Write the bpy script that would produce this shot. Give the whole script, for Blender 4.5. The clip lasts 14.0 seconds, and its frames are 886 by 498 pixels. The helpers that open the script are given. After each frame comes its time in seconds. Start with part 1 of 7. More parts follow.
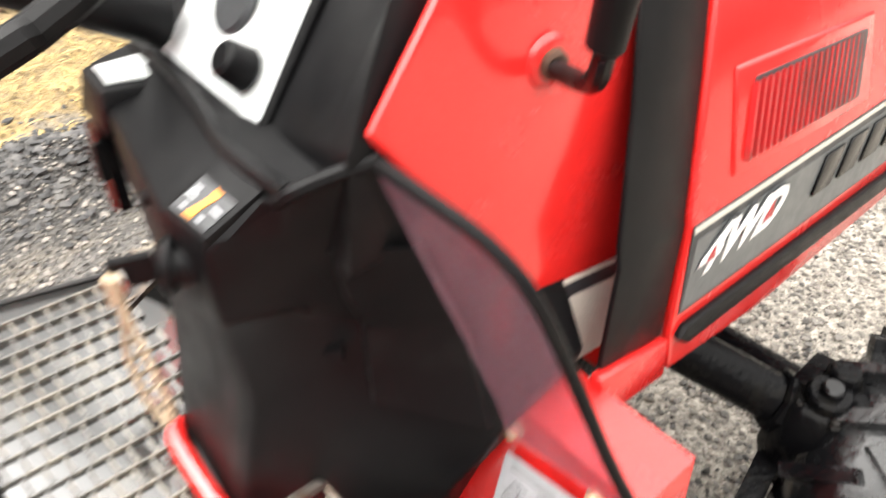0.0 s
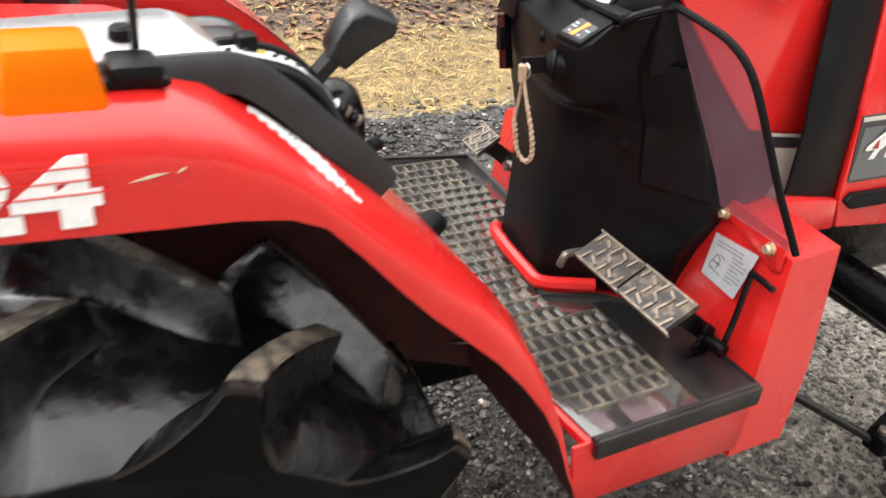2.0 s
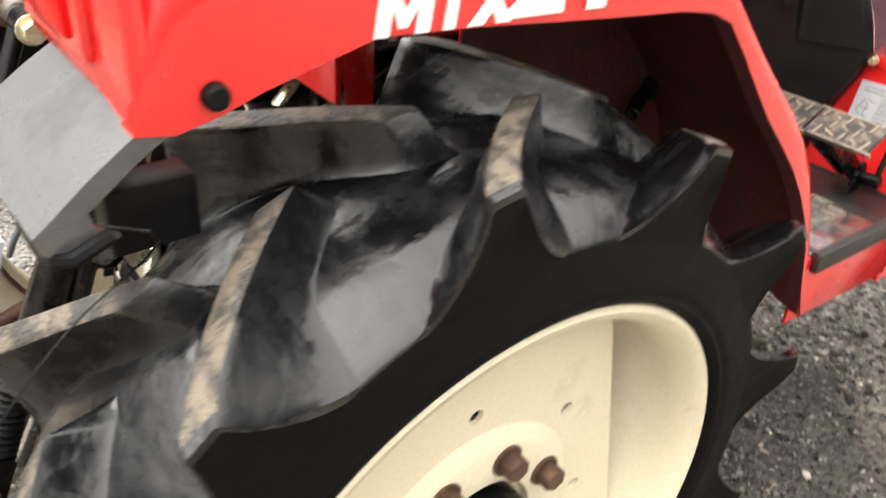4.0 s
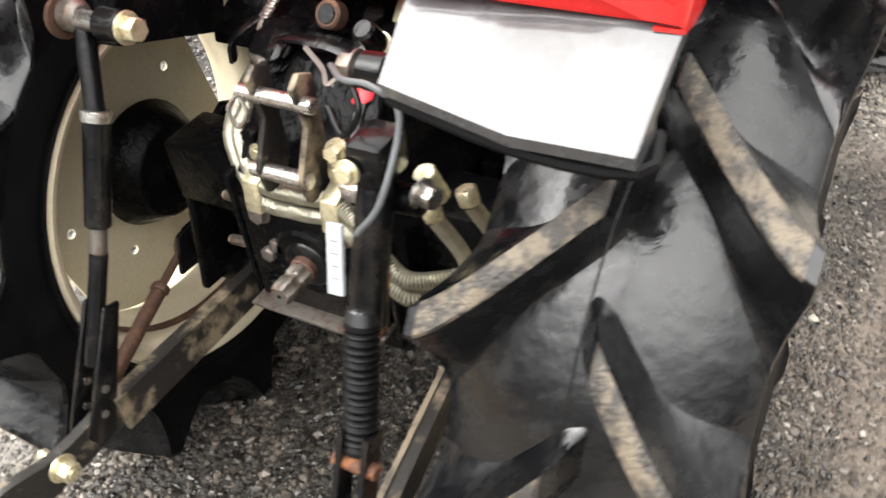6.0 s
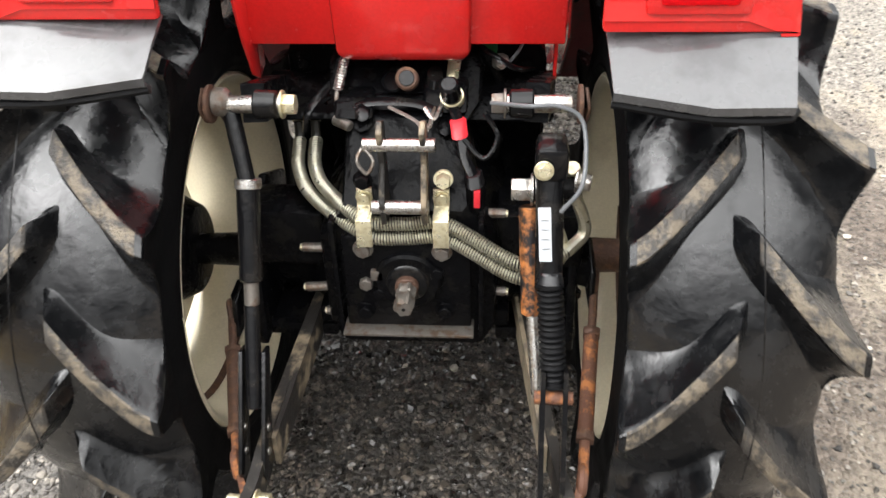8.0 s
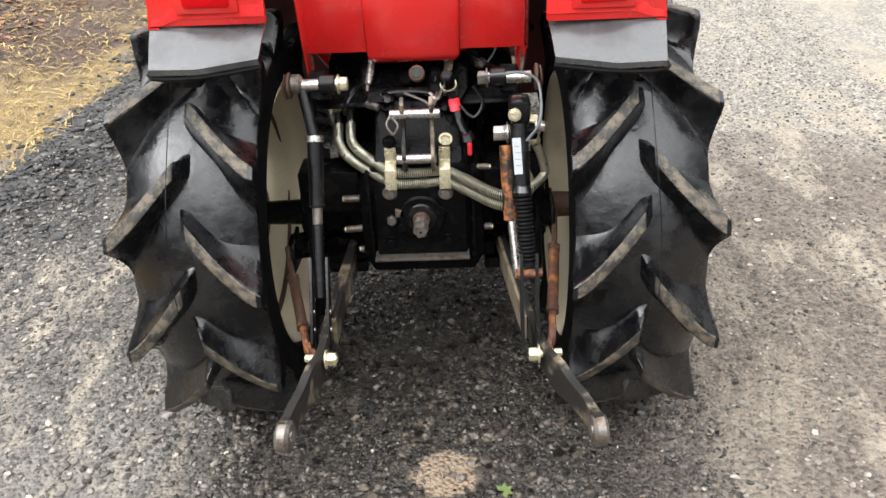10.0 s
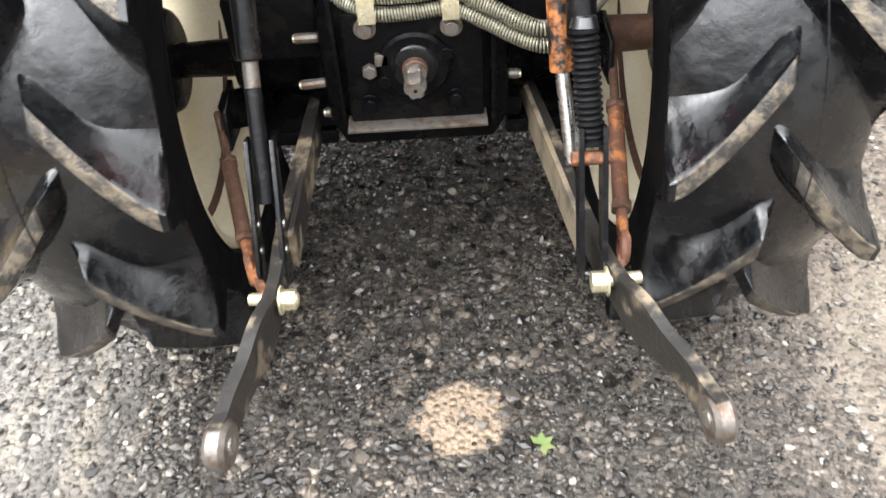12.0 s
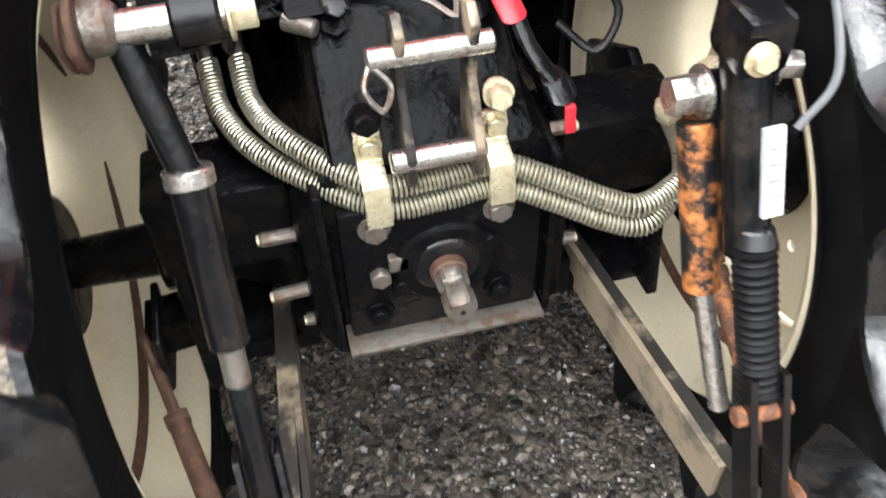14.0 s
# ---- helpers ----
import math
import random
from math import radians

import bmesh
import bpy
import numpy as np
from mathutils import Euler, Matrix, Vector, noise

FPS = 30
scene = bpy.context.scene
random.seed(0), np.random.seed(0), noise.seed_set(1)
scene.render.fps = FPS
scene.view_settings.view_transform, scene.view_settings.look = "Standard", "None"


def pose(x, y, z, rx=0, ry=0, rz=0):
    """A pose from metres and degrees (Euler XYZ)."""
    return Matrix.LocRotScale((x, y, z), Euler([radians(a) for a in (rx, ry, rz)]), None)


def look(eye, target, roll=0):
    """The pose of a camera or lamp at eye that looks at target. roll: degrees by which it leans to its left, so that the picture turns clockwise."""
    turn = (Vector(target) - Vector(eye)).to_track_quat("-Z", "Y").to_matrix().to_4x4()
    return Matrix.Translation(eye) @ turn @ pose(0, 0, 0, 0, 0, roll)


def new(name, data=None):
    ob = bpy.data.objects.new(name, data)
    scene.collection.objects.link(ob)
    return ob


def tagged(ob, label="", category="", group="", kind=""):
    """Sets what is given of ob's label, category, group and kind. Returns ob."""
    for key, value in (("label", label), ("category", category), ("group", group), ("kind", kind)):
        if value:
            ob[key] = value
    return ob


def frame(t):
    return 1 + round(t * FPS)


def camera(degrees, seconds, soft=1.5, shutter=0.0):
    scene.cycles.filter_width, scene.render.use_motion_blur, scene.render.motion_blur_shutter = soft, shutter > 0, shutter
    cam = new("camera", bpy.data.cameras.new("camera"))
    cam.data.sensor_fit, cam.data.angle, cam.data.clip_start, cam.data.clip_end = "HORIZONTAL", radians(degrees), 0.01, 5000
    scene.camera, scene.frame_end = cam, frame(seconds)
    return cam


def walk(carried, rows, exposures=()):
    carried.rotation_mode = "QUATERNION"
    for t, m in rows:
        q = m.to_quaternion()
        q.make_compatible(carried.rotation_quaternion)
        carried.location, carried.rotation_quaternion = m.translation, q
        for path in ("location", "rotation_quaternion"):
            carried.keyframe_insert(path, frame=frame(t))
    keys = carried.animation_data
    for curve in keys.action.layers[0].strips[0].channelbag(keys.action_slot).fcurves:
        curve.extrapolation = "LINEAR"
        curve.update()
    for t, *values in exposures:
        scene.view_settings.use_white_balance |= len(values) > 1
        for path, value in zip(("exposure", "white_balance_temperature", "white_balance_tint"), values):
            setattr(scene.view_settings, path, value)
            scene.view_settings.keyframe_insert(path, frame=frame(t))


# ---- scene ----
from mathutils.bvhtree import BVHTree

cam = camera(56.4, 14.0, shutter=0.5)
PATH = [
    (0, (0.673, 0.525, 1.433), (-0.404, 1.710, 0.235), 4.3),
    (0.5, (0.769, 0.307, 1.408), (-0.379, 1.433, 0.219), 4.6),
    (1, (0.864, 0.203, 1.420), (-0.378, 1.251, 0.255), 4.7),
    (1.5, (1.009, 0.147, 1.425), (-0.391, 1.070, 0.334), 4.5),
    (2, (1.132, 0.045, 1.422), (-0.346, 0.899, 0.379), 4.3),
    (2.5, (1.183, -0.130, 1.392), (-0.286, 0.772, 0.377), 4.2),
    (3, (1.185, -0.255, 1.361), (-0.256, 0.704, 0.360), 4.9),
    (3.5, (1.109, -0.353, 1.323), (-0.298, 0.652, 0.319), 5.2),
    (4, (1.002, -0.464, 1.288), (-0.298, 0.610, 0.213), 4.1),
    (4.2, (0.963, -0.517, 1.275), (-0.266, 0.602, 0.162), 3.7),
    (6.3, (0.537, -0.93, 1.357), (-0.156, 0.397, 0.031), -7.1),
    (6.5, (0.474, -0.996, 1.384), (-0.14, 0.373, 0.061), -6.8),
    (7, (0.335, -1.111, 1.43), (-0.082, 0.378, 0.162), -4.4),
    (7.2, (0.285, -1.118, 1.432), (-0.058, 0.396, 0.172), -3.6),
    (9.3, (0.097, -1.787, 1.497), (0.077, -0.075, 0.462), -1.7),
    (9.5, (0.107, -1.845, 1.503), (0.076, -0.129, 0.476), -2.0),
    (10, (0.108, -1.934, 1.502), (0.048, -0.212, 0.487), -2.7),
    (10.5, (0.079, -1.859, 1.428), (0.012, -0.179, 0.344), -2.3),
    (11, (0.029, -1.641, 1.355), (-0.036, -0.043, 0.155), -1.8),
    (11.5, (0.027, -1.5, 1.268), (-0.02, 0.025, -0.025), -2.6),
    (12, (0.041, -1.331, 1.251), (0.019, 0.115, -0.131), -4.0),
    (12.5, (0.049, -1.166, 1.243), (0.009, 0.232, -0.187), -4.4),
    (13, (-0.016, -1.044, 1.247), (-0.012, 0.322, -0.213), -4.5),
    (13.5, (-0.087, -0.916, 1.255), (0.08, 0.444, -0.202), -3.0),
    (14, (-0.129, -0.784, 1.227), (0.159, 0.556, -0.23), -2.5),
]
walk(cam, [(t, look(eye, target, roll)) for t, eye, target, roll in PATH],
     [(0.0, 0.55, 6700, 10), (0.5, 0.22, 6600, 10), (1.2, -0.08, 6550, 10), (1.6, -0.1, 6550, 10), (2.5, 0.1, 6550, 10), (3.6, 0.44, 6650, 10), (4.2, 0.5, 6700, 10), (6.3, 0.4, 6500, 10),
      (7.2, 0.3, 6450, 10), (9.3, -0.1, 6300, 10), (10.3, -0.12, 6250, 10), (12.5, 0.74, 6200, 10), (14.0, 0.76, 6200, 10)])


# ---- world and light ----
world = bpy.data.worlds.new("sky")
scene.world = world
world.use_nodes = True
wn, wl = world.node_tree.nodes, world.node_tree.links
sky = wn.new("ShaderNodeTexSky")
sky.sky_type, sky.sun_disc = "NISHITA", False
sky.sun_elevation, sky.sun_rotation, sky.dust_density = radians(50), radians(239), 4.0
soft_sky = wn.new("ShaderNodeHueSaturation")
soft_sky.inputs["Saturation"].default_value = 0.06
wl.new(sky.outputs[0], soft_sky.inputs["Color"])
# overcast: bright overhead, with an added dimming towards the horizon
way = wn.new("ShaderNodeTexCoord")
split = wn.new("ShaderNodeSeparateXYZ")
wl.new(way.outputs["Generated"], split.inputs[0])
rise = wn.new("ShaderNodeMapRange")
rise.inputs["From Min"].default_value, rise.inputs["From Max"].default_value = 0.08, 0.95
rise.inputs["To Min"].default_value, rise.inputs["To Max"].default_value = 0.06, 2.2
wl.new(split.outputs["Z"], rise.inputs["Value"])
veil = wn.new("ShaderNodeMix")
veil.data_type = "RGBA"
veil.inputs["Factor"].default_value = 0.8
veil.inputs["B"].default_value = (5.2, 5.15, 5.05, 1)
wl.new(soft_sky.outputs[0], veil.inputs["A"])
# brightness added to the sky behind the tractor, for its highlights
gap = wn.new("ShaderNodeMapRange")
gap.interpolation_type = "SMOOTHSTEP"
gap.inputs["From Min"].default_value, gap.inputs["From Max"].default_value = 0.3, -0.8
gap.inputs["To Min"].default_value, gap.inputs["To Max"].default_value = 0.9, 1.5
wl.new(split.outputs["Y"], gap.inputs["Value"])
# more brightness added high in the sky, for reflections on flat wet parts
thin = wn.new("ShaderNodeMapRange")
thin.interpolation_type = "SMOOTHSTEP"
thin.inputs["From Min"].default_value, thin.inputs["From Max"].default_value = 0.4, 0.7
thin.inputs["To Max"].default_value = 1.3
wl.new(split.outputs["Z"], thin.inputs["Value"])
both = wn.new("ShaderNodeMath")
wl.new(rise.outputs[0], both.inputs[0])
wl.new(thin.outputs[0], both.inputs[1])
light = wn.new("ShaderNodeMath")
light.operation = "MULTIPLY"
wl.new(both.outputs[0], light.inputs[0])
wl.new(gap.outputs[0], light.inputs[1])
cloud = wn.new("ShaderNodeVectorMath")
cloud.operation = "SCALE"
wl.new(veil.outputs["Result"], cloud.inputs[0])
wl.new(light.outputs[0], cloud.inputs["Scale"])
wl.new(cloud.outputs[0], wn["Background"].inputs[0])
wn["Background"].inputs[1].default_value = 0.25
sun_data = bpy.data.lights.new("sun", "SUN")
sun_data.energy, sun_data.angle, sun_data.color = 0.9, radians(42), (1.0, 0.97, 0.92)
sun = new("sun", sun_data)
sun.matrix_basis = look((0, 0, 5), (0.551, 0.331, 4.234))


# ---- materials ----
def coat(name, color, rough=0.5, metal=0.0, spot=None, amount=0.0, scale=30.0, bump=0.0, bump_scale=200.0,
         clear=0.0, island=0.0, rough_var=0.12, cut=0.5, spec=0.5, film=0.0, coat_ior=1.5, wet=None):
    """Base colour with a second colour in worn or dirty spots, fine relief and uneven gloss."""
    m = bpy.data.materials.new(name)
    m.use_nodes = True
    n, l = m.node_tree.nodes, m.node_tree.links
    b = n["Principled BSDF"]
    b.inputs["Metallic"].default_value = metal
    b.inputs["Coat Weight"].default_value = clear
    b.inputs["Coat Roughness"].default_value = 0.08
    b.inputs["Coat IOR"].default_value = coat_ior
    b.inputs["Specular IOR Level"].default_value = spec
    tc = n.new("ShaderNodeTexCoord")
    big = n.new("ShaderNodeTexNoise")
    big.inputs["Scale"].default_value, big.inputs["Detail"].default_value = scale, 8
    big.inputs["Roughness"].default_value = 0.65
    l.new(tc.outputs["Object"], big.inputs["Vector"])
    fine = n.new("ShaderNodeTexNoise")
    fine.inputs["Scale"].default_value, fine.inputs["Detail"].default_value = bump_scale, 4
    l.new(tc.outputs["Object"], fine.inputs["Vector"])
    ramp = n.new("ShaderNodeMapRange")
    ramp.inputs["From Min"].default_value, ramp.inputs["From Max"].default_value = cut, cut + 0.12
    ramp.inputs["To Max"].default_value = amount
    l.new(big.outputs["Fac"], ramp.inputs["Value"])
    mix = n.new("ShaderNodeMix")
    mix.data_type = "RGBA"
    mix.inputs["A"].default_value = (*color, 1)
    mix.inputs["B"].default_value = (*(spot or color), 1)
    l.new(ramp.outputs[0], mix.inputs["Factor"])
    shade = n.new("ShaderNodeHueSaturation")
    l.new(mix.outputs["Result"], shade.inputs["Color"])
    vary = n.new("ShaderNodeMapRange")
    vary.inputs["To Min"].default_value, vary.inputs["To Max"].default_value = 0.85, 1.15
    l.new(fine.outputs["Fac"], vary.inputs["Value"])
    l.new(vary.outputs[0], shade.inputs["Value"])
    if island:
        geo = n.new("ShaderNodeNewGeometry")
        spread = n.new("ShaderNodeMapRange")
        spread.inputs["To Min"].default_value, spread.inputs["To Max"].default_value = 1 - island, 1 + island
        l.new(geo.outputs["Random Per Island"], spread.inputs["Value"])
        mul = n.new("ShaderNodeMath")
        mul.operation = "MULTIPLY"
        l.new(vary.outputs[0], mul.inputs[0])
        l.new(spread.outputs[0], mul.inputs[1])
        l.new(mul.outputs[0], shade.inputs["Value"])
    l.new(shade.outputs[0], b.inputs["Base Color"])
    rr = n.new("ShaderNodeMapRange")
    rr.inputs["From Min"].default_value, rr.inputs["From Max"].default_value = 0.3, 0.7
    rr.inputs["To Min"].default_value, rr.inputs["To Max"].default_value = max(0.03, rough - rough_var), min(1, rough + rough_var)
    l.new(big.outputs["Fac"], rr.inputs["Value"])
    l.new(rr.outputs[0], b.inputs["Roughness"])
    if film:
        water = n.new("ShaderNodeMapRange")
        water.inputs["From Min"].default_value, water.inputs["From Max"].default_value = 0.2, 0.75
        water.inputs["To Min"].default_value, water.inputs["To Max"].default_value = film * 0.6, film
        l.new(big.outputs["Fac"], water.inputs["Value"])
        l.new(water.outputs[0], b.inputs["Coat Weight"])
    if wet:
        drying = n.new("ShaderNodeMapRange")
        drying.inputs["From Min"].default_value, drying.inputs["From Max"].default_value = 0.36, 0.64
        drying.inputs["To Min"].default_value, drying.inputs["To Max"].default_value = wet
        l.new(big.outputs["Fac"], drying.inputs["Value"])
        l.new(drying.outputs[0], b.inputs["Coat Roughness"])
    if bump:
        bp = n.new("ShaderNodeBump")
        bp.inputs["Strength"].default_value, bp.inputs["Distance"].default_value = 1.0, bump
        l.new(fine.outputs["Fac"], bp.inputs["Height"])
        l.new(bp.outputs[0], b.inputs["Normal"])
        if wet:
            l.new(bp.outputs[0], b.inputs["Coat Normal"])
    return m


RED = coat("red_paint", (0.64, 0.019, 0.017), 0.24, clear=0.4, spot=(0.55, 0.02, 0.02), amount=0.5, scale=9, rough_var=0.08)
RED_DULL = coat("dull_red_paint", (0.42, 0.01, 0.012), 0.5, spot=(0.12, 0.03, 0.02), amount=0.5, scale=14)
BLACK = coat("black_paint", (0.004, 0.004, 0.0045), 0.2, spec=0.3, spot=(0.02, 0.017, 0.014), amount=0.5, scale=22, bump=0.0006, bump_scale=120)
CAST = coat("black_casting", (0.003, 0.003, 0.0035), 0.24, spec=0.08, spot=(0.01, 0.009, 0.007), amount=0.5, scale=26, bump=0.002, bump_scale=90, cut=0.53)
PLASTIC = coat("black_plastic", (0.005, 0.005, 0.0055), 0.4, spot=(0.01, 0.01, 0.01), amount=0.5, scale=12, bump=0.0003, bump_scale=900, spec=0.13)
# greyer than the black plastic: the sky's sheen is put into the colour
FLAP = coat("sheen_grey_plastic", (0.07, 0.07, 0.072), 0.3, spot=(0.025, 0.025, 0.026), amount=0.7, scale=12, clear=0.8, cut=0.5, coat_ior=1.5)
# pale base stands for the sky reflected in the deck cover
GLOSS = coat("pale_sheen_cover", (0.5, 0.5, 0.51), 0.2, spot=(0.36, 0.36, 0.36), amount=0.5, scale=10, clear=1.0, coat_ior=1.8)
RUBBER = coat("tyre_rubber", (0.0028, 0.003, 0.0036), 0.34, spot=(0.006, 0.0063, 0.007), amount=0.6, scale=22, bump=0.002, bump_scale=34, rough_var=0.14, film=1.0, spec=0.03, coat_ior=1.64, wet=(0.12, 0.36))
SIDEWALL = coat("dry_side_wall", (0.003, 0.003, 0.0033), 0.6, spot=(0.006, 0.006, 0.006), amount=0.6, scale=16, bump=0.0006, bump_scale=150, spec=0.08)
# red paint darkened for the shade under the fender, with mud spots
UNDER = coat("muddy_shaded_underside", (0.07, 0.008, 0.008), 0.7, spot=(0.03, 0.02, 0.016), amount=0.6, scale=20, bump=0.002, bump_scale=120)
LUG_TOP = coat("worn_lug_rubber", (0.034, 0.03, 0.026), 0.5, spot=(0.16, 0.13, 0.092), amount=0.85, scale=38, bump=0.003, bump_scale=240, cut=0.46)
CREAM = coat("cream_paint", (0.64, 0.575, 0.42), 0.38, spot=(0.4, 0.34, 0.24), amount=0.4, scale=9, cut=0.58)
ZINC = coat("yellow_zinc", (0.72, 0.66, 0.46), 0.33, 0.75, spot=(0.45, 0.36, 0.18), amount=0.6, scale=80)
STEEL = coat("bright_steel", (0.55, 0.53, 0.5), 0.3, 0.95, spot=(0.2, 0.13, 0.08), amount=0.7, scale=60, bump=0.0004)
TAN = coat("mud_worn_plate", (0.2, 0.16, 0.11), 0.55, 0.1, spot=(0.05, 0.043, 0.036), amount=0.8, scale=16, bump=0.0012, bump_scale=120, cut=0.5)
LINK = coat("worn_painted_link", (0.022, 0.02, 0.018), 0.45, 0.2, spot=(0.27, 0.215, 0.145), amount=0.9, scale=13, bump=0.0012, bump_scale=120, cut=0.5)
IRON = coat("worn_iron", (0.2, 0.18, 0.16), 0.42, 0.7, spot=(0.12, 0.07, 0.04), amount=0.8, scale=40, bump=0.0012)
RUST = coat("rust", (0.1, 0.042, 0.024), 0.75, 0.1, spot=(0.4, 0.15, 0.045), amount=0.85, scale=34, bump=0.002, cut=0.5)
STREAKED = coat("rust_streaked_paint", (0.008, 0.008, 0.009), 0.4, spot=(0.42, 0.15, 0.04), amount=1.0, scale=26, bump=0.0012, bump_scale=160, cut=0.48)
BROWN = coat("brown_rust", (0.085, 0.045, 0.03), 0.65, 0.3, spot=(0.17, 0.09, 0.05), amount=0.7, scale=60, bump=0.0015)
SPRING = coat("spring_steel", (0.52, 0.5, 0.4), 0.35, 0.8, spot=(0.3, 0.25, 0.15), amount=0.5, scale=50)
HOSE = coat("dark_hose", (0.02, 0.018, 0.014), 0.5)
WHITE = coat("white_decal", (0.86, 0.86, 0.85), 0.35, spot=(0.7, 0.68, 0.66), amount=0.3, scale=20)
SILVER = coat("silver_decal", (0.6, 0.57, 0.5), 0.4)
DARK_DECAL = coat("dark_decal", (0.03, 0.032, 0.035), 0.4)
GREY_DECAL = coat("grey_decal", (0.12, 0.125, 0.125), 0.4)
LABEL = coat("label_paper", (0.42, 0.44, 0.46), 0.35, spot=(0.35, 0.36, 0.37), amount=0.4)
ORANGE_INK = coat("orange_ink", (0.75, 0.25, 0.015), 0.4)
RED_INK = coat("red_ink", (0.35, 0.03, 0.03), 0.4)
YELLOW_INK = coat("yellow_ink", (0.6, 0.5, 0.1), 0.4)
VINYL = coat("black_vinyl", (0.009, 0.009, 0.01), 0.24, bump=0.0003, bump_scale=300, spec=0.6, rough_var=0.12, scale=14, clear=0.7, coat_ior=1.6)
MAT = coat("rubber_mat", (0.026, 0.026, 0.025), 0.2, spot=(0.09, 0.078, 0.056), amount=0.6, scale=18, bump=0.0003, bump_scale=60, cut=0.52, rough_var=0.16, clear=1.0, coat_ior=2.0)
RIB = coat("worn_mat_rib", (0.085, 0.08, 0.068), 0.3, spot=(0.24, 0.21, 0.155), amount=0.75, scale=22, bump=0.0004, bump_scale=300, cut=0.46, clear=0.8, coat_ior=1.7)
EDGE = coat("rubber_edge", (0.01, 0.01, 0.01), 0.42, spot=(0.03, 0.027, 0.022), amount=0.6, scale=18, bump=0.0004, bump_scale=200, spec=0.4)
DASH_GREY = coat("dash_grey", (0.6, 0.62, 0.62), 0.45, spot=(0.45, 0.45, 0.44), amount=0.4, scale=30)
CHEQUER = coat("worn_steel_pad", (0.02, 0.017, 0.016), 0.4, 0.3, spot=(0.16, 0.12, 0.085), amount=0.7, scale=45, bump=0.001)
CHEQUER_RIB = coat("polished_rib", (0.2, 0.16, 0.12), 0.4, 0.4, spot=(0.1, 0.07, 0.05), amount=0.8, scale=90)
ROPE = coat("tan_rope", (0.44, 0.34, 0.23), 0.9, bump=0.002, bump_scale=400)
GREEN = coat("green_plastic", (0.02, 0.2, 0.06), 0.4)
TAPE = coat("red_tape", (0.55, 0.02, 0.03), 0.4)
LIGHT_GREY = coat("light_grey_gloss", (0.42, 0.42, 0.42), 0.25, spot=(0.25, 0.25, 0.25), amount=0.5, scale=20, clear=0.6)
TRIM_GREY = coat("greying_plastic", (0.022, 0.022, 0.023), 0.45, spot=(0.035, 0.035, 0.035), amount=0.5, scale=16, bump=0.0003, bump_scale=600, spec=0.3)
FACET = coat("worn_black_plastic", (0.008, 0.008, 0.009), 0.3, spot=(0.02, 0.02, 0.02), amount=0.5, scale=30, bump=0.0004, bump_scale=500, spec=0.4)
CABLE = coat("grey_cable", (0.1, 0.105, 0.11), 0.4)


def clear_plastic(name, color, rough, alpha_glass=1.0):
    m = bpy.data.materials.new(name)
    m.use_nodes = True
    b = m.node_tree.nodes["Principled BSDF"]
    b.inputs["Base Color"].default_value = (*color, 1)
    b.inputs["Roughness"].default_value = rough
    b.inputs["Transmission Weight"].default_value = alpha_glass
    b.inputs["IOR"].default_value = 1.12
    return m


AMBER = clear_plastic("amber_lens", (0.95, 0.19, 0.004), 0.2, 0.3)
RED_LENS = clear_plastic("red_lens", (0.75, 0.01, 0.015), 0.2, 0.4)
SMOKED = clear_plastic("smoked_plastic", (0.62, 0.4, 0.47), 0.12, 0.9)


# ---- building helpers ----
# the driver's place is modelled at its own scale: this lays it into the tractor
DRIVER = Matrix.Translation((0.048, -0.083, 0.117)) @ Matrix.Rotation(-0.038, 4, "X") @ Matrix.Scale(0.916, 4)
lay = [Matrix.Identity(4)]
bend = [None]


def part(name, bm, material, parent, label="", smooth=35.0):
    """Links a bmesh as one mesh object under a thing or a part."""
    bm.transform(lay[0])
    if bend[0]:
        for v in bm.verts:
            v.co = bend[0](v.co)
    bmesh.ops.recalc_face_normals(bm, faces=bm.faces)
    me = bpy.data.meshes.new(name)
    bm.to_mesh(me)
    bm.free()
    for m in material if isinstance(material, (list, tuple)) else [material]:
        me.materials.append(m)
    if smooth:
        me.polygons.foreach_set("use_smooth", [True] * len(me.polygons))
        me.set_sharp_from_angle(angle=radians(smooth))
    ob = new(name, me)
    ob.parent = parent
    if label:
        ob["label"] = label
    return ob


def shared(name, me, parent, m=None):
    ob = new(name, me)
    ob.parent = parent
    if m is not None:
        ob.matrix_basis = m
    return ob


def thing(name, label, category, at=(0, 0, 0), kind="", group=""):
    ob = new(name)
    ob.location = at
    return tagged(ob, label, category, group, kind)


def bev(bm, w, seg=2, angle=25):
    if w <= 0:
        return bm
    edges = [e for e in bm.edges if len(e.link_faces) == 2 and e.calc_face_angle(0) > radians(angle)]
    bmesh.ops.bevel(bm, geom=edges, offset=w, segments=seg, affect="EDGES", profile=0.5, clamp_overlap=True)
    return bm


def box(x0, x1, y0, y1, z0, z1, w=0.004, bm=None):
    out = bmesh.new()
    bmesh.ops.create_cube(out, size=1)
    for v in out.verts:
        v.co = Vector(((x0 + x1) / 2 + v.co.x * (x1 - x0), (y0 + y1) / 2 + v.co.y * (y1 - y0), (z0 + z1) / 2 + v.co.z * (z1 - z0)))
    bev(out, w)
    return join(bm, out)


def join(bm, out):
    if bm is None:
        return out
    me = bpy.data.meshes.new("tmp")
    out.to_mesh(me)
    out.free()
    bm.from_mesh(me)
    bpy.data.meshes.remove(me)
    return bm


def frame_at(p0, p1):
    d = (Vector(p1) - Vector(p0))
    return Matrix.Translation((Vector(p0) + Vector(p1)) / 2) @ d.to_track_quat("Z", "Y").to_matrix().to_4x4(), d.length


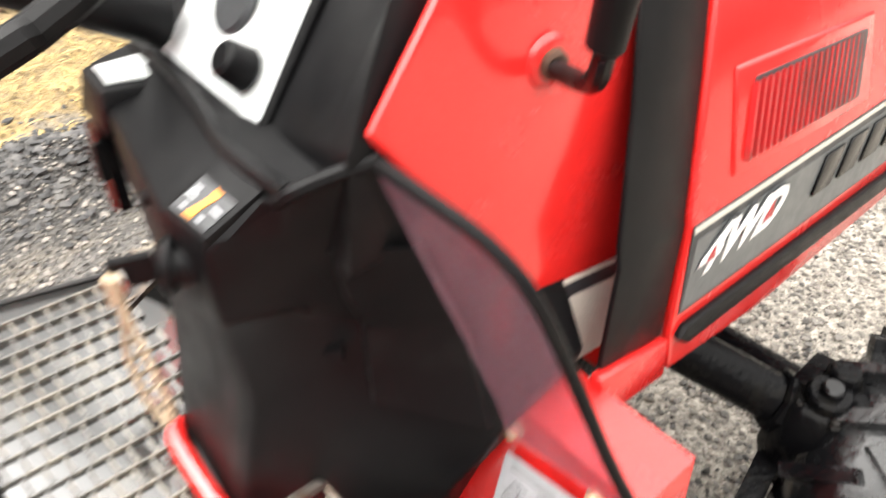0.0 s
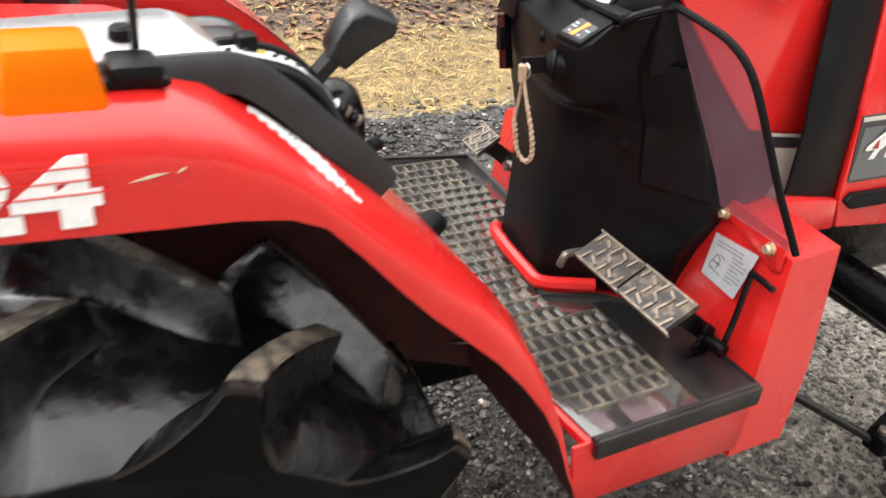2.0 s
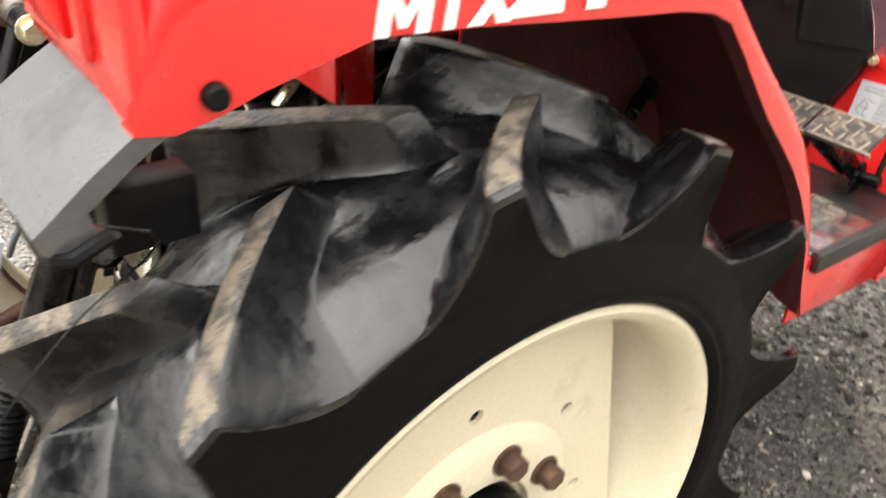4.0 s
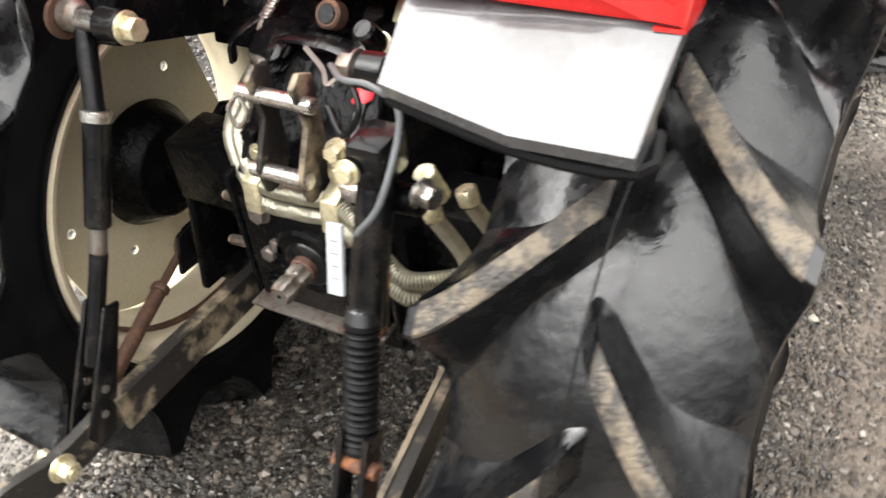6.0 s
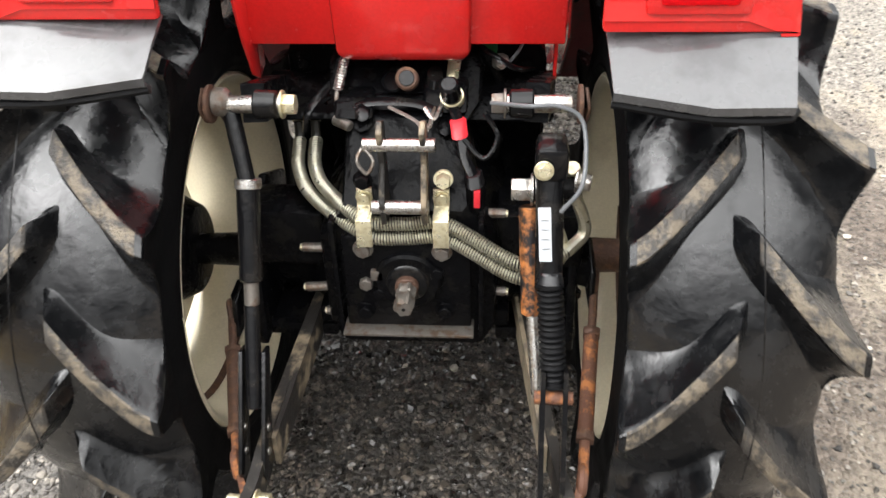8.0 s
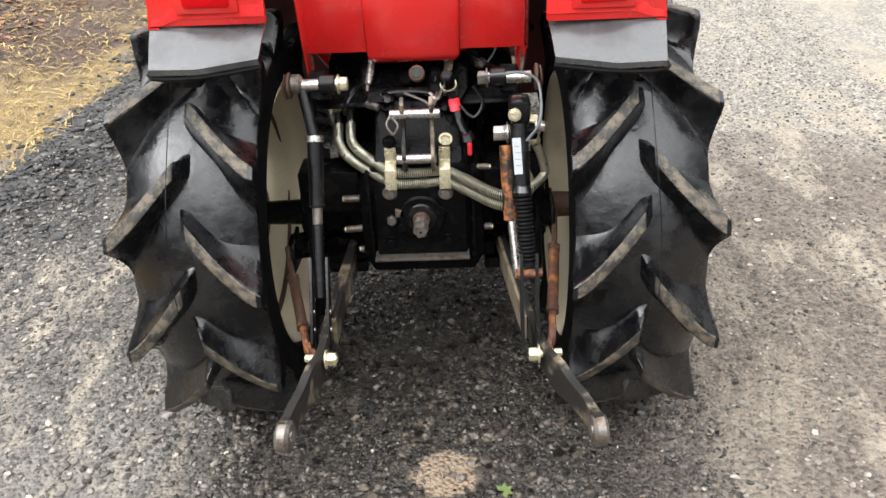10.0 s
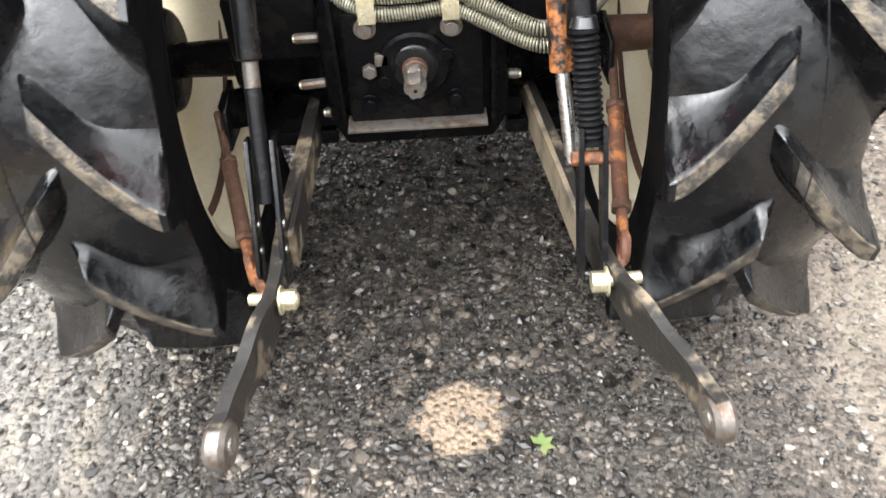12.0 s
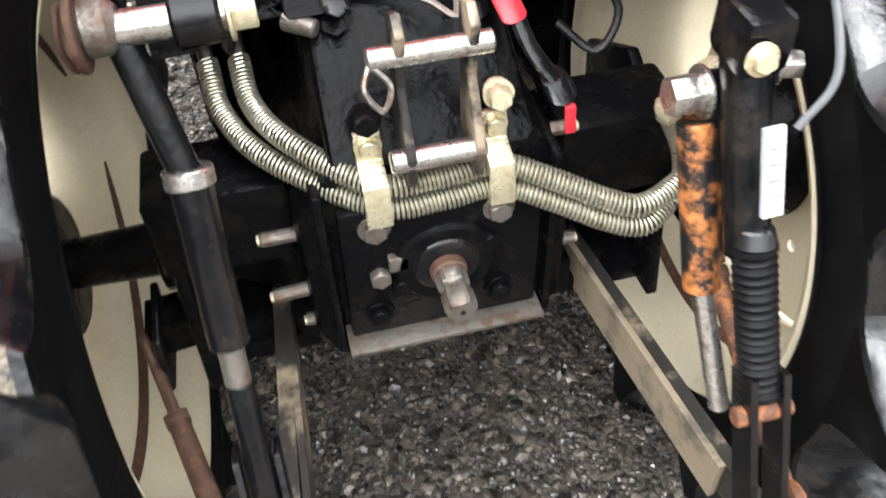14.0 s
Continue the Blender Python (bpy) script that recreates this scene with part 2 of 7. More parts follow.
def rod(p0, p1, r0, r1=None, seg=14, w=0.0015, bm=None):
    m, h = frame_at(p0, p1)
    out = bmesh.new()
    bmesh.ops.create_cone(out, cap_ends=True, segments=seg, radius1=r0, radius2=r0 if r1 is None else r1, depth=h)
    bev(out, w, 1, 50)
    bmesh.ops.transform(out, matrix=m, verts=out.verts)
    return join(bm, out)


def bar(p0, p1, a, b, up=(0, 0, 1), w=0.003, bm=None):
    """A bar of section a (sideways) by b (along up)."""
    p0, p1 = Vector(p0), Vector(p1)
    d = (p1 - p0).normalized()
    s = d.cross(Vector(up)).normalized()
    u = s.cross(d)
    out = bmesh.new()
    ring = []
    for p in (p0, p1):
        ring.append([out.verts.new(p + s * i * a / 2 + u * j * b / 2) for i, j in ((-1, -1), (1, -1), (1, 1), (-1, 1))])
    out.faces.new(ring[0][::-1])
    out.faces.new(ring[1])
    for k in range(4):
        out.faces.new((ring[0][k], ring[0][(k + 1) % 4], ring[1][(k + 1) % 4], ring[1][k]))
    bev(out, w)
    return join(bm, out)


def plate(points, axis, at, thick, w=0.002, bm=None):
    """A flat plate: outline in the two other axes, from at to at + thick along axis."""
    out = bmesh.new()
    n = "xyz".index(axis)

    def place(p, h):
        c = list(p)
        c.insert(n, h)
        return Vector(c)
    lo = [out.verts.new(place(p, at)) for p in points]
    f = out.faces.new(lo)
    g = bmesh.ops.extrude_face_region(out, geom=[f])
    shift = Vector((0, 0, 0))
    shift[n] = thick
    bmesh.ops.translate(out, vec=shift, verts=[v for v in g["geom"] if isinstance(v, bmesh.types.BMVert)])
    bmesh.ops.recalc_face_normals(out, faces=out.faces)
    bev(out, w, 2)
    return join(bm, out)


def spline(points, n=8):
    """A smooth line through the points."""
    p = [Vector(q) for q in points]
    p = [2 * p[0] - p[1]] + p + [2 * p[-1] - p[-2]]
    out = []
    for i in range(1, len(p) - 2):
        a, b, c, d = p[i - 1], p[i], p[i + 1], p[i + 2]
        for k in range(n):
            t = k / n
            out.append(0.5 * (2 * b + (c - a) * t + (2 * a - 5 * b + 4 * c - d) * t * t + (3 * b - a - 3 * c + d) * t ** 3))
    return out + [p[-2]]


def tube(points, r, seg=10, n=6, bm=None, radii=None, smooth_line=True):
    line = spline(points, n) if smooth_line else [Vector(q) for q in points]
    out = bmesh.new()
    rings, up = [], None
    for i, p in enumerate(line):
        d = (line[min(i + 1, len(line) - 1)] - line[max(i - 1, 0)]).normalized()
        if up is None:
            up = d.orthogonal().normalized()
        up = (up - d * up.dot(d)).normalized()
        s = d.cross(up)
        rr = r if radii is None else radii(i / (len(line) - 1))
        rings.append([out.verts.new(p + (up * math.cos(a) + s * math.sin(a)) * rr) for a in (2 * math.pi * k / seg for k in range(seg))])
    for a, b in zip(rings, rings[1:]):
        for k in range(seg):
            out.faces.new((a[k], a[(k + 1) % seg], b[(k + 1) % seg], b[k]))
    out.faces.new(rings[0][::-1])
    out.faces.new(rings[-1])
    return join(bm, out)


def coil(points, r, wire, pitch, seg=5, bm=None):
    """A wound spring round a smooth line."""
    line = spline(points, 24)
    dist = [0.0]
    for a, b in zip(line, line[1:]):
        dist.append(dist[-1] + (b - a).length)
    turns = dist[-1] / pitch
    steps = int(turns * 9)
    at = np.linspace(0, dist[-1], steps)
    xyz = np.array([np.interp(at, dist, [p[k] for p in line]) for k in range(3)]).T
    up, pts = None, []
    for i in range(steps):
        d = Vector(xyz[min(i + 1, steps - 1)] - xyz[max(i - 1, 0)]).normalized()
        if up is None:
            up = d.orthogonal().normalized()
        up = (up - d * up.dot(d)).normalized()
        a = 2 * math.pi * at[i] / pitch
        pts.append(Vector(xyz[i]) + (up * math.cos(a) + d.cross(up) * math.sin(a)) * r)
    return tube(pts, wire, seg, bm=bm, smooth_line=False)


def lathe_x(profile, seg=72, closed=False, bm=None):
    """A body of revolution about the x axis from (x, r) pairs."""
    out = bmesh.new()
    rings = []
    for x, r in profile:
        rings.append([out.verts.new((x, r * math.cos(2 * math.pi * k / seg), r * math.sin(2 * math.pi * k / seg))) for k in range(seg)])
    pairs = list(zip(rings, rings[1:])) + ([(rings[-1], rings[0])] if closed else [])
    for a, b in pairs:
        for k in range(seg):
            out.faces.new((a[k], b[k], b[(k + 1) % seg], a[(k + 1) % seg]))
    return join(bm, out)


def hexbolt(p, d, r=0.011, h=0.009, washer=True, bm=None):
    """A hexagon head with washer at p, pointing along d."""
    p, d = Vector(p), Vector(d).normalized()
    bm = rod(p, p + d * h, r, r * 0.97, 6, 0.001, bm)
    if washer:
        bm = rod(p - d * 0.001, p + d * 0.0025, r * 1.3, None, 16, 0.0006, bm)
    return bm


def sheet(grid, thick=0.0, bm=None):
    """A skin through a grid of points, thickened along its normals."""
    out = bmesh.new()
    vs = [[out.verts.new(p) for p in row] for row in grid]
    for a, b in zip(vs, vs[1:]):
        for k in range(len(a) - 1):
            out.faces.new((a[k], a[k + 1], b[k + 1], b[k]))
    bmesh.ops.recalc_face_normals(out, faces=out.faces)
    if thick:
        bmesh.ops.solidify(out, geom=out.faces[:], thickness=thick)
    return join(bm, out)


def words(text, size, m, material, parent, name="lettering", extrude=0.0006, label="", shear=0.0, sx=1.0, bold=0.0):
    """Raised lettering in the built-in font as a mesh part."""
    cu = bpy.data.curves.new("text", "FONT")
    cu.body, cu.size, cu.extrude, cu.shear, cu.offset = text, size, extrude, shear, bold
    cu.resolution_u = 3
    tmp = bpy.data.objects.new("text", cu)
    me = bpy.data.meshes.new_from_object(tmp)
    bpy.data.objects.remove(tmp)
    me.transform(lay[0] @ m @ Matrix.Diagonal((sx, 1, 1, 1)))
    me.name = name
    me.materials.clear()
    me.materials.append(material)
    ob = new(name, me)
    ob.parent = parent
    if label:
        ob["label"] = label
    return ob


def mirror_x(bm):
    bmesh.ops.scale(bm, vec=(-1, 1, 1), verts=bm.verts)
    bmesh.ops.reverse_faces(bm, faces=bm.faces)
    return bm


# ---- ground ----
def ground_material():
    """Dark wet gravel, the tractor's shade put into its tone, with brown packed dirt, pale sand patches, a
    straw-covered verge and leaf litter beyond it.
    """
    m = bpy.data.materials.new("gravel_road")
    m.use_nodes = True
    n, l = m.node_tree.nodes, m.node_tree.links
    b = n["Principled BSDF"]
    tc = n.new("ShaderNodeTexCoord")
    sep = n.new("ShaderNodeSeparateXYZ")
    l.new(tc.outputs["Object"], sep.inputs[0])

    def noise_tex(scale, detail=6, rough=0.6):
        t = n.new("ShaderNodeTexNoise")
        t.inputs["Scale"].default_value, t.inputs["Detail"].default_value, t.inputs["Roughness"].default_value = scale, detail, rough
        l.new(tc.outputs["Object"], t.inputs["Vector"])
        return t.outputs["Fac"]

    def ramp(v, a, c, lo=0.0, hi=1.0):
        r = n.new("ShaderNodeMapRange")
        for k, x in (("From Min", a), ("From Max", c), ("To Min", lo), ("To Max", hi)):
            r.inputs[k].default_value = x
        l.new(v, r.inputs["Value"])
        return r.outputs[0]

    def op(kind, a, c):
        o = n.new("ShaderNodeMath")
        o.operation = kind
        for i, v in enumerate((a, c)):
            if isinstance(v, float):
                o.inputs[i].default_value = v
            else:
                l.new(v, o.inputs[i])
        return o.outputs[0]

    def mix(fac, a, c):
        o = n.new("ShaderNodeMix")
        o.data_type = "RGBA"
        l.new(fac, o.inputs["Factor"])
        for k, v in (("A", a), ("B", c)):
            if isinstance(v, tuple):
                o.inputs[k].default_value = (*v, 1)
            else:
                l.new(v, o.inputs[k])
        return o.outputs["Result"]

    stones = n.new("ShaderNodeTexVoronoi")
    stones.inputs["Scale"].default_value = 70
    l.new(tc.outputs["Object"], stones.inputs["Vector"])
    tone = ramp(stones.outputs["Color"], 0.0, 1.0)
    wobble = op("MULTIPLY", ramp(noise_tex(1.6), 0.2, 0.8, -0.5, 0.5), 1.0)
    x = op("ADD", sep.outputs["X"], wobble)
    # gravel under the tractor: wet, and painted darker still for the shade there
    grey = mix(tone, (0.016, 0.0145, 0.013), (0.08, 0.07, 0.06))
    rear_grey = mix(tone, (0.024, 0.021, 0.018), (0.115, 0.1, 0.084))
    grey = mix(ramp(op("ADD", sep.outputs["Y"], wobble), -0.3, -0.62), grey, rear_grey)
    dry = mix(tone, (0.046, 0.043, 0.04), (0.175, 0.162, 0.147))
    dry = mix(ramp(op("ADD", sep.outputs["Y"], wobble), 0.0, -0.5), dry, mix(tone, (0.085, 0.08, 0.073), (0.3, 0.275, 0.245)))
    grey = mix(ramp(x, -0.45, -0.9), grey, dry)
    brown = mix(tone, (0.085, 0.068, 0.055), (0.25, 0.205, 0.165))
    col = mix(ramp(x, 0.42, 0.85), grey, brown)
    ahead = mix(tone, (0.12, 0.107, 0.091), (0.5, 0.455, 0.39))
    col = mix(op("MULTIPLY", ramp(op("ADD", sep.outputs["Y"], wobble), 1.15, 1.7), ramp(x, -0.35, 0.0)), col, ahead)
    pale = mix(noise_tex(45.0), (0.24, 0.2, 0.15), (0.56, 0.49, 0.38))
    lane = n.new("ShaderNodeMapping")
    lane.inputs["Scale"].default_value = (2.6, 1.0, 1.0)
    l.new(tc.outputs["Object"], lane.inputs["Vector"])
    worn = n.new("ShaderNodeTexNoise")
    worn.inputs["Scale"].default_value, worn.inputs["Detail"].default_value, worn.inputs["Roughness"].default_value = 1.4, 9, 0.72
    l.new(lane.outputs[0], worn.inputs["Vector"])
    patch = ramp(worn.outputs["Fac"], 0.5, 0.6, 0.0, 0.9)
    away = op("MAXIMUM", ramp(sep.outputs["X"], 0.6, 1.2), ramp(sep.outputs["X"], -0.45, -0.85))
    verge_x = op("ADD", sep.outputs["X"], ramp(noise_tex(4.0), 0.2, 0.8, -0.15, 0.15))
    col = mix(op("MULTIPLY", patch, away), col, pale)
    # dark stony strip under the row of rubble
    strip = op("MULTIPLY", op("MULTIPLY", ramp(verge_x, -1.15, -1.4), ramp(verge_x, -2.05, -1.9)), ramp(sep.outputs["Y"], 0.5, 0.95))
    col = mix(strip, col, mix(tone, (0.018, 0.017, 0.016), (0.075, 0.07, 0.064)))
    # the round spot of pale sand behind the tractor
    dist = n.new("ShaderNodeVectorMath")
    dist.operation = "DISTANCE"
    l.new(tc.outputs["Object"], dist.inputs[0])
    dist.inputs[1].default_value = (0.04, -0.455, 0)
    edge = op("ADD", dist.outputs["Value"], ramp(noise_tex(22.0), 0.2, 0.8, -0.025, 0.025))
    col = mix(ramp(edge, 0.1, 0.075, 0.0, 0.95), col, (0.36, 0.27, 0.19))
    # verge: straw and sand, then dark leaf litter
    straw_tone = n.new("ShaderNodeTexNoise")
    straw_tone.inputs["Scale"].default_value, straw_tone.inputs["Detail"].default_value = 14, 10
    straw_tone.inputs["Roughness"].default_value = 0.75
    l.new(tc.outputs["Object"], straw_tone.inputs["Vector"])
    straw = mix(ramp(straw_tone.outputs["Fac"], 0.3, 0.7), (0.07, 0.05, 0.03), (0.46, 0.32, 0.125))
    verge = op("ADD", sep.outputs["X"], ramp(noise_tex(3.0), 0.2, 0.8, -0.22, 0.22))
    col = mix(ramp(verge, -1.9, -2.0), col, straw)
    litter = mix(ramp(noise_tex(30.0, 10, 0.75), 0.4, 0.62), (0.018, 0.014, 0.012), (0.16, 0.09, 0.055))
    col = mix(op("MULTIPLY", ramp(verge, -2.65, -2.95), ramp(noise_tex(2.6), 0.36, 0.46)), col, litter)
    col = mix(op("MULTIPLY", ramp(verge, -2.05, -2.2), ramp(op("ADD", sep.outputs["Y"], ramp(noise_tex(3.0), 0.2, 0.8, -0.4, 0.4)), 2.5, 2.9)), col, litter)
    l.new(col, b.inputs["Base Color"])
    l.new(ramp(noise_tex(3.5), 0.35, 0.65, 0.38, 0.8), b.inputs["Roughness"])
    hgt = op("ADD", ramp(stones.outputs["Distance"], 0.0, 0.6, 1.0, 0.0), op("MULTIPLY", noise_tex(160.0), 0.6))
    bp = n.new("ShaderNodeBump")
    bp.inputs["Distance"].default_value = 0.013
    l.new(hgt, bp.inputs["Height"])
    l.new(bp.outputs[0], b.inputs["Normal"])
    return m


def ground_height(x, y):
    h = 0.012 * (noise.noise(Vector((x * 1.7, y * 1.7, 3.1)))) + 0.004 * noise.noise(Vector((x * 9, y * 9, 7)))
    heap = math.exp(-((x + 1.68 + 0.08 * math.sin(1.9 * y)) / 0.2) ** 2)
    h += heap * (0.07 + 0.05 * noise.noise(Vector((x * 5, y * 5, 1)))) * (0.5 + 0.5 * math.tanh((y - 0.95) * 4))
    if x < -2.0:
        h += min(0.5, (-2.0 - x) * 0.12) + 0.05 * noise.noise(Vector((x * 2.3, y * 2.3, 9)))
    if abs(y) < 1.1:
        for s in (-0.475, 0.475):
            h -= 0.012 * math.exp(-((x - s) / 0.12) ** 2 - (y / 0.16) ** 2)
    return h * (1 if abs(x) < 12 and abs(y) < 14 else 0) - 0.015


xs = list(np.arange(-4.4, 3.4, 0.06)) + [-5, -6, -8, -12, -20, -40, -90, -220, -600] + [3.8, 5, 8, 14, 25, 50, 110, 260, 600]
ys = list(np.arange(-1.9, 5.6, 0.06)) + [-2.5, -4, -7, -14, -30, -80, -220, -600] + [6.2, 7.5, 9.5, 13, 20, 40, 90, 220, 600]
xs, ys = sorted(xs), sorted(ys)
bm = bmesh.new()
rows = [[bm.verts.new((x, y, ground_height(x, y))) for x in xs] for y in ys]
for a, b in zip(rows, rows[1:]):
    for k in range(len(xs) - 1):
        bm.faces.new((a[k], a[k + 1], b[k + 1], b[k]))
tagged(part("ground", bm, ground_material(), None), "dark wet gravel ground, shade painted under the tractor, with sand patches and a straw verge", "ground", kind="structure")


def scatter(name, label, count, region, size, material, seed, thin=None, sink=0.3):
    """Loose stones as one object: small knocked-about lumps resting on the ground."""
    rng = np.random.default_rng(seed)
    ico = bmesh.new()
    bmesh.ops.create_icosphere(ico, subdivisions=1, radius=1)
    base = np.array([v.co[:] for v in ico.verts])
    tris = np.array([[v.index for v in f.verts] for f in ico.faces])
    ico.free()
    px = rng.uniform(region[0], region[1], count)
    py = rng.uniform(region[2], region[3], count)
    if thin is not None:
        keep = rng.random(count) < np.array([thin(a, c) for a, c in zip(px, py)])
        px, py = px[keep], py[keep]
    k = len(px)
    s = size[0] + (size[1] - size[0]) * rng.random(k) ** 3
    pts = base[None] * (1 + rng.uniform(-0.42, 0.42, (k, len(base), 1))) * rng.uniform(0.6, 1.2, (k, 1, 3))
    pts[..., 2] *= 0.55
    a = rng.uniform(0, 6.283, k)
    ca, sa = np.cos(a)[:, None], np.sin(a)[:, None]
    pts = np.stack([pts[..., 0] * ca - pts[..., 1] * sa, pts[..., 0] * sa + pts[..., 1] * ca, pts[..., 2]], -1) * s[:, None, None]
    pz = np.array([ground_height(c, d) for c, d in zip(px, py)]) + s * sink
    pts += np.stack([px, py, pz], -1)[:, None]
    faces = (tris[None] + (np.arange(k) * len(base))[:, None, None]).reshape(-1, 3)
    me = bpy.data.meshes.new(name)
    me.vertices.add(k * len(base))
    me.vertices.foreach_set("co", pts.reshape(-1))
    me.loops.add(faces.size)
    me.loops.foreach_set("vertex_index", faces.reshape(-1))
    me.polygons.add(len(faces))
    me.polygons.foreach_set("loop_start", np.arange(0, faces.size, 3))
    me.polygons.foreach_set("use_smooth", [False] * len(faces))
    me.update()
    me.materials.append(material)
    return tagged(new(name, me), label, "gravel", kind="stuff")


# stones under the tractor: wet, with some of its shade in their dark tone
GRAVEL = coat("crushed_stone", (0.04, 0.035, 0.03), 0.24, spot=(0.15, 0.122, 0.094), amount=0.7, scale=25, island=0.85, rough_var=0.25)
COAL = coat("dark_rubble", (0.032, 0.031, 0.031), 0.6, spot=(0.09, 0.085, 0.078), amount=0.7, scale=12, island=0.6)
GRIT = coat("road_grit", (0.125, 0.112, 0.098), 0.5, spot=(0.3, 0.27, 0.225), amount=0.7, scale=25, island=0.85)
PALE = coat("pale_stone", (0.42, 0.38, 0.32), 0.7, island=0.5)
scatter("gravel", "loose wet crushed stone under the tractor, shade in its dark tone", 40000, (-1.3, 1.1, -1.3, 2.1), (0.003, 0.0145), GRAVEL, 1,
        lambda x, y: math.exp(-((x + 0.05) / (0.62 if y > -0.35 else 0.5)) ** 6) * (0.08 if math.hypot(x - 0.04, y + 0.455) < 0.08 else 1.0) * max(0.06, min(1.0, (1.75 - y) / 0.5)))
scatter("gravel_windrow", "row of dark rubble along the verge", 19000, (-2.15, -1.2, -0.3, 4.6), (0.004, 0.024), COAL, 2,
        lambda x, y: math.exp(-((x + 1.68 + 0.08 * math.sin(1.9 * y)) / 0.24) ** 2) * (0.08 if y < 0.8 else 1.0), 0.2)
scatter("gravel", "fine loose chippings between the rear wheels, shade in their dark tone", 22000, (-0.55, 0.75, -0.9, 0.9), (0.003, 0.0085), GRAVEL, 8,
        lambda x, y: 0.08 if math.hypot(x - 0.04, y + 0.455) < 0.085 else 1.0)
scatter("road_grit", "loose grey-brown grit on the packed road", 20000, (0.6, 2.3, -1.3, 4.2), (0.003, 0.009), GRIT, 6)
scatter("road_grit", "loose light grey grit on the packed road", 16000, (-1.75, -0.45, -1.3, 2.4), (0.004, 0.012), GRIT, 7)
scatter("road_grit", "loose pale grit ahead of the front axle", 14000, (-0.1, 1.0, 1.3, 3.4), (0.003, 0.012), GRIT, 9)
scatter("pale_stones", "scattered pale pebbles on the gravel", 500, (-1.6, 2.2, -1.2, 4.0), (0.004, 0.014), PALE, 3)

# straw and leaf scraps lying on the verge
STRAW = coat("straw", (0.36, 0.26, 0.1), 0.8, island=0.6)
LEAF = coat("dead_leaf", (0.16, 0.075, 0.04), 0.7, island=0.7)


def litter(name, label, count, region, size, material, seed):
    rng = np.random.default_rng(seed)
    bm = bmesh.new()
    for _ in range(count):
        x, y = rng.uniform(region[0], region[1]), rng.uniform(region[2], region[3])
        a, s, w = rng.uniform(0, 6.28), rng.uniform(*size[:2]), size[2]
        d, z = Vector((math.cos(a), math.sin(a), rng.uniform(-0.25, 0.25))), ground_height(x, y) + 0.006
        q = Vector((-d.y, d.x, 0)) * s * w
        p = Vector((x, y, z))
        v = [bm.verts.new(c) for c in (p - d * s, p - q, p + d * s, p + q)]
        v[1].co.z += s * 0.2
        v[3].co.z += s * 0.2
        bm.faces.new(v)
    ob = part(name, bm, material, None, smooth=0)
    return tagged(ob, label, "litter", kind="stuff")


litter("straw", "pale straw scattered over the verge", 4500, (-3.4, -1.85, 0.2, 5.0), (0.015, 0.06, 0.08), STRAW, 4)
litter("dead_leaves", "brown dead leaves on the dark verge", 1800, (-4.4, -2.7, 0.2, 5.4), (0.02, 0.05, 0.55), LEAF, 5)

# ---- tractor ----
tractor = thing("tractor", "red compact four-wheel-drive tractor with black bands on the gravel", "tractor")

AXLE_Y, AXLE_Z, TYRE_X = -0.02, 0.5, 0.476
LUG_COUNT = 12


def carcass(x):
    """Radius of the tyre's skin at x from its middle plane."""
    a = min(abs(x) / 0.138, 1.0)
    return 0.46 - 0.04 * a ** 2.6


def ease(t):
    t = max(0.0, min(1.0, t))
    return t * t * (3 - 2 * t)


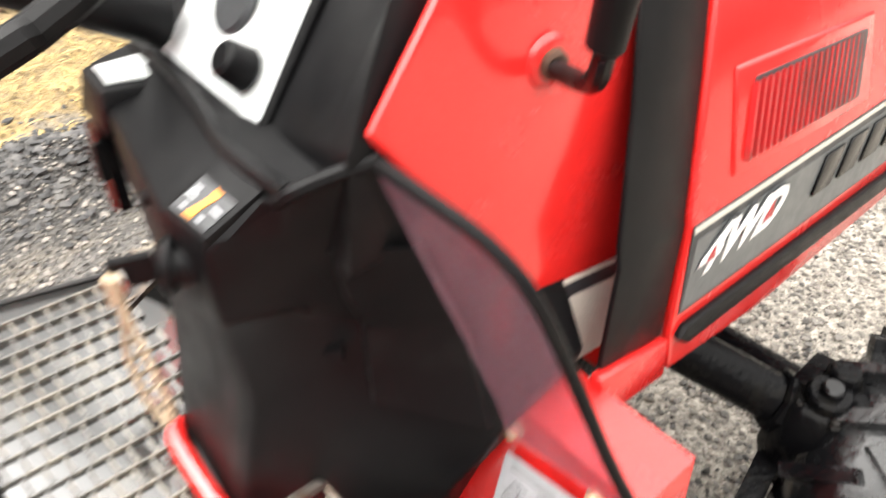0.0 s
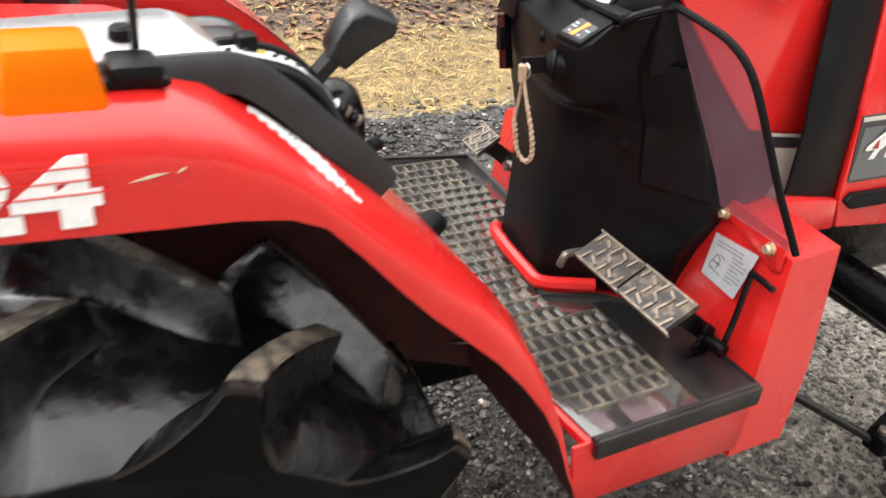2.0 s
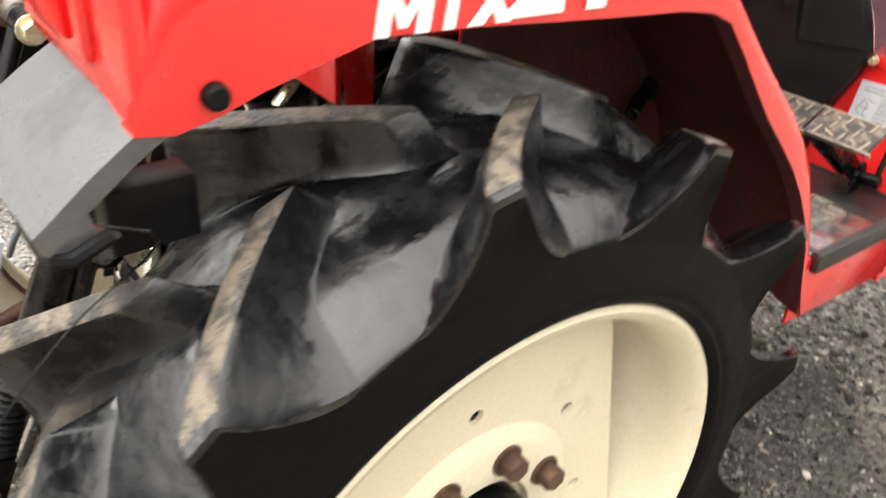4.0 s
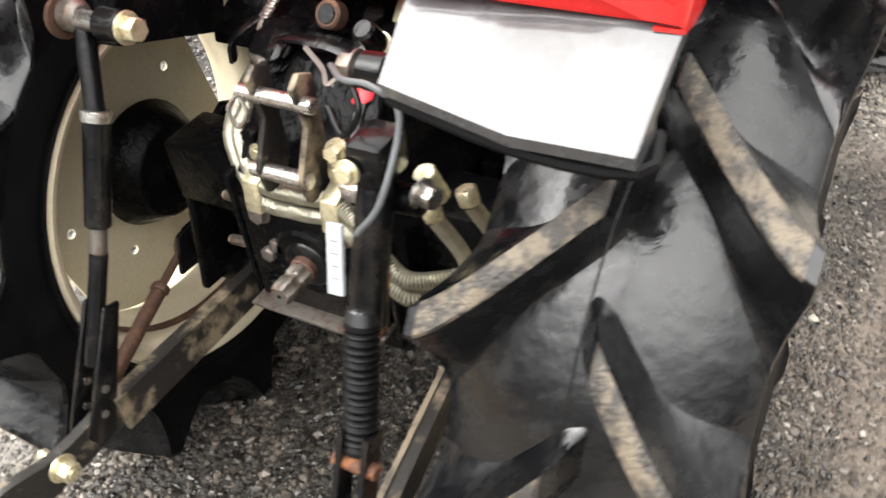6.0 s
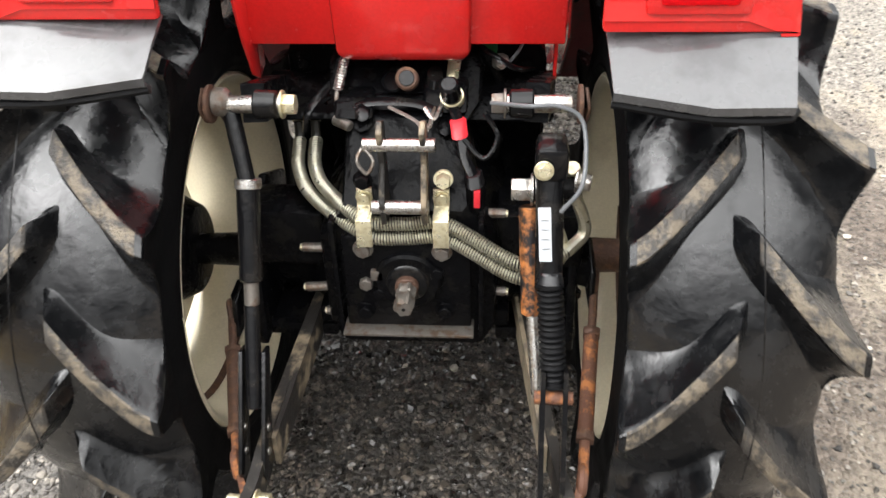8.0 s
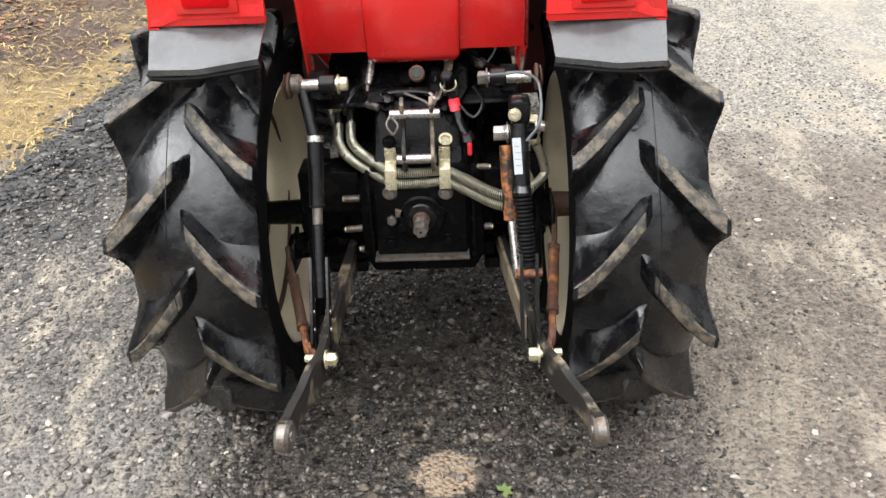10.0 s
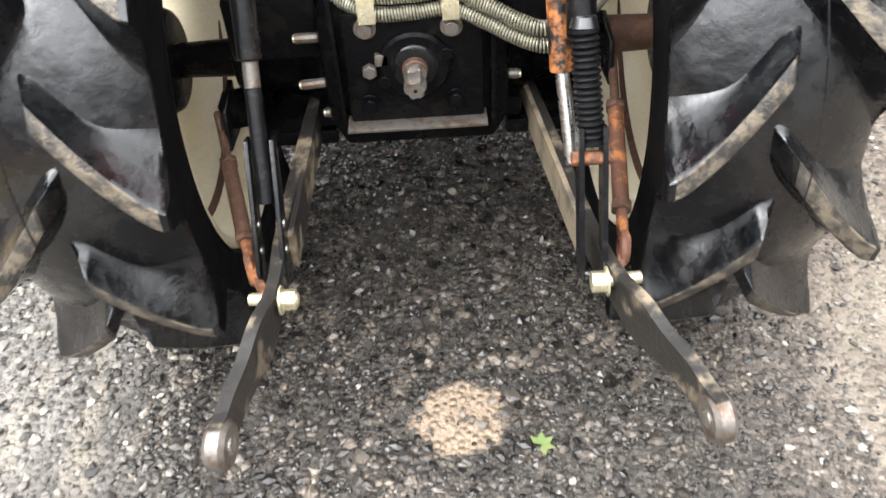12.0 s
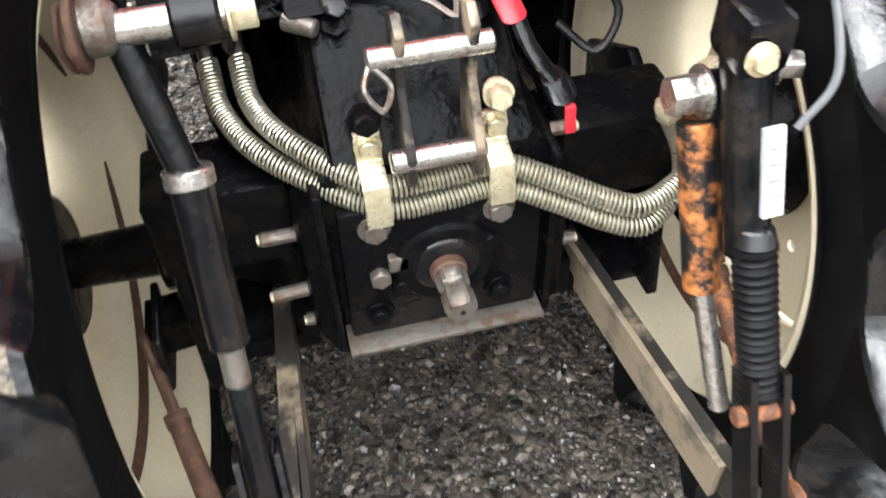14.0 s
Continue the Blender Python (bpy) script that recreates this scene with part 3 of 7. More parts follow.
def lug_mesh(side):
    """One curved high lug of a field tyre: a ramp by the middle of the tread, a bar sweeping out over the shoulder,
    and a wide foot that runs flush into the side wall, so that scalloped pockets stay between neighbours."""
    bm = bmesh.new()
    falls = (1.0, 0.84, 0.68, 0.53, 0.4, 0.28, 0.18, 0.1, 0.05, 0.02)
    nu, rows = 20, []

    def station(u, lead):
        x = 0.014 + 0.137 * u
        ang = radians(16.5) * (1 - (1 - max(u, 0.0)) ** 1.22) + min(u, 0) * radians(18)
        over = max(0.0, (u - 0.8) / 0.2)
        top = 0.508 + 0.009 * u - 0.004 * over ** 2
        skin = carcass(min(x, 0.138)) - 0.004
        half = 0.0185 - 0.001 * u - 0.002 * over ** 3
        wide = ease((u - 0.3) / 0.7)
        reach = (0.034 + 0.08 * wide) * (0.8 + 0.2 * lead)
        steep = 2.4 + 0.9 * wide
        row = []
        for sign in (-1, 1):
            line = falls if sign < 0 else falls[::-1]
            for t in line:
                h = (1 - t) ** steep * 0.93
                off = sign * (half + t * reach)
                row.append((h, off))
            if sign < 0:
                row += [(0.975, -half * 0.93), (1.0, -half * 0.75), (1.0, half * 0.75), (0.975, half * 0.93)]
        out = []
        for h, off in row:
            r = skin + (top - skin) * h * lead
            hang = h * over ** 2 * 0.004
            th = ang + off / 0.47
            bulge = 0.138 + 0.016 * h ** 0.8
            out.append(((min(x, bulge) + hang) * side, r * math.cos(th), r * math.sin(th)))
        return out

    lines = [station(-0.2, 0.0), station(-0.1, 0.5), station(-0.025, 0.93)] + [station(i / (nu - 1), 1.0) for i in range(nu)]
    lines.append([(x + side * 0.0012, y * 0.988, z * 0.988) for x, y, z in lines[-1]])
    for depth in (0.35, 0.75, 1.0):
        foot = []
        for x, y, z in lines[3 + nu - 1]:
            r = math.hypot(y, z)
            goal = min(r * 0.985, 0.408)
            k = (r + (goal - r) * depth) / r
            foot.append((x + (side * 0.1412 - x) * depth ** 0.7, y * k, z * k))
        lines.append(foot)
    rows = [[bm.verts.new(p) for p in line] for line in lines]
    crown = len(falls)
    for n, (a, b) in enumerate(zip(rows, rows[1:])):
        for k in range(len(a) - 1):
            f = bm.faces.new((a[k], a[k + 1], b[k + 1], b[k]))
            f.material_index = 2 if n >= nu + 3 else 1 if crown <= k <= crown + 2 and 2 <= n < nu + 1 else 0
    bmesh.ops.recalc_face_normals(bm, faces=bm.faces)
    me = bpy.data.meshes.new("lug")
    bm.to_mesh(me)
    bm.free()
    for m in (RUBBER, LUG_TOP, SIDEWALL):
        me.materials.append(m)
    me.polygons.foreach_set("use_smooth", [True] * len(me.polygons))
    me.set_sharp_from_angle(angle=radians(38))
    return me


LUG_OUT, LUG_IN = lug_mesh(1), lug_mesh(-1)


def wheel_disc():
    """Pressed wheel centre with a ring of holes, cut back to chords between its four lobes."""
    bm = bmesh.new()
    edges = []

    def loop(pts):
        vs = [bm.verts.new((0, *p)) for p in pts]
        return [bm.edges.new((vs[i], vs[(i + 1) % len(vs)])) for i in range(len(vs))]
    out = []
    for k in range(96):
        a = 2 * math.pi * k / 96
        turn = (a - radians(12) + math.pi / 4) % (2 * math.pi)
        off = abs(turn % (math.pi / 2) - math.pi / 4)
        r = min(0.3, (0.234 if turn % math.pi < math.pi / 2 else 0.264) / math.cos(off))
        out.append((r * math.cos(a), r * math.sin(a)))
    edges += loop(out)
    for k in range(7):
        a = radians(92 + 360 / 7 * k)
        c = (0.182 * math.cos(a), 0.182 * math.sin(a))
        edges += loop([(c[0] + 0.0095 * math.cos(q), c[1] + 0.0095 * math.sin(q)) for q in (2 * math.pi * j / 12 for j in range(12))])
    edges += loop([(0.07 * math.cos(q), 0.07 * math.sin(q)) for q in (2 * math.pi * j / 36 for j in range(36))])
    bmesh.ops.triangle_fill(bm, use_beauty=True, edges=edges)
    bmesh.ops.recalc_face_normals(bm, faces=bm.faces)
    bmesh.ops.solidify(bm, geom=bm.faces[:], thickness=0.006)
    return bm


def rear_wheel(s):
    """Rear wheel: cream rim with tyre, lugs, disc, hub and nuts. s is 1 for the right-hand side."""
    prof = [(0.126, 0.34), (0.135, 0.34), (0.139, 0.334), (0.136, 0.325), (0.124, 0.316), (0.095, 0.31), (0.06, 0.31), (0.03, 0.288), (-0.03, 0.288),
            (-0.06, 0.306), (-0.1, 0.31), (-0.124, 0.316), (-0.136, 0.325), (-0.139, 0.334), (-0.135, 0.34), (-0.126, 0.34),
            (-0.116, 0.322), (-0.09, 0.318), (0.09, 0.318), (0.116, 0.322)]
    rim = part("rear_wheel", lathe_x(prof, 96, True), CREAM, tractor, "rear wheel with cream rim and high-lug field tyre", 40)
    rim.location = (s * TYRE_X, AXLE_Y, AXLE_Z)
    skin = []
    for k in range(33):
        x = -0.138 + 0.276 * k / 32
        skin.append((x, carcass(x)))
    wall = [(0.1405, 0.417), (0.1415, 0.408), (0.1435, 0.39), (0.1455, 0.37), (0.1455, 0.362), (0.1435, 0.358), (0.1435, 0.3535), (0.145, 0.351), (0.143, 0.347), (0.139, 0.344), (0.127, 0.34), (0.118, 0.325)]
    prof = [(-x, r) for x, r in wall[::-1]] + skin + wall
    hoop = lathe_x(prof, 144)
    for f in hoop.faces:
        c = f.calc_center_median()
        f.material_index = 1 if math.hypot(c.y, c.z) < 0.415 else 0
    part("tyre", hoop, [RUBBER, SIDEWALL], rim, "black rubber tyre, wet and glossy", 40)
    for k in range(LUG_COUNT):
        for me, base in ((LUG_OUT if s > 0 else LUG_IN, 112.5), (LUG_IN if s > 0 else LUG_OUT, 127.0)):
            ob = shared("lug", me, rim)
            ob.rotation_euler = (radians(base + 30 * k), 0, 0)
    for x0, x1, r0, r1, a0, a1 in ((-0.056, -0.043, 0.302, 0.2945, 15, 150), (-0.058, -0.045, 0.3032, 0.2955, 170, 345)):
        band = bmesh.new()
        strip = []
        for k in range(29):
            a = radians(a0 + (a1 - a0) * k / 28)
            taper = math.sin(math.pi * k / 28) ** 0.5
            strip.append([Vector((-s * (-x), r * math.cos(a), r * math.sin(a))) for x, r in ((x0, r0 - 0.0015), (x0 + (x1 - x0) * (0.25 + 0.75 * taper), r0 + (r1 - r0) * (0.25 + 0.75 * taper) - 0.0015))])
        part("rust_band", sheet(strip, 0, band), BROWN, rim, "dark band of rust on the rim")
    disc = wheel_disc()
    bmesh.ops.translate(disc, vec=(s * 0.064, 0, 0), verts=disc.verts)
    part("wheel_disc", disc, CREAM, rim, smooth=30)
    pad = lathe_x([(s * x, r) for x, r in ((0.0675, 0.155), (0.08, 0.14), (0.083, 0.132), (0.083, 0.082), (0.068, 0.08))], 64)
    part("hub_plate", pad, CREAM, rim, smooth=40)
    hub = rod((s * -0.02, 0, 0), (s * 0.108, 0, 0), 0.078, 0.07, 32, 0.006)
    part("hub", hub, CAST, rim, "black axle hub")
    back = rod((s * -0.05, 0, 0), (s * 0.02, 0, 0), 0.085, 0.12, 32, 0.005)
    part("axle_flange", back, CAST, rim)
    for k in range(8):
        a = radians(27 + 45 * k)
        p = Vector((s * 0.083, 0.112 * math.cos(a), 0.112 * math.sin(a)))
        part("wheel_nut", hexbolt(p, (s, 0, 0), 0.016, 0.022), BROWN, rim, "rusty wheel nut")
    return rim


rear_wheel(1)
rear_wheel(-1)

# crest of the rear fenders from the back to the step, seen from the side (y, z)
CREST = [(-0.318, 1.055), (-0.308, 1.105), (-0.292, 1.152), (-0.268, 1.176), (-0.134, 1.187), (-0.043, 1.181), (0.049, 1.176), (0.14, 1.169), (0.186, 1.155), (0.217, 1.133), (0.248, 1.106), (0.292, 1.062), (0.337, 1.018), (0.39, 0.97), (0.443, 0.923), (0.496, 0.867), (0.54, 0.809), (0.574, 0.748), (0.603, 0.678), (0.628, 0.604), (0.653, 0.525)]
ARCH = [(-0.318, 1.048), (-0.29, 1.042), (-0.26, 1.048), (-0.225, 1.06), (-0.137, 1.087), (-0.046, 1.083), (0.046, 1.076), (0.137, 1.07), (0.192, 1.067), (0.238, 1.06), (0.269, 1.046), (0.304, 1.008), (0.335, 0.971), (0.379, 0.921), (0.432, 0.869), (0.48, 0.82), (0.524, 0.768), (0.563, 0.714), (0.598, 0.651), (0.627, 0.576), (0.659, 0.506)]
IN_X, OUT_X = 0.275, 0.522
FLARE = Matrix(((1, 0.054, 0, 0), (0, 1, 0, 0), (0, 0, 1, 0), (0, 0, 0, 1)))   # the outer skirt spreads towards the step


def flared(bm):
    bm.transform(FLARE)
    return bm


def fender(s):
    """Pressed-steel fender: rolled top, outer skirt with wheel arch and an inner wall."""
    grid = []
    for (y, z), (ya, za) in zip(CREST, ARCH):
        ahead = 0.045 * max(0.0, min(1.0, (y - 0.2) / 0.2)) if s < 0 else 0.0
        tip = max(0.0, (y - 0.38) / 0.27)
        y, ya, z, za = y + ahead - 0.04 * tip, ya + ahead - 0.042 * tip, z + 0.034 * tip, za + 0.044 * tip
        side = OUT_X + 0.054 * y
        gap = Vector((0, ya - y, za - z))
        row = [Vector((s * (side - 0.014), y, z)) + gap * 1.0 + Vector((s * -0.004, 0, 0))]
        row += [Vector((s * (side + 0.004), y, z)) + gap * k for k in (0.98, 0.75, 0.45)]
        row += [Vector((s * (side + 0.001), y, z)) + gap * 0.22, Vector((s * (side - 0.008), y, z)) + gap * 0.08, Vector((s * (side - 0.025), y, z))]
        n = Vector((0, -gap.y, -gap.z)).normalized() if gap.length > 0.02 else Vector((0, 0, 1))
        fill = 0.013 * max(0.0, min(1.0, (y - 0.2) / 0.07, (0.42 - y) / 0.1)) if s > 0 else 0.0
        row[-1] += n * 0.45 * fill
        row += [Vector((s * x, y, z)) + n * (0.012 + fill) for x in (side - 0.06, side - 0.12, side - 0.18, IN_X - (0.1 * max(0.0, y - 0.13) if s < 0 else 0.0))]
        grid.append(row)
    skin = sheet(grid, 0.003)
    bmesh.ops.recalc_face_normals(skin, faces=skin.faces)
    # faces towards the tyre take the shade-darkened red
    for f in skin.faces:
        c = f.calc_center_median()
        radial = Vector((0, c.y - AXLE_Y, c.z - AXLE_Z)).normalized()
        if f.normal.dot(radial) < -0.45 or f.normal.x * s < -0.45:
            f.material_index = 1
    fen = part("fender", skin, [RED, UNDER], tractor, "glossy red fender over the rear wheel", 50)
    inner = [(y, z + 0.01) for y, z in CREST if 0.13 < y < 0.635] + [(0.63, 0.57), (0.52, 0.62), (0.34, 0.7), (0.14, 0.86)]
    if s < 0:
        inner = [(y + 0.045 * max(0.0, min(1.0, (y - 0.2) / 0.2)), z) for y, z in inner]
    turn = Matrix(((1, 0.1, 0, -0.013), (0, 1, 0, 0), (0, 0, 1, 0), (0, 0, 0, 1))) if s < 0 else Matrix.Identity(4)
    for name, at, thick, mat, label in (("inner_wall", IN_X, -0.003, RED, ""), ("inner_shaded_side", IN_X + 0.0005, 0.003, UNDER, "muddy inner side of the fender, shade in its dark red")):
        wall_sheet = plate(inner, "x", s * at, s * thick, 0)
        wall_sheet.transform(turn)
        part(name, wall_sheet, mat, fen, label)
    # rear face with its lamp
    face = box(min(s * IN_X, s * (OUT_X - 0.016)), max(s * IN_X, s * (OUT_X - 0.016)), -0.315, -0.298, 1.05, 1.15, 0.006)
    part("rear_face", face, RED, fen)
    c = 0.385
    part("lamp_frame", box(s * c - 0.062, s * c + 0.062, -0.324, -0.312, 1.075, 1.15, 0.008), RED, fen)
    part("tail_lamp", box(s * c - 0.046, s * c + 0.046, -0.33, -0.318, 1.088, 1.145, 0.006), RED_LENS, fen, "red tail lamp lens")
    # mud flap, its grey holding the sky's sheen: a board sloping back under the rear edge, folded near its middle, with
    # a side return
    plan = [((0.281, -0.288, 1.05), (0.288, -0.372, 0.999)), ((0.412, -0.304, 1.052), (0.406, -0.39, 0.988)), ((0.508, -0.306, 1.056), (0.5, -0.388, 0.989)),
            ((0.508, -0.285, 1.05), (0.503, -0.352, 1.0))]
    grid = []
    for a, b in plan:
        a, b = Vector((s * a[0], a[1], a[2])), Vector((s * b[0], b[1], b[2]))
        grid.append([a, a.lerp(b, 0.5) + Vector((0, 0, 0.002)), a.lerp(b, 0.9), b, b + Vector((0, 0.003, -0.012)), b + Vector((0, 0.018, -0.024))])
    flap = part("mud_flap", sheet(grid, 0.006), FLAP, fen, "stained plastic mud flap, sky sheen in its grey", 18)
    part("flap_edge", tube([(s * b[0], b[1] + 0.012, b[2] - 0.02) for a, b in plan], 0.006, 8, 3), PLASTIC, flap, "black lower edge")
    part("flap_bracket", box(s * 0.44 - 0.018, s * 0.44 + 0.018, -0.33, -0.26, 0.93, 0.985, 0.004), PLASTIC, fen)
    part("screw", rod((s * (OUT_X - 0.016), -0.262, 1.066), (s * (OUT_X - 0.004), -0.262, 1.066), 0.011, 0.009, 16, 0.002), PLASTIC, fen, "black screw head")
    fen.location.z = 0.005 if s > 0 else 0.022
    return fen


fender_r, fender_l = fender(1), fender(-1)
for s in (-1, 1):
    path = [(s * (0.485 + 0.004 * math.sin(a / 9)), AXLE_Y - 0.535 * math.cos(radians(a)), AXLE_Z + 0.535 * math.sin(radians(a))) for a in range(58, -6, -8)]
    part("wire", tube([(s * 0.47, -0.34, 0.97)] + path, 0.0011, 5, 3), BLACK, fender_r if s > 0 else fender_l, "thin black wire hanging over the tyre")
PY = Matrix(((0, 0, 1, 0), (1, 0, 0, 0), (0, 1, 0, 0), (0, 0, 0, 1)))   # text facing +x, reading towards +y
PYT = PY @ Matrix.Rotation(radians(-1.5), 4, "Z")
BLOCK = {"M": ((0, 0), (0, 1), (0.3, 1), (0.5, 0.5), (0.7, 1), (1, 1), (1, 0), (0.74, 0), (0.74, 0.58), (0.58, 0.15), (0.42, 0.15), (0.26, 0.58), (0.26, 0)),
         "T": ((0, 1), (1, 1), (1, 0.74), (0.65, 0.74), (0.65, 0), (0.35, 0), (0.35, 0.74), (0, 0.74)),
         "X": ((0, 0), (0.32, 0.5), (0, 1), (0.34, 1), (0.5, 0.72), (0.66, 1), (1, 1), (0.68, 0.5), (1, 0), (0.66, 0), (0.5, 0.28), (0.34, 0))}
for letter, y0, wide in (("M", -0.143, 0.047), ("T", -0.095, 0.034), ("X", -0.06, 0.042)):
    shape = [(y0 + wide * u + 0.005 * v, 1.089 - 0.02 * (y0 + 0.148 + wide * u) + 0.036 * v) for u, v in BLOCK[letter]]
    part("model_letter", flared(plate(shape, "x", OUT_X + 0.0045, 0.0016, 0)), WHITE, fender_r, smooth=0)
for k in range(3):
    z0 = 1.113 + 0.011 * k
    part("letter_stripe", flared(plate([(-0.02, z0 + 0.003), (0.1, z0), (0.1, z0 + 0.0013), (-0.02, z0 + 0.0043)], "x", OUT_X + 0.0068, 0.0006, 0)), RED, fender_r, smooth=0)
words("24", 0.074, FLARE @ Matrix.Translation((OUT_X + 0.0062, -0.022, 1.093)) @ PYT, WHITE, fender_r, "model_letters", sx=1.5, bold=0.004)
for y0, z0, long in ((0.112, 1.117, 0.03), (0.148, 1.12, 0.008), (0.06, 1.108, 0.006)):
    part("scratch", flared(plate([(y0, z0), (y0 + long * 0.6, z0 + 0.0045), (y0 + long, z0 + 0.004), (y0 + long * 0.5, z0 + 0.001)], "x", OUT_X + 0.0043, 0.0006, 0)), CREAM, fender_r, smooth=0)
spot = bmesh.new()
ringv = []
for k in range(14):
    a = 2 * math.pi * k / 14
    r = 0.03 * (1 + 0.35 * math.sin(3 * a + 1) + 0.2 * math.sin(5 * a))
    ringv.append(spot.verts.new((-IN_X + 0.0055 - 0.013 + 0.1 * (0.615 + r * 0.6 * math.cos(a)), 0.615 + r * 0.6 * math.cos(a), 0.65 + r * 1.1 * math.sin(a))))
spot.faces.new(ringv)
part("worn_spot", spot, CREAM, fender_l, "patch of bare cream primer", 0)
leaf = bmesh.new()
for k in range(5):
    a = radians(-80 + 55 * k)
    c = Vector((0.177, -0.528, -0.002))
    d, q = Vector((math.cos(a), math.sin(a), 0.12)), Vector((-math.sin(a), math.cos(a), 0)) * 0.007
    leaf.faces.new([leaf.verts.new(p) for p in (c, c + d * 0.012 - q, c + d * 0.026, c + d * 0.012 + q)])
tagged(part("leaf", leaf, coat("green_leaf", (0.12, 0.17, 0.05), 0.5, spot=(0.2, 0.2, 0.08), amount=0.6), None, smooth=0), "small light green leaf lying on the gravel", "leaf")
lay[0] = DRIVER

# ---- platform, step and guard ----
deck = part("footplate", plate([(-0.43, 0.74), (0.29, 0.74), (0.53, 0.76), (0.53, 1.105), (0.3, 1.105), (0.0, 1.02), (-0.39, 1.04)], "z", 0.585, 0.017, 0.003), RED, tractor, "red footplate with black rubber mat")
part("step_skirt", plate([(0.76, 0.47), (1.11, 0.462), (1.11, 0.6), (0.735, 0.6)], "x", 0.526, 0.006), RED, deck, "red step side")
mat_edge = [(-0.45, 0.64), (0.24, 0.64), (0.28, 0.75), (0.545, 0.77), (0.543, 1.105), (0.4, 1.105), (0.33, 1.1), (0.235, 1.02), (0.193, 0.914), (-0.03, 0.962), (-0.1, 1.06), (-0.4, 1.085), (-0.455, 0.82)]
part("floor_mat", plate(mat_edge, "z", 0.602, 0.006, 0.002), MAT, deck, "black rubber floor mat, wet and dirty")
part("mat_lip", plate([(0.77, 0.575), (1.105, 0.575), (1.105, 0.612), (0.77, 0.612)], "x", 0.533, 0.014, 0.004), EDGE, deck, "black rubber step edge")
part("plain_field", plate([(0.243, 0.982), (0.532, 0.982), (0.532, 1.1), (0.4, 1.1), (0.33, 1.094), (0.25, 1.02)], "z", 0.6084, 0.0012, 0), EDGE, deck, "smooth black strip of the mat")
# raised ribs of the mat in a staggered brick pattern
ribs = bmesh.new()


def rib(x0, x1, y0, y1):
    z0, z1 = 0.607, 0.6125
    v = [ribs.verts.new(c) for c in ((x0, y0, z0), (x1, y0, z0), (x1, y1, z0), (x0, y1, z0))]
    i = 0.0012
    t = [ribs.verts.new(c) for c in ((x0 + i, y0 + i, z1), (x1 - i, y0 + i, z1), (x1 - i, y1 - i, z1), (x0 + i, y1 - i, z1))]
    ribs.faces.new(t)
    for k in range(4):
        ribs.faces.new((v[k], v[(k + 1) % 4], t[(k + 1) % 4], t[k]))


def on_mat(x, y):
    """Whether the ribbed field covers a place: left of, before and right of the column's foot."""
    if y < (0.65 if x < 0.24 else 0.765) or x < -0.41 or x > 0.505:
        return False
    if x > 0.24:
        return y < 0.977
    if x > -0.06:
        return y < 0.9 + 0.045 * max(0, (0.19 - x) / 0.25)
    return y < 1.035


STEP_X, STEP_Y, RW = 0.036, 0.026, 0.0026
held = {}
for j in range(26):
    x = -0.42 + STEP_X * j
    held[j] = [y for y in (0.65 + STEP_Y * (k + 0.5 * (j % 2)) for k in range(18)) if on_mat(x + 0.004, y + 0.002) and on_mat(x + STEP_X - 0.004, y + STEP_Y - 0.002)]
for j in range(27):
    x = -0.42 + STEP_X * j
    near = held.get(j - 1, []) + held.get(j, [])
    if near:
        rib(x - RW, x + RW, min(near) - RW, max(near) + STEP_Y + RW)
    for y in held.get(j, []):
        rib(x + RW, x + STEP_X - RW, y - RW, y + RW)
        if not any(abs(y + STEP_Y - q) < 0.004 for q in held[j]):
            rib(x + RW, x + STEP_X - RW, y + STEP_Y - RW, y + STEP_Y + RW)
tagged(part("mat_ribs", ribs, RIB, deck, smooth=0), kind="stuff")
# smooth raised border of the mat
edge = mat_edge[3:] + mat_edge[:1]
part("mat_border", tube([(x * 0.985, y - 0.004, 0.609) for x, y in edge], 0.0065, 6, 1, smooth_line=False), EDGE, deck, "smooth raised mat border")

gb = bmesh.new()
lo = [(0.27, 1.105), (0.527, 1.105), (0.527, 1.235), (0.3, 1.235)]
low_v = [gb.verts.new((x, y, 0.44)) for x, y in lo]
top_v = [gb.verts.new(c) for c in ((0.345, 1.118, 0.842), (0.508, 1.118, 0.826), (0.512, 1.218, 0.836), (0.345, 1.218, 0.85))]
mid_v = [gb.verts.new(c) for c in ((0.24, 1.105, 0.62), (0.525, 1.105, 0.6), (0.527, 1.235, 0.6), (0.28, 1.235, 0.62))]
for ra, rb in ((low_v, mid_v), (mid_v, top_v)):
    for k in range(4):
        gb.faces.new((ra[k], ra[(k + 1) % 4], rb[(k + 1) % 4], rb[k]))
gb.faces.new(low_v[::-1])
gb.faces.new(top_v)
bev(gb, 0.008, 3, 20)
left_guard = gb.copy()
mirror_x(left_guard)
left_guard.transform(Matrix.Translation((-0.235, 1.12, 0.44)) @ Matrix.Diagonal((0.42, 0.8, 0.8, 1)) @ Matrix.Translation((0.27, -1.105, -0.44)))
box_guard = part("guard_box", gb, RED, tractor, "red sheet-metal guard ahead of the step")
part("guard_box", left_guard, RED, tractor, "red sheet-metal guard beside the clutch pedal")


lay[0] = Matrix.Identity(4)
LAB = [Vector(c) for c in ((0.378, 0.9515, 0.74), (0.449, 0.9515, 0.733), (0.466, 0.9585, 0.818), (0.38, 0.9585, 0.812))]


def on_label(u, v, lift=0.0):
    return LAB[0].lerp(LAB[1], u).lerp(LAB[3].lerp(LAB[2], u), v) + Vector((0, -lift, 0))


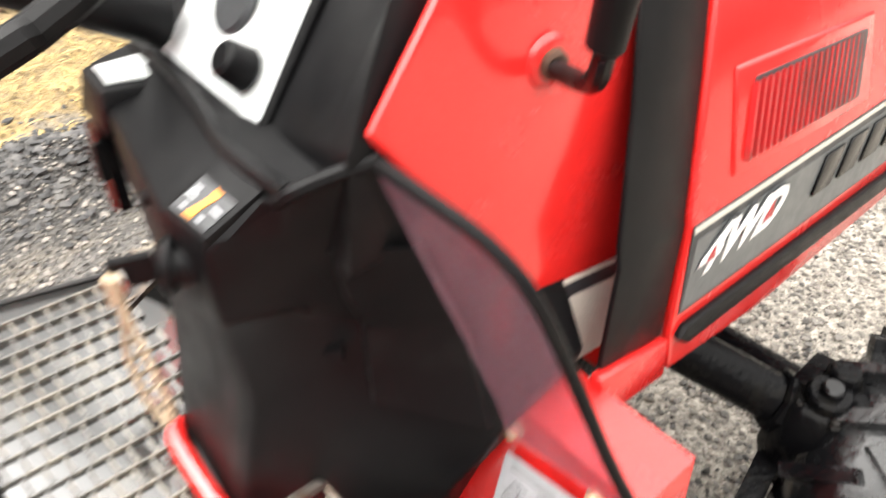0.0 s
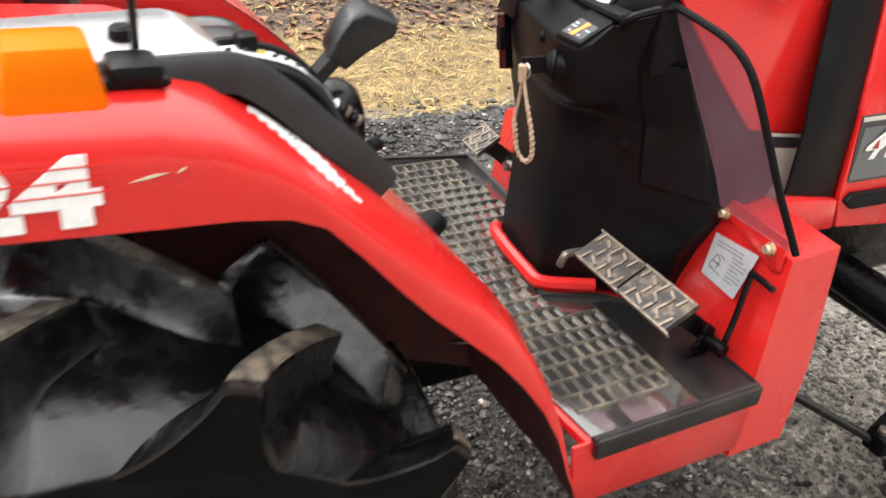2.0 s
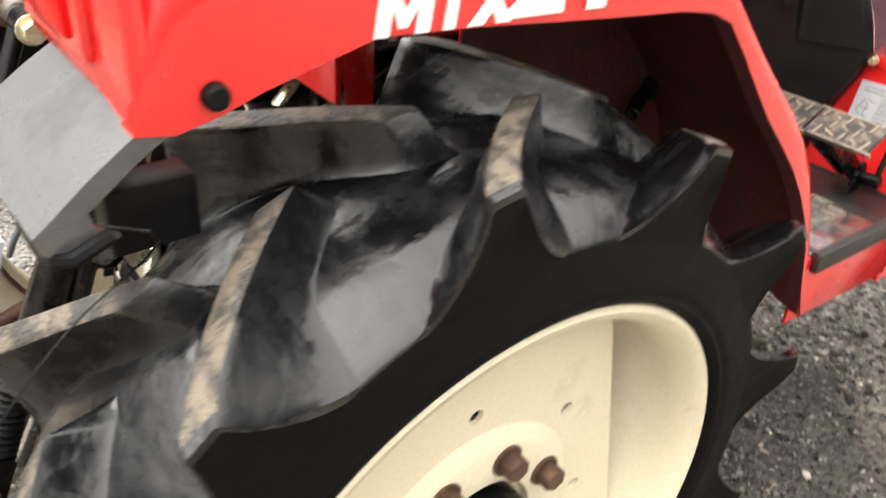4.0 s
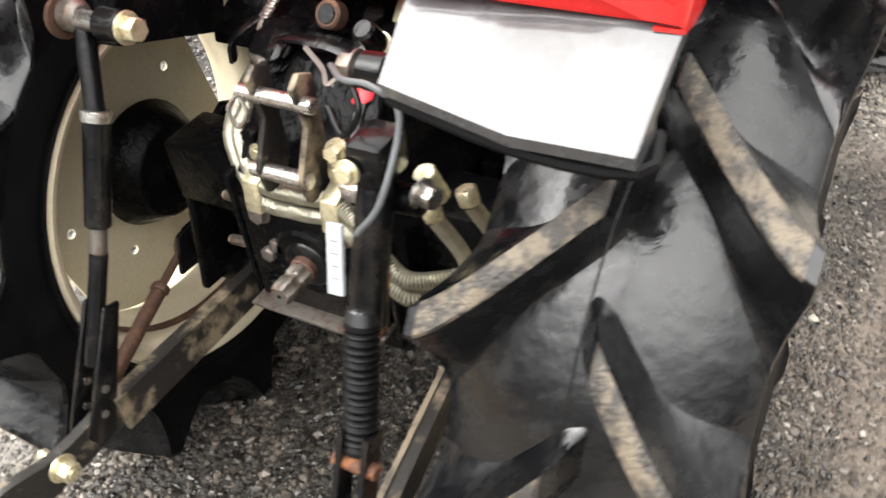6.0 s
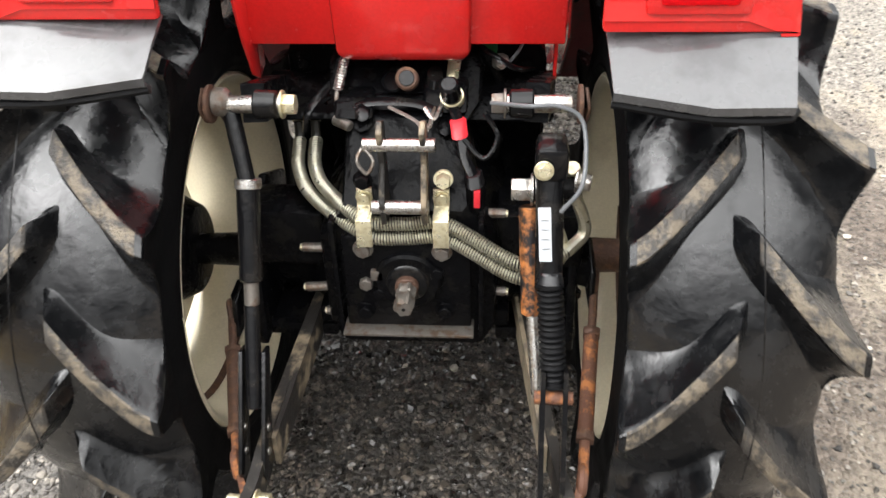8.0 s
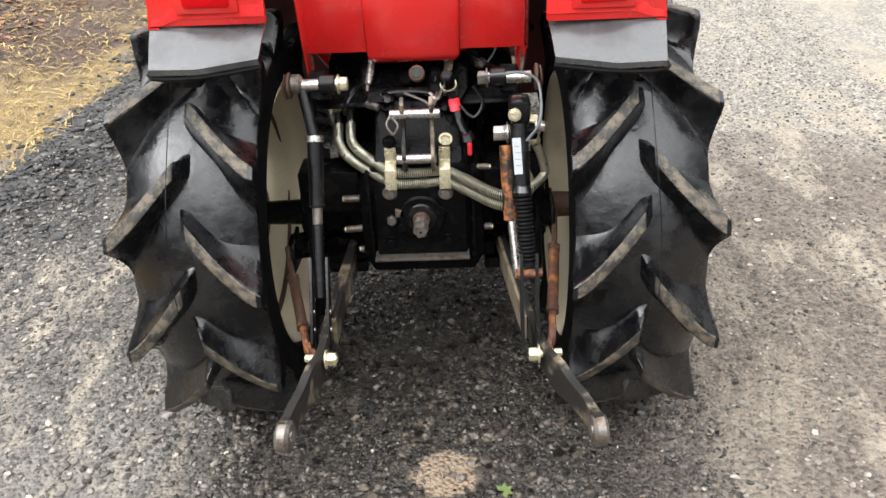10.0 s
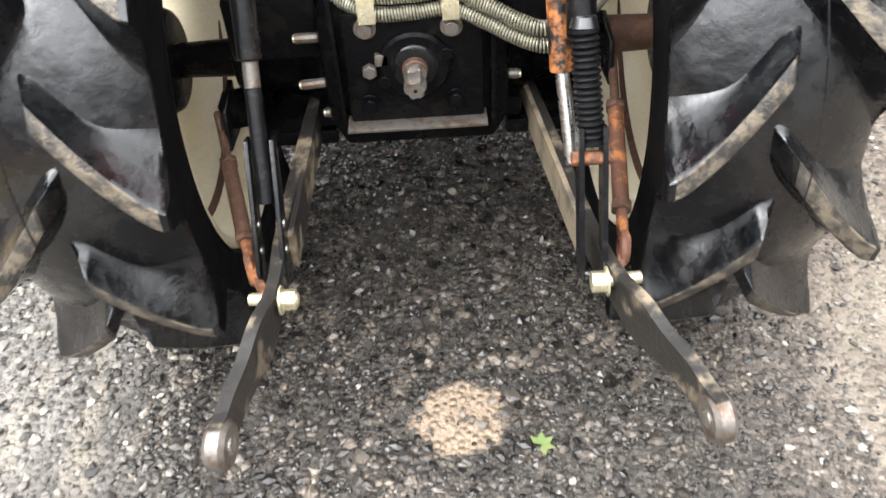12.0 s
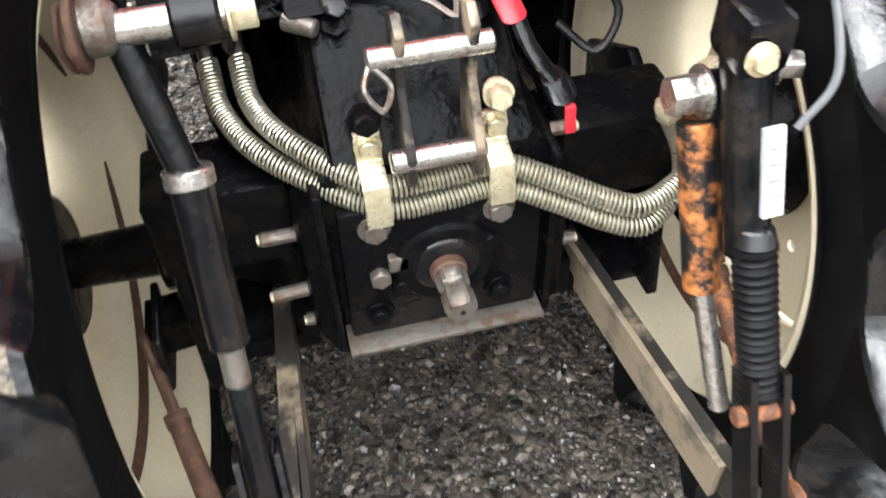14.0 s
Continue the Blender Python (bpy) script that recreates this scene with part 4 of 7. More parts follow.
lab = bmesh.new()
lab.faces.new([lab.verts.new(c) for c in LAB])
lab_face = part("warning_label", lab, LABEL, box_guard, "pale label with small drawing and print", 0)
for i in range(9):
    bm = bmesh.new()
    v0, u0, u1 = 0.86 - 0.082 * i, 0.55, 0.93 - 0.1 * (i % 3 == 2)
    if i < 2:
        u0, u1 = 0.12, 0.75
    bm.faces.new([bm.verts.new(on_label(u, v, 0.0008)) for u, v in ((u0, v0), (u1, v0), (u1, v0 + 0.02), (u0, v0 + 0.02))])
    part("print_line", bm, GREY_DECAL, lab_face, smooth=0)
for u0, v0, u1, v1 in ((0.12, 0.3, 0.22, 0.6), (0.22, 0.6, 0.34, 0.5), (0.34, 0.5, 0.3, 0.3), (0.18, 0.42, 0.4, 0.4), (0.12, 0.26, 0.44, 0.22), (0.28, 0.62, 0.42, 0.58)):
    part("drawing_stroke", bar(on_label(u0, v0, 0.001), on_label(u1, v1, 0.001), 0.0008, 0.001, (0, 1, 0), 0), GREY_DECAL, lab_face, smooth=0)

# smoked wind shield standing on the guard, with its rubber edge
SHIELD = [(0.32, 0.843, 1.146), (0.361, 0.847, 1.139), (0.403, 0.853, 1.129), (0.431, 0.861, 1.111), (0.449, 0.87, 1.086), (0.462, 0.883, 1.05), (0.473, 0.897, 1.012), (0.495, 0.921, 0.942), (0.512, 0.94, 0.892), (0.525, 0.953, 0.856)]
BASE = [(0.318, 0.845, 1.142), (0.322, 0.851, 1.125), (0.327, 0.858, 1.106), (0.333, 0.866, 1.083), (0.34, 0.874, 1.06), (0.348, 0.884, 1.032), (0.357, 0.895, 1.002), (0.372, 0.913, 0.951), (0.383, 0.926, 0.914), (0.392, 0.94, 0.868)]
sh = part("wind_shield", sheet([[Vector(a).lerp(Vector(b), k / 4) for k in range(5)] for a, b in zip(BASE, SHIELD)], 0.003), SMOKED, tractor, "smoked translucent plastic shield")
sh.visible_shadow = False
part("edge_trim", tube(SHIELD, 0.0055, 8), PLASTIC, sh, "black rubber edging")
part("foot_strip", plate([(0.378, 0.848), (0.392, 0.874), (0.502, 0.864), (0.503, 0.812), (0.49, 0.806)], "y", 0.962, 0.004, 0.001), RED, sh, "red clamping strip")
for p in ((0.386, 0.96, 0.848), (0.479, 0.96, 0.838)):
    part("shield_bolt", hexbolt(p, (0, -1, 0.1), 0.0075, 0.012), ZINC, sh, "yellow zinc bolt")

# ---- steering column and dash ----
def loft(rings, bm=None, w=0.006, caps=True):
    out = bmesh.new()
    vs = [[out.verts.new(p) for p in r] for r in rings]
    n = len(vs[0])
    for a, b in zip(vs, vs[1:]):
        for k in range(n):
            out.faces.new((a[k], a[(k + 1) % n], b[(k + 1) % n], b[k]))
    if caps:
        out.faces.new(vs[0][::-1])
        out.faces.new(vs[-1])
    bmesh.ops.recalc_face_normals(out, faces=out.faces)
    bev(out, w, 2, 22)
    return join(bm, out)


def ring(z, *pts):
    return [(x, y, z) for x, y in pts]


lay[0] = Matrix.Identity(4)


def level(z, *pts):
    """One ring of the shroud: its left front corner, the driver's face, the right-hand face and the back."""
    zs = z if isinstance(z, tuple) else (z,) * len(pts)
    front = [(x, y, h) for (x, y), h in zip(pts, zs)]
    return front + [(pts[-1][0] - 0.01, 1.06, zs[-1]), (pts[0][0] - 0.02, 1.06, zs[0])]


column = part("steering_column", loft([
    level(0.645, (0.012, 0.812), (0.15, 0.789), (0.172, 0.79), (0.235, 0.862), (0.325, 0.955)),
    level(0.7, (0.012, 0.816), (0.152, 0.794), (0.175, 0.796), (0.238, 0.85), (0.335, 0.93)),
    level(0.76, (0.008, 0.822), (0.157, 0.801), (0.18, 0.804), (0.242, 0.846), (0.352, 0.914)),
    level(0.82, (0.0, 0.828), (0.157, 0.808), (0.18, 0.812), (0.242, 0.848), (0.376, 0.924)),
    level(0.885, (-0.015, 0.83), (0.15, 0.805), (0.171, 0.809), (0.242, 0.845), (0.393, 0.94)),
    level(0.96, (-0.05, 0.83), (0.147, 0.794), (0.166, 0.796), (0.243, 0.842), (0.35, 0.932)),
    level(0.992, (-0.066, 0.828), (0.176, 0.757), (0.24, 0.757), (0.256, 0.822), (0.336, 0.918)),
    level(1.074, (-0.09, 0.826), (0.186, 0.748), (0.243, 0.749), (0.264, 0.802), (0.322, 0.886)),
    level((1.085, 1.11, 1.11, 1.122, 1.142), (-0.085, 0.87), (0.196, 0.802), (0.256, 0.797), (0.286, 0.79), (0.318, 0.846))], w=0.007),
    PLASTIC, tractor, "black moulded plastic steering column shroud")
# sunken tray behind the label pad, with its raised rim, and the slotted cheek beside the key
part("tray_rim", tube([(-0.07, 0.872, 1.09), (0.05, 0.85, 1.104), (0.19, 0.806, 1.116), (0.258, 0.8, 1.118), (0.286, 0.793, 1.126)], 0.007, 8, 4), PLASTIC, column, "rounded rim of the tray")
part("rim_ridge", tube([(0.262, 0.804, 1.1), (0.286, 0.792, 1.125), (0.302, 0.82, 1.138), (0.318, 0.846, 1.147)], 0.006, 8, 4), PLASTIC, column)
part("recess", bar((0.285, 0.853, 1.045), (0.31, 0.888, 1.065), 0.012, 0.014, (0, 0, 1), 0.004), PLASTIC, column, "moulded finger recess")
part("recess", bar((0.262, 0.84, 0.93), (0.272, 0.85, 0.935), 0.012, 0.012, (0, 0, 1), 0.003), PLASTIC, column)
FACE = {0.87: ((0.242, 0.846), (0.388, 0.937)), 0.96: ((0.243, 0.842), (0.35, 0.932)), 1.0: ((0.257, 0.82), (0.335, 0.915)), 1.06: ((0.262, 0.805), (0.324, 0.89))}
raised = []
for z, ((xa, ya), (xb, yb)) in FACE.items():
    out = Vector((yb - ya, xa - xb, 0)).normalized()
    raised.append([Vector((xa, ya, z)).lerp(Vector((xb, yb, z)), u) + out * (0.007 if 0.3 < u < 0.97 else -0.002) for u in (0.27, 0.32, 0.62, 0.92, 0.98)])
part("raised_cheek", sheet(raised, 0.004), PLASTIC, column, "raised moulding on the shroud", 25)
part("blank_plug", rod((0.14, 0.768, 1.06), (0.136, 0.758, 1.06), 0.009, 0.007, 14, 0.002), PLASTIC, column)
part("slot_plate", bar((-0.04, 0.806, 1.04), (-0.012, 0.804, 0.955), 0.022, 0.014, (0, -1, 0), 0.004), BLACK, column, "black lever slot")
part("slot_slider", bar((-0.033, 0.798, 1.02), (-0.024, 0.797, 0.985), 0.012, 0.01, (0, -1, 0), 0.003), PLASTIC, column)
RAIL = [(0.01, 0.805), (0.045, 0.789), (0.165, 0.775), (0.205, 0.782), (0.245, 0.858)]
part("red_foot_rail", tube([(x, y, 0.655) for x, y in RAIL], 0.0125, 8, 3), RED, column, "red base flange")
label_at = [(0.186, 0.75), (0.242, 0.751), (0.254, 0.795), (0.198, 0.8)]
PAD = Matrix.Translation((0, 0, 1.078)) @ Matrix(((1, 0, 0, 0), (0, 1, 0, 0), (0, 0.7, 1, -0.7 * 0.75), (0, 0, 0, 1)))
tile = plate(label_at, "z", -0.006, 0.009, 0.002)
tile.transform(PAD)
pad = part("label_plate", tile, PLASTIC, column, "raised label pad")


def on_pad(u, v):
    """A place on the label pad, both from 0 to 1."""
    a = Vector(label_at[0]).lerp(Vector(label_at[1]), u)
    b = Vector(label_at[3]).lerp(Vector(label_at[2]), u)
    return a.lerp(b, v)


def ink(name, mat, quad, z, label=""):
    bm = plate([on_pad(*c) for c in quad], "z", z, 0.0005, 0)
    bm.transform(PAD)
    return part(name, bm, mat, pad, label, 0)


ink("warning_label", DARK_DECAL, ((0.1, 0.1), (0.9, 0.1), (0.9, 0.62), (0.1, 0.62)), 0.0034, "black and orange warning label")
ink("orange_patch", ORANGE_INK, ((0.36, 0.12), (0.56, 0.12), (0.56, 0.3), (0.64, 0.58), (0.46, 0.6), (0.46, 0.4)), 0.0042)
for u, v, wide in ((0.13, 0.34, 0.2), (0.68, 0.36, 0.18), (0.15, 0.44, 0.14), (0.62, 0.16, 0.1), (0.22, 0.18, 0.1)):
    ink("print_line", LABEL, ((u, v), (u + wide, v), (u + wide, v + 0.04), (u, v + 0.04)), 0.0042)
key = part("key_switch", rod((0.21, 0.775, 1.035), (0.188, 0.738, 1.036), 0.021, 0.018, 20, 0.003), PLASTIC, column, "black ignition switch with key")
part("switch_collar", rod((0.196, 0.75, 1.036), (0.191, 0.743, 1.036), 0.025, 0.023, 20, 0.002), PLASTIC, key)
part("key", bar((0.188, 0.738, 1.036), (0.172, 0.708, 1.032), 0.008, 0.024, (0, 0, 1), 0.004), PLASTIC, key, "black key grip")
part("key_ring", tube([(0.178 + 0.011 * math.cos(a), 0.712, 1.026 + 0.011 * math.sin(a)) for a in (2 * math.pi * k / 12 for k in range(13))], 0.0016, 6, 2), STEEL, key, "steel key ring")
KX = 0.018
part("rope_loop", tube([(KX + 0.159, 0.707, 1.026), (KX + 0.176, 0.71, 0.98), (KX + 0.191, 0.712, 0.945), (KX + 0.195, 0.716, 0.908), (KX + 0.181, 0.716, 0.89), (KX + 0.161, 0.712, 0.902), (KX + 0.15, 0.709, 0.945), (KX + 0.154, 0.71, 0.98), (KX + 0.162, 0.707, 1.026)], 0.0028, 7), ROPE, key, "loop of tan string")
part("rope_twist", coil([(KX + 0.176, 0.71, 0.98), (KX + 0.191, 0.712, 0.945), (KX + 0.195, 0.716, 0.908), (KX + 0.181, 0.716, 0.89), (KX + 0.161, 0.712, 0.902), (KX + 0.15, 0.709, 0.945)], 0.0032, 0.0014, 0.009), ROPE, key)
part("rope_knot", rod((KX + 0.16, 0.707, 1.036), (KX + 0.161, 0.707, 1.008), 0.008, 0.006, 10, 0.002), ROPE, key)
hook = part("hook", tube([(0.235, 0.86, 0.72), (0.236, 0.83, 0.724), (0.238, 0.795, 0.728), (0.238, 0.787, 0.72), (0.236, 0.785, 0.708)], 0.007, 8), IRON, column, "bare steel hook")

lay[0] = DRIVER
dash = part("dashboard", loft([
    [(-0.15, 1.0, 1.06), (0.085, 0.985, 1.06), (0.185, 0.972, 1.06), (0.25, 0.96, 1.05), (0.285, 0.955, 1.05), (0.28, 1.2, 1.06), (-0.17, 1.2, 1.06)],
    [(-0.15, 1.005, 1.115), (0.085, 0.985, 1.115), (0.14, 0.978, 1.115), (0.25, 0.955, 1.155), (0.29, 0.945, 1.17), (0.28, 1.2, 1.115), (-0.17, 1.2, 1.115)],
    [(-0.12, 1.11, 1.27), (0.06, 1.1, 1.27), (0.13, 1.09, 1.27), (0.23, 1.05, 1.27), (0.265, 1.0, 1.27), (0.26, 1.2, 1.27), (-0.14, 1.2, 1.27)]], w=0.006), PLASTIC, tractor, "black dashboard")
face = bmesh.new()
face.faces.new([face.verts.new(Vector(c) + Vector((0, -0.004, 0.003))) for c in ((-0.06, 1.0, 1.116), (0.132, 0.98, 1.116), (0.112, 1.082, 1.258), (-0.05, 1.097, 1.258))])
panel = part("instrument_panel", face, DASH_GREY, dash, "light grey instrument panel", 0)
part("knob", rod((0.088, 1.0, 1.148), (0.08, 0.975, 1.166), 0.022, 0.018, 18, 0.004), PLASTIC, panel, "black rotary knob")
part("dial", rod((0.02, 1.04, 1.185), (0.018, 1.032, 1.19), 0.036, 0.036, 28, 0.003), DARK_DECAL, panel)
bezel = [(-0.075, 0.992, 1.112), (0.14, 0.972, 1.112), (0.122, 1.08, 1.262)]
part("bezel", tube(bezel, 0.006, 8, 1, smooth_line=False), PLASTIC, panel)
side_box = part("switch_box", loft([ring(1.05, (-0.115, 0.925), (-0.04, 0.915), (-0.02, 1.02), (-0.12, 1.03)), ring(1.098, (-0.11, 0.93), (-0.045, 0.92), (-0.025, 1.02), (-0.118, 1.03))], w=0.005), PLASTIC, dash, "black switch box with pale top")
part("switch_plate", plate([(-0.1, 0.94), (-0.055, 0.932), (-0.04, 1.01), (-0.105, 1.02)], "z", 1.0985, 0.003, 0.001), DASH_GREY, side_box, "pale switch plate")
wheel_c = Vector((-0.074, 0.807, 1.235))
tilt = Matrix.Translation(wheel_c) @ Matrix.Rotation(radians(25), 4, "X")
sw = part("steering_wheel", tube([tilt @ Vector((0.196 * math.cos(a), 0.196 * math.sin(a), 0)) for a in (2 * math.pi * k / 24 for k in range(25))], 0.014, 10, 3), PLASTIC, tractor, "black steering wheel")
for a in (90, 210, 330):
    part("spoke", bar(tilt @ Vector((0, 0, -0.03)), tilt @ Vector((0.185 * math.cos(radians(a)), 0.185 * math.sin(radians(a)), 0)), 0.022, 0.008), PLASTIC, sw)
part("shaft", rod((-0.06, 1.0, 1.15), wheel_c, 0.03, 0.026, 18, 0.003), PLASTIC, sw)

# ---- pedals and levers on the platform ----
def pedal(at, across, down, w, h, name="brake_pedal", label="worn chequered steel brake pedal"):
    """A chequered pad with its arm; across and down are the pad's axes."""
    a, d = Vector(across).normalized(), Vector(down).normalized()
    nrm = a.cross(d).normalized()
    at = Vector(at)
    pad = bar(at + a * -w / 2, at + a * w / 2, h, 0.008, nrm, 0.002)
    p = part(name, pad, CHEQUER, tractor, label)
    flip = nrm if nrm.z > 0 else -nrm
    for i in range(5):
        for j in range(3):
            if (i + j) % 2 and i in (0, 4):
                continue
            c = at + a * (w * (-0.38 + 0.19 * i)) + d * (h * (-0.3 + 0.3 * j)) + flip * 0.0045
            lean = 0.35 if (i + j) % 2 else -2.4
            e = (a + d * (lean + 0.12 * ((3 * i + 5 * j) % 4))).normalized()
            r = 0.008 + 0.0012 * ((i + 2 * j) % 3)
            part("rib", bar(c - e * r, c + e * r, 0.0042, 0.0032, flip, 0.0012), CHEQUER_RIB, p)
    for side in (-1, 1):
        part("worn_edge", bar(at + d * (side * h * 0.485) - a * (w / 2), at + d * (side * h * 0.485) + a * (w / 2), 0.003, 0.0088, nrm, 0.0008), CHEQUER_RIB, p, "edge worn to bare metal")
    return p


lay[0] = Matrix.Identity(4)
ACROSS, DOWN = (0.221, -0.016, 0.01), (0.012, -0.05, -0.028)
p1 = pedal((0.348, 0.786, 0.782), ACROSS, DOWN, 0.108, 0.06)
p2 = pedal((0.461, 0.778, 0.788), ACROSS, DOWN, 0.108, 0.06)
part("pedal_arm", bar((0.385, 0.79, 0.775), (0.41, 0.94, 0.66), 0.013, 0.028, (0, 0, 1)), BLACK, p1)
part("pedal_arm", bar((0.43, 0.79, 0.775), (0.43, 0.94, 0.66), 0.013, 0.028, (0, 0, 1)), BLACK, p2)
lay[0] = DRIVER
pc = pedal((-0.2, 0.985, 0.745), (1, -0.05, -0.02), (0, -0.62, -0.45), 0.075, 0.06, "clutch_pedal", "worn chequered steel clutch pedal")
part("pedal_arm", bar((-0.19, 1.0, 0.735), (-0.11, 1.1, 0.66), 0.014, 0.03, (0, 0, 1)), BLACK, pc)
part("clamp_bolt", hexbolt((-0.15, 1.03, 0.7), (0.3, -1, 0.4), 0.01, 0.012), STEEL, pc)
latch = part("brake_latch", tube([(0.462, 1.085, 0.645), (0.463, 1.09, 0.7), (0.46, 1.098, 0.772), (0.466, 1.096, 0.782), (0.51, 1.094, 0.78)], 0.0055, 8, 5), BLACK, tractor, "thin black parking brake handle")
part("toothed_quadrant", plate([(1.03, 0.61), (1.075, 0.612), (1.082, 0.66), (1.06, 0.675), (1.052, 0.664), (1.058, 0.655), (1.046, 0.648), (1.05, 0.64), (1.038, 0.634), (1.042, 0.626)], "x", 0.435, 0.006, 0.001), CAST, latch, "toothed steel quadrant")
part("latch_boss", rod((0.425, 1.07, 0.64), (0.475, 1.075, 0.64), 0.013, None, 14), CAST, latch)
stub = part("floor_lever", rod((0.285, 0.54, 0.8), (0.24, 0.628, 0.825), 0.012, 0.011, 12), BLACK, tractor, "short black lever beside the fender")
part("grip", rod((0.255, 0.6, 0.818), (0.225, 0.648, 0.832), 0.022, 0.02, 16, 0.005), PLASTIC, stub, "black rubber grip")

tunnel = part("tunnel_cover", box(-0.1, -0.026, 0.45, 0.735, 0.58, 0.7, 0.014), PLASTIC, tractor, "black tunnel cover before the seat")
# the light grey stands for the sky reflected in the wet plate
part("cover_plate", box(-0.028, 0.065, 0.45, 0.72, 0.58, 0.676, 0.012), LIGHT_GREY, tunnel, "wet cover plate, sky reflection in its light grey")

# ---- bonnet ----
def side_panel(name, pts, mat, parent=tractor, x=0.372, thick=0.012, label="", w=0.004):
    return part(name, plate(pts, "x", x, thick, w), mat, parent, label)


lay[0] = Matrix.Identity(4)
body = part("bonnet", loft([[(s * (x - 0.006), y, z) for s, x, z in ((1, 0.39, 0.76), (1, 0.378, 0.98), (1, 0.31, 1.2), (1, 0.2, 1.27), (-1, 0.2, 1.27), (-1, 0.31, 1.2), (-1, 0.378, 0.98), (-1, 0.39, 0.76))]
                           for y in (1.16, 1.5, 1.9, 2.3)], w=0.01), RED, tractor, "red bonnet with grille and side stripe")
tank_cowl = part("tank_cowl", loft([[(s * (x - 0.004), y, z) for s, x, z in ((1, 0.352, 0.83), (1, 0.345, 0.95), (1, 0.315, 1.2), (1, 0.28, 1.3), (-1, 0.28, 1.3), (-1, 0.315, 1.2), (-1, 0.345, 0.95), (-1, 0.352, 0.83))]
                                 for y in (1.05, 1.17)], w=0.008), RED, tractor, "red fuel tank cowl")


def hood_x(z):
    """Half width of the bonnet's side: nearly upright at its foot, leaning in above the stripe."""
    return 0.404 - 0.08 * (z - 0.83) if z < 0.98 else 0.392 - 0.3 * (z - 0.98)


def cowl_x(z):
    return 0.348 - 0.128 * (z - 0.941)


def skin(pts, lift, thick, across=hood_x, w=0.0):
    """A panel laid on the bonnet's side; its outline is given along and up the side."""
    bm = plate(pts, "x", lift, thick, w)
    bmesh.ops.bisect_plane(bm, geom=bm.verts[:] + bm.edges[:] + bm.faces[:], plane_co=(0, 0, 0.98), plane_no=(0, 0, 1))
    for v in bm.verts:
        v.co.x += across(v.co.z)
    return bm


part("side_panel", skin([(0.835, 1.168), (0.9, 1.242), (0.93, 1.29), (1.16, 1.27), (1.17, 1.085), (1.165, 0.93), (1.012, 0.958), (0.93, 1.05)], -0.008, 0.01, cowl_x, 0.006), RED, tank_cowl, "red cowl side")
part("side_panel", skin([(1.0, 0.957), (1.165, 0.932), (1.165, 0.825), (1.05, 0.835)], -0.012, 0.01, cowl_x, 0.002), RED, tank_cowl)
part("cowl_stripe", skin([(1.0, 0.952), (1.165, 0.924), (1.165, 0.909), (1.01, 0.933)], -0.002, 0.002, cowl_x), DARK_DECAL, tank_cowl, smooth=0)
part("cowl_line", skin([(1.0, 0.957), (1.165, 0.929), (1.165, 0.924), (1.0, 0.952)], -0.0018, 0.002, cowl_x), SILVER, tank_cowl, smooth=0)
part("cowl_stripe", skin([(1.012, 0.931), (1.165, 0.907), (1.165, 0.825), (1.06, 0.838)], -0.002, 0.0018, cowl_x), SILVER, tank_cowl, smooth=0)
part("black_band", skin([(1.14, 1.26), (1.106, 1.111), (1.074, 1.0), (1.062, 0.866), (1.174, 0.844), (1.183, 0.99), (1.219, 1.115), (1.25, 1.25)], -0.004, 0.006, hood_x, 0.002), PLASTIC, body, "black band round the bonnet")
part("lower_rail", skin([(1.05, 0.868), (1.178, 0.843), (1.182, 0.79), (1.104, 0.8), (1.06, 0.815)], -0.004, 0.016, hood_x, 0.005), RED, body, "red lower rail")
front = part("side_panel", skin([(1.262, 1.26), (1.222, 1.114), (1.186, 0.986), (1.185, 0.841), (1.196, 0.787), (1.41, 0.755), (2.3, 0.72), (2.3, 1.22)], -0.004, 0.012, hood_x, 0.005), RED, body, "red bonnet side panel")
part("grille_frame", skin([(1.268, 1.112), (1.61, 1.092), (1.61, 0.985), (1.262, 1.004)], 0.006, 0.007, hood_x, 0.004), RED, front)
part("grille_back", skin([(1.302, 1.095), (1.585, 1.078), (1.568, 1.002), (1.28, 1.017)], 0.0125, 0.002), DARK_DECAL, front, "dark red ventilation grille", 0)
for k in range(19):
    y0 = 1.3 + 0.0152 * k
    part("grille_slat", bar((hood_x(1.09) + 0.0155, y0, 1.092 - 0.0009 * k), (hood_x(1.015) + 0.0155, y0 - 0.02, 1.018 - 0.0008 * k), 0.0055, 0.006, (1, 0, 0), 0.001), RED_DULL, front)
part("stripe_frame", skin([(1.188, 0.979), (2.28, 0.94), (2.28, 0.8), (1.192, 0.868)], 0.008, 0.0012), DARK_DECAL, front, "dark grey decal stripe", 0)
part("stripe_field", skin([(1.2, 0.958), (2.28, 0.918), (2.28, 0.803), (1.194, 0.872)], 0.0086, 0.0012), GREY_DECAL, front, smooth=0)
part("stripe_line", skin([(1.19, 0.976), (2.28, 0.936), (2.28, 0.929), (1.192, 0.969)], 0.0088, 0.0012), SILVER, front, smooth=0)
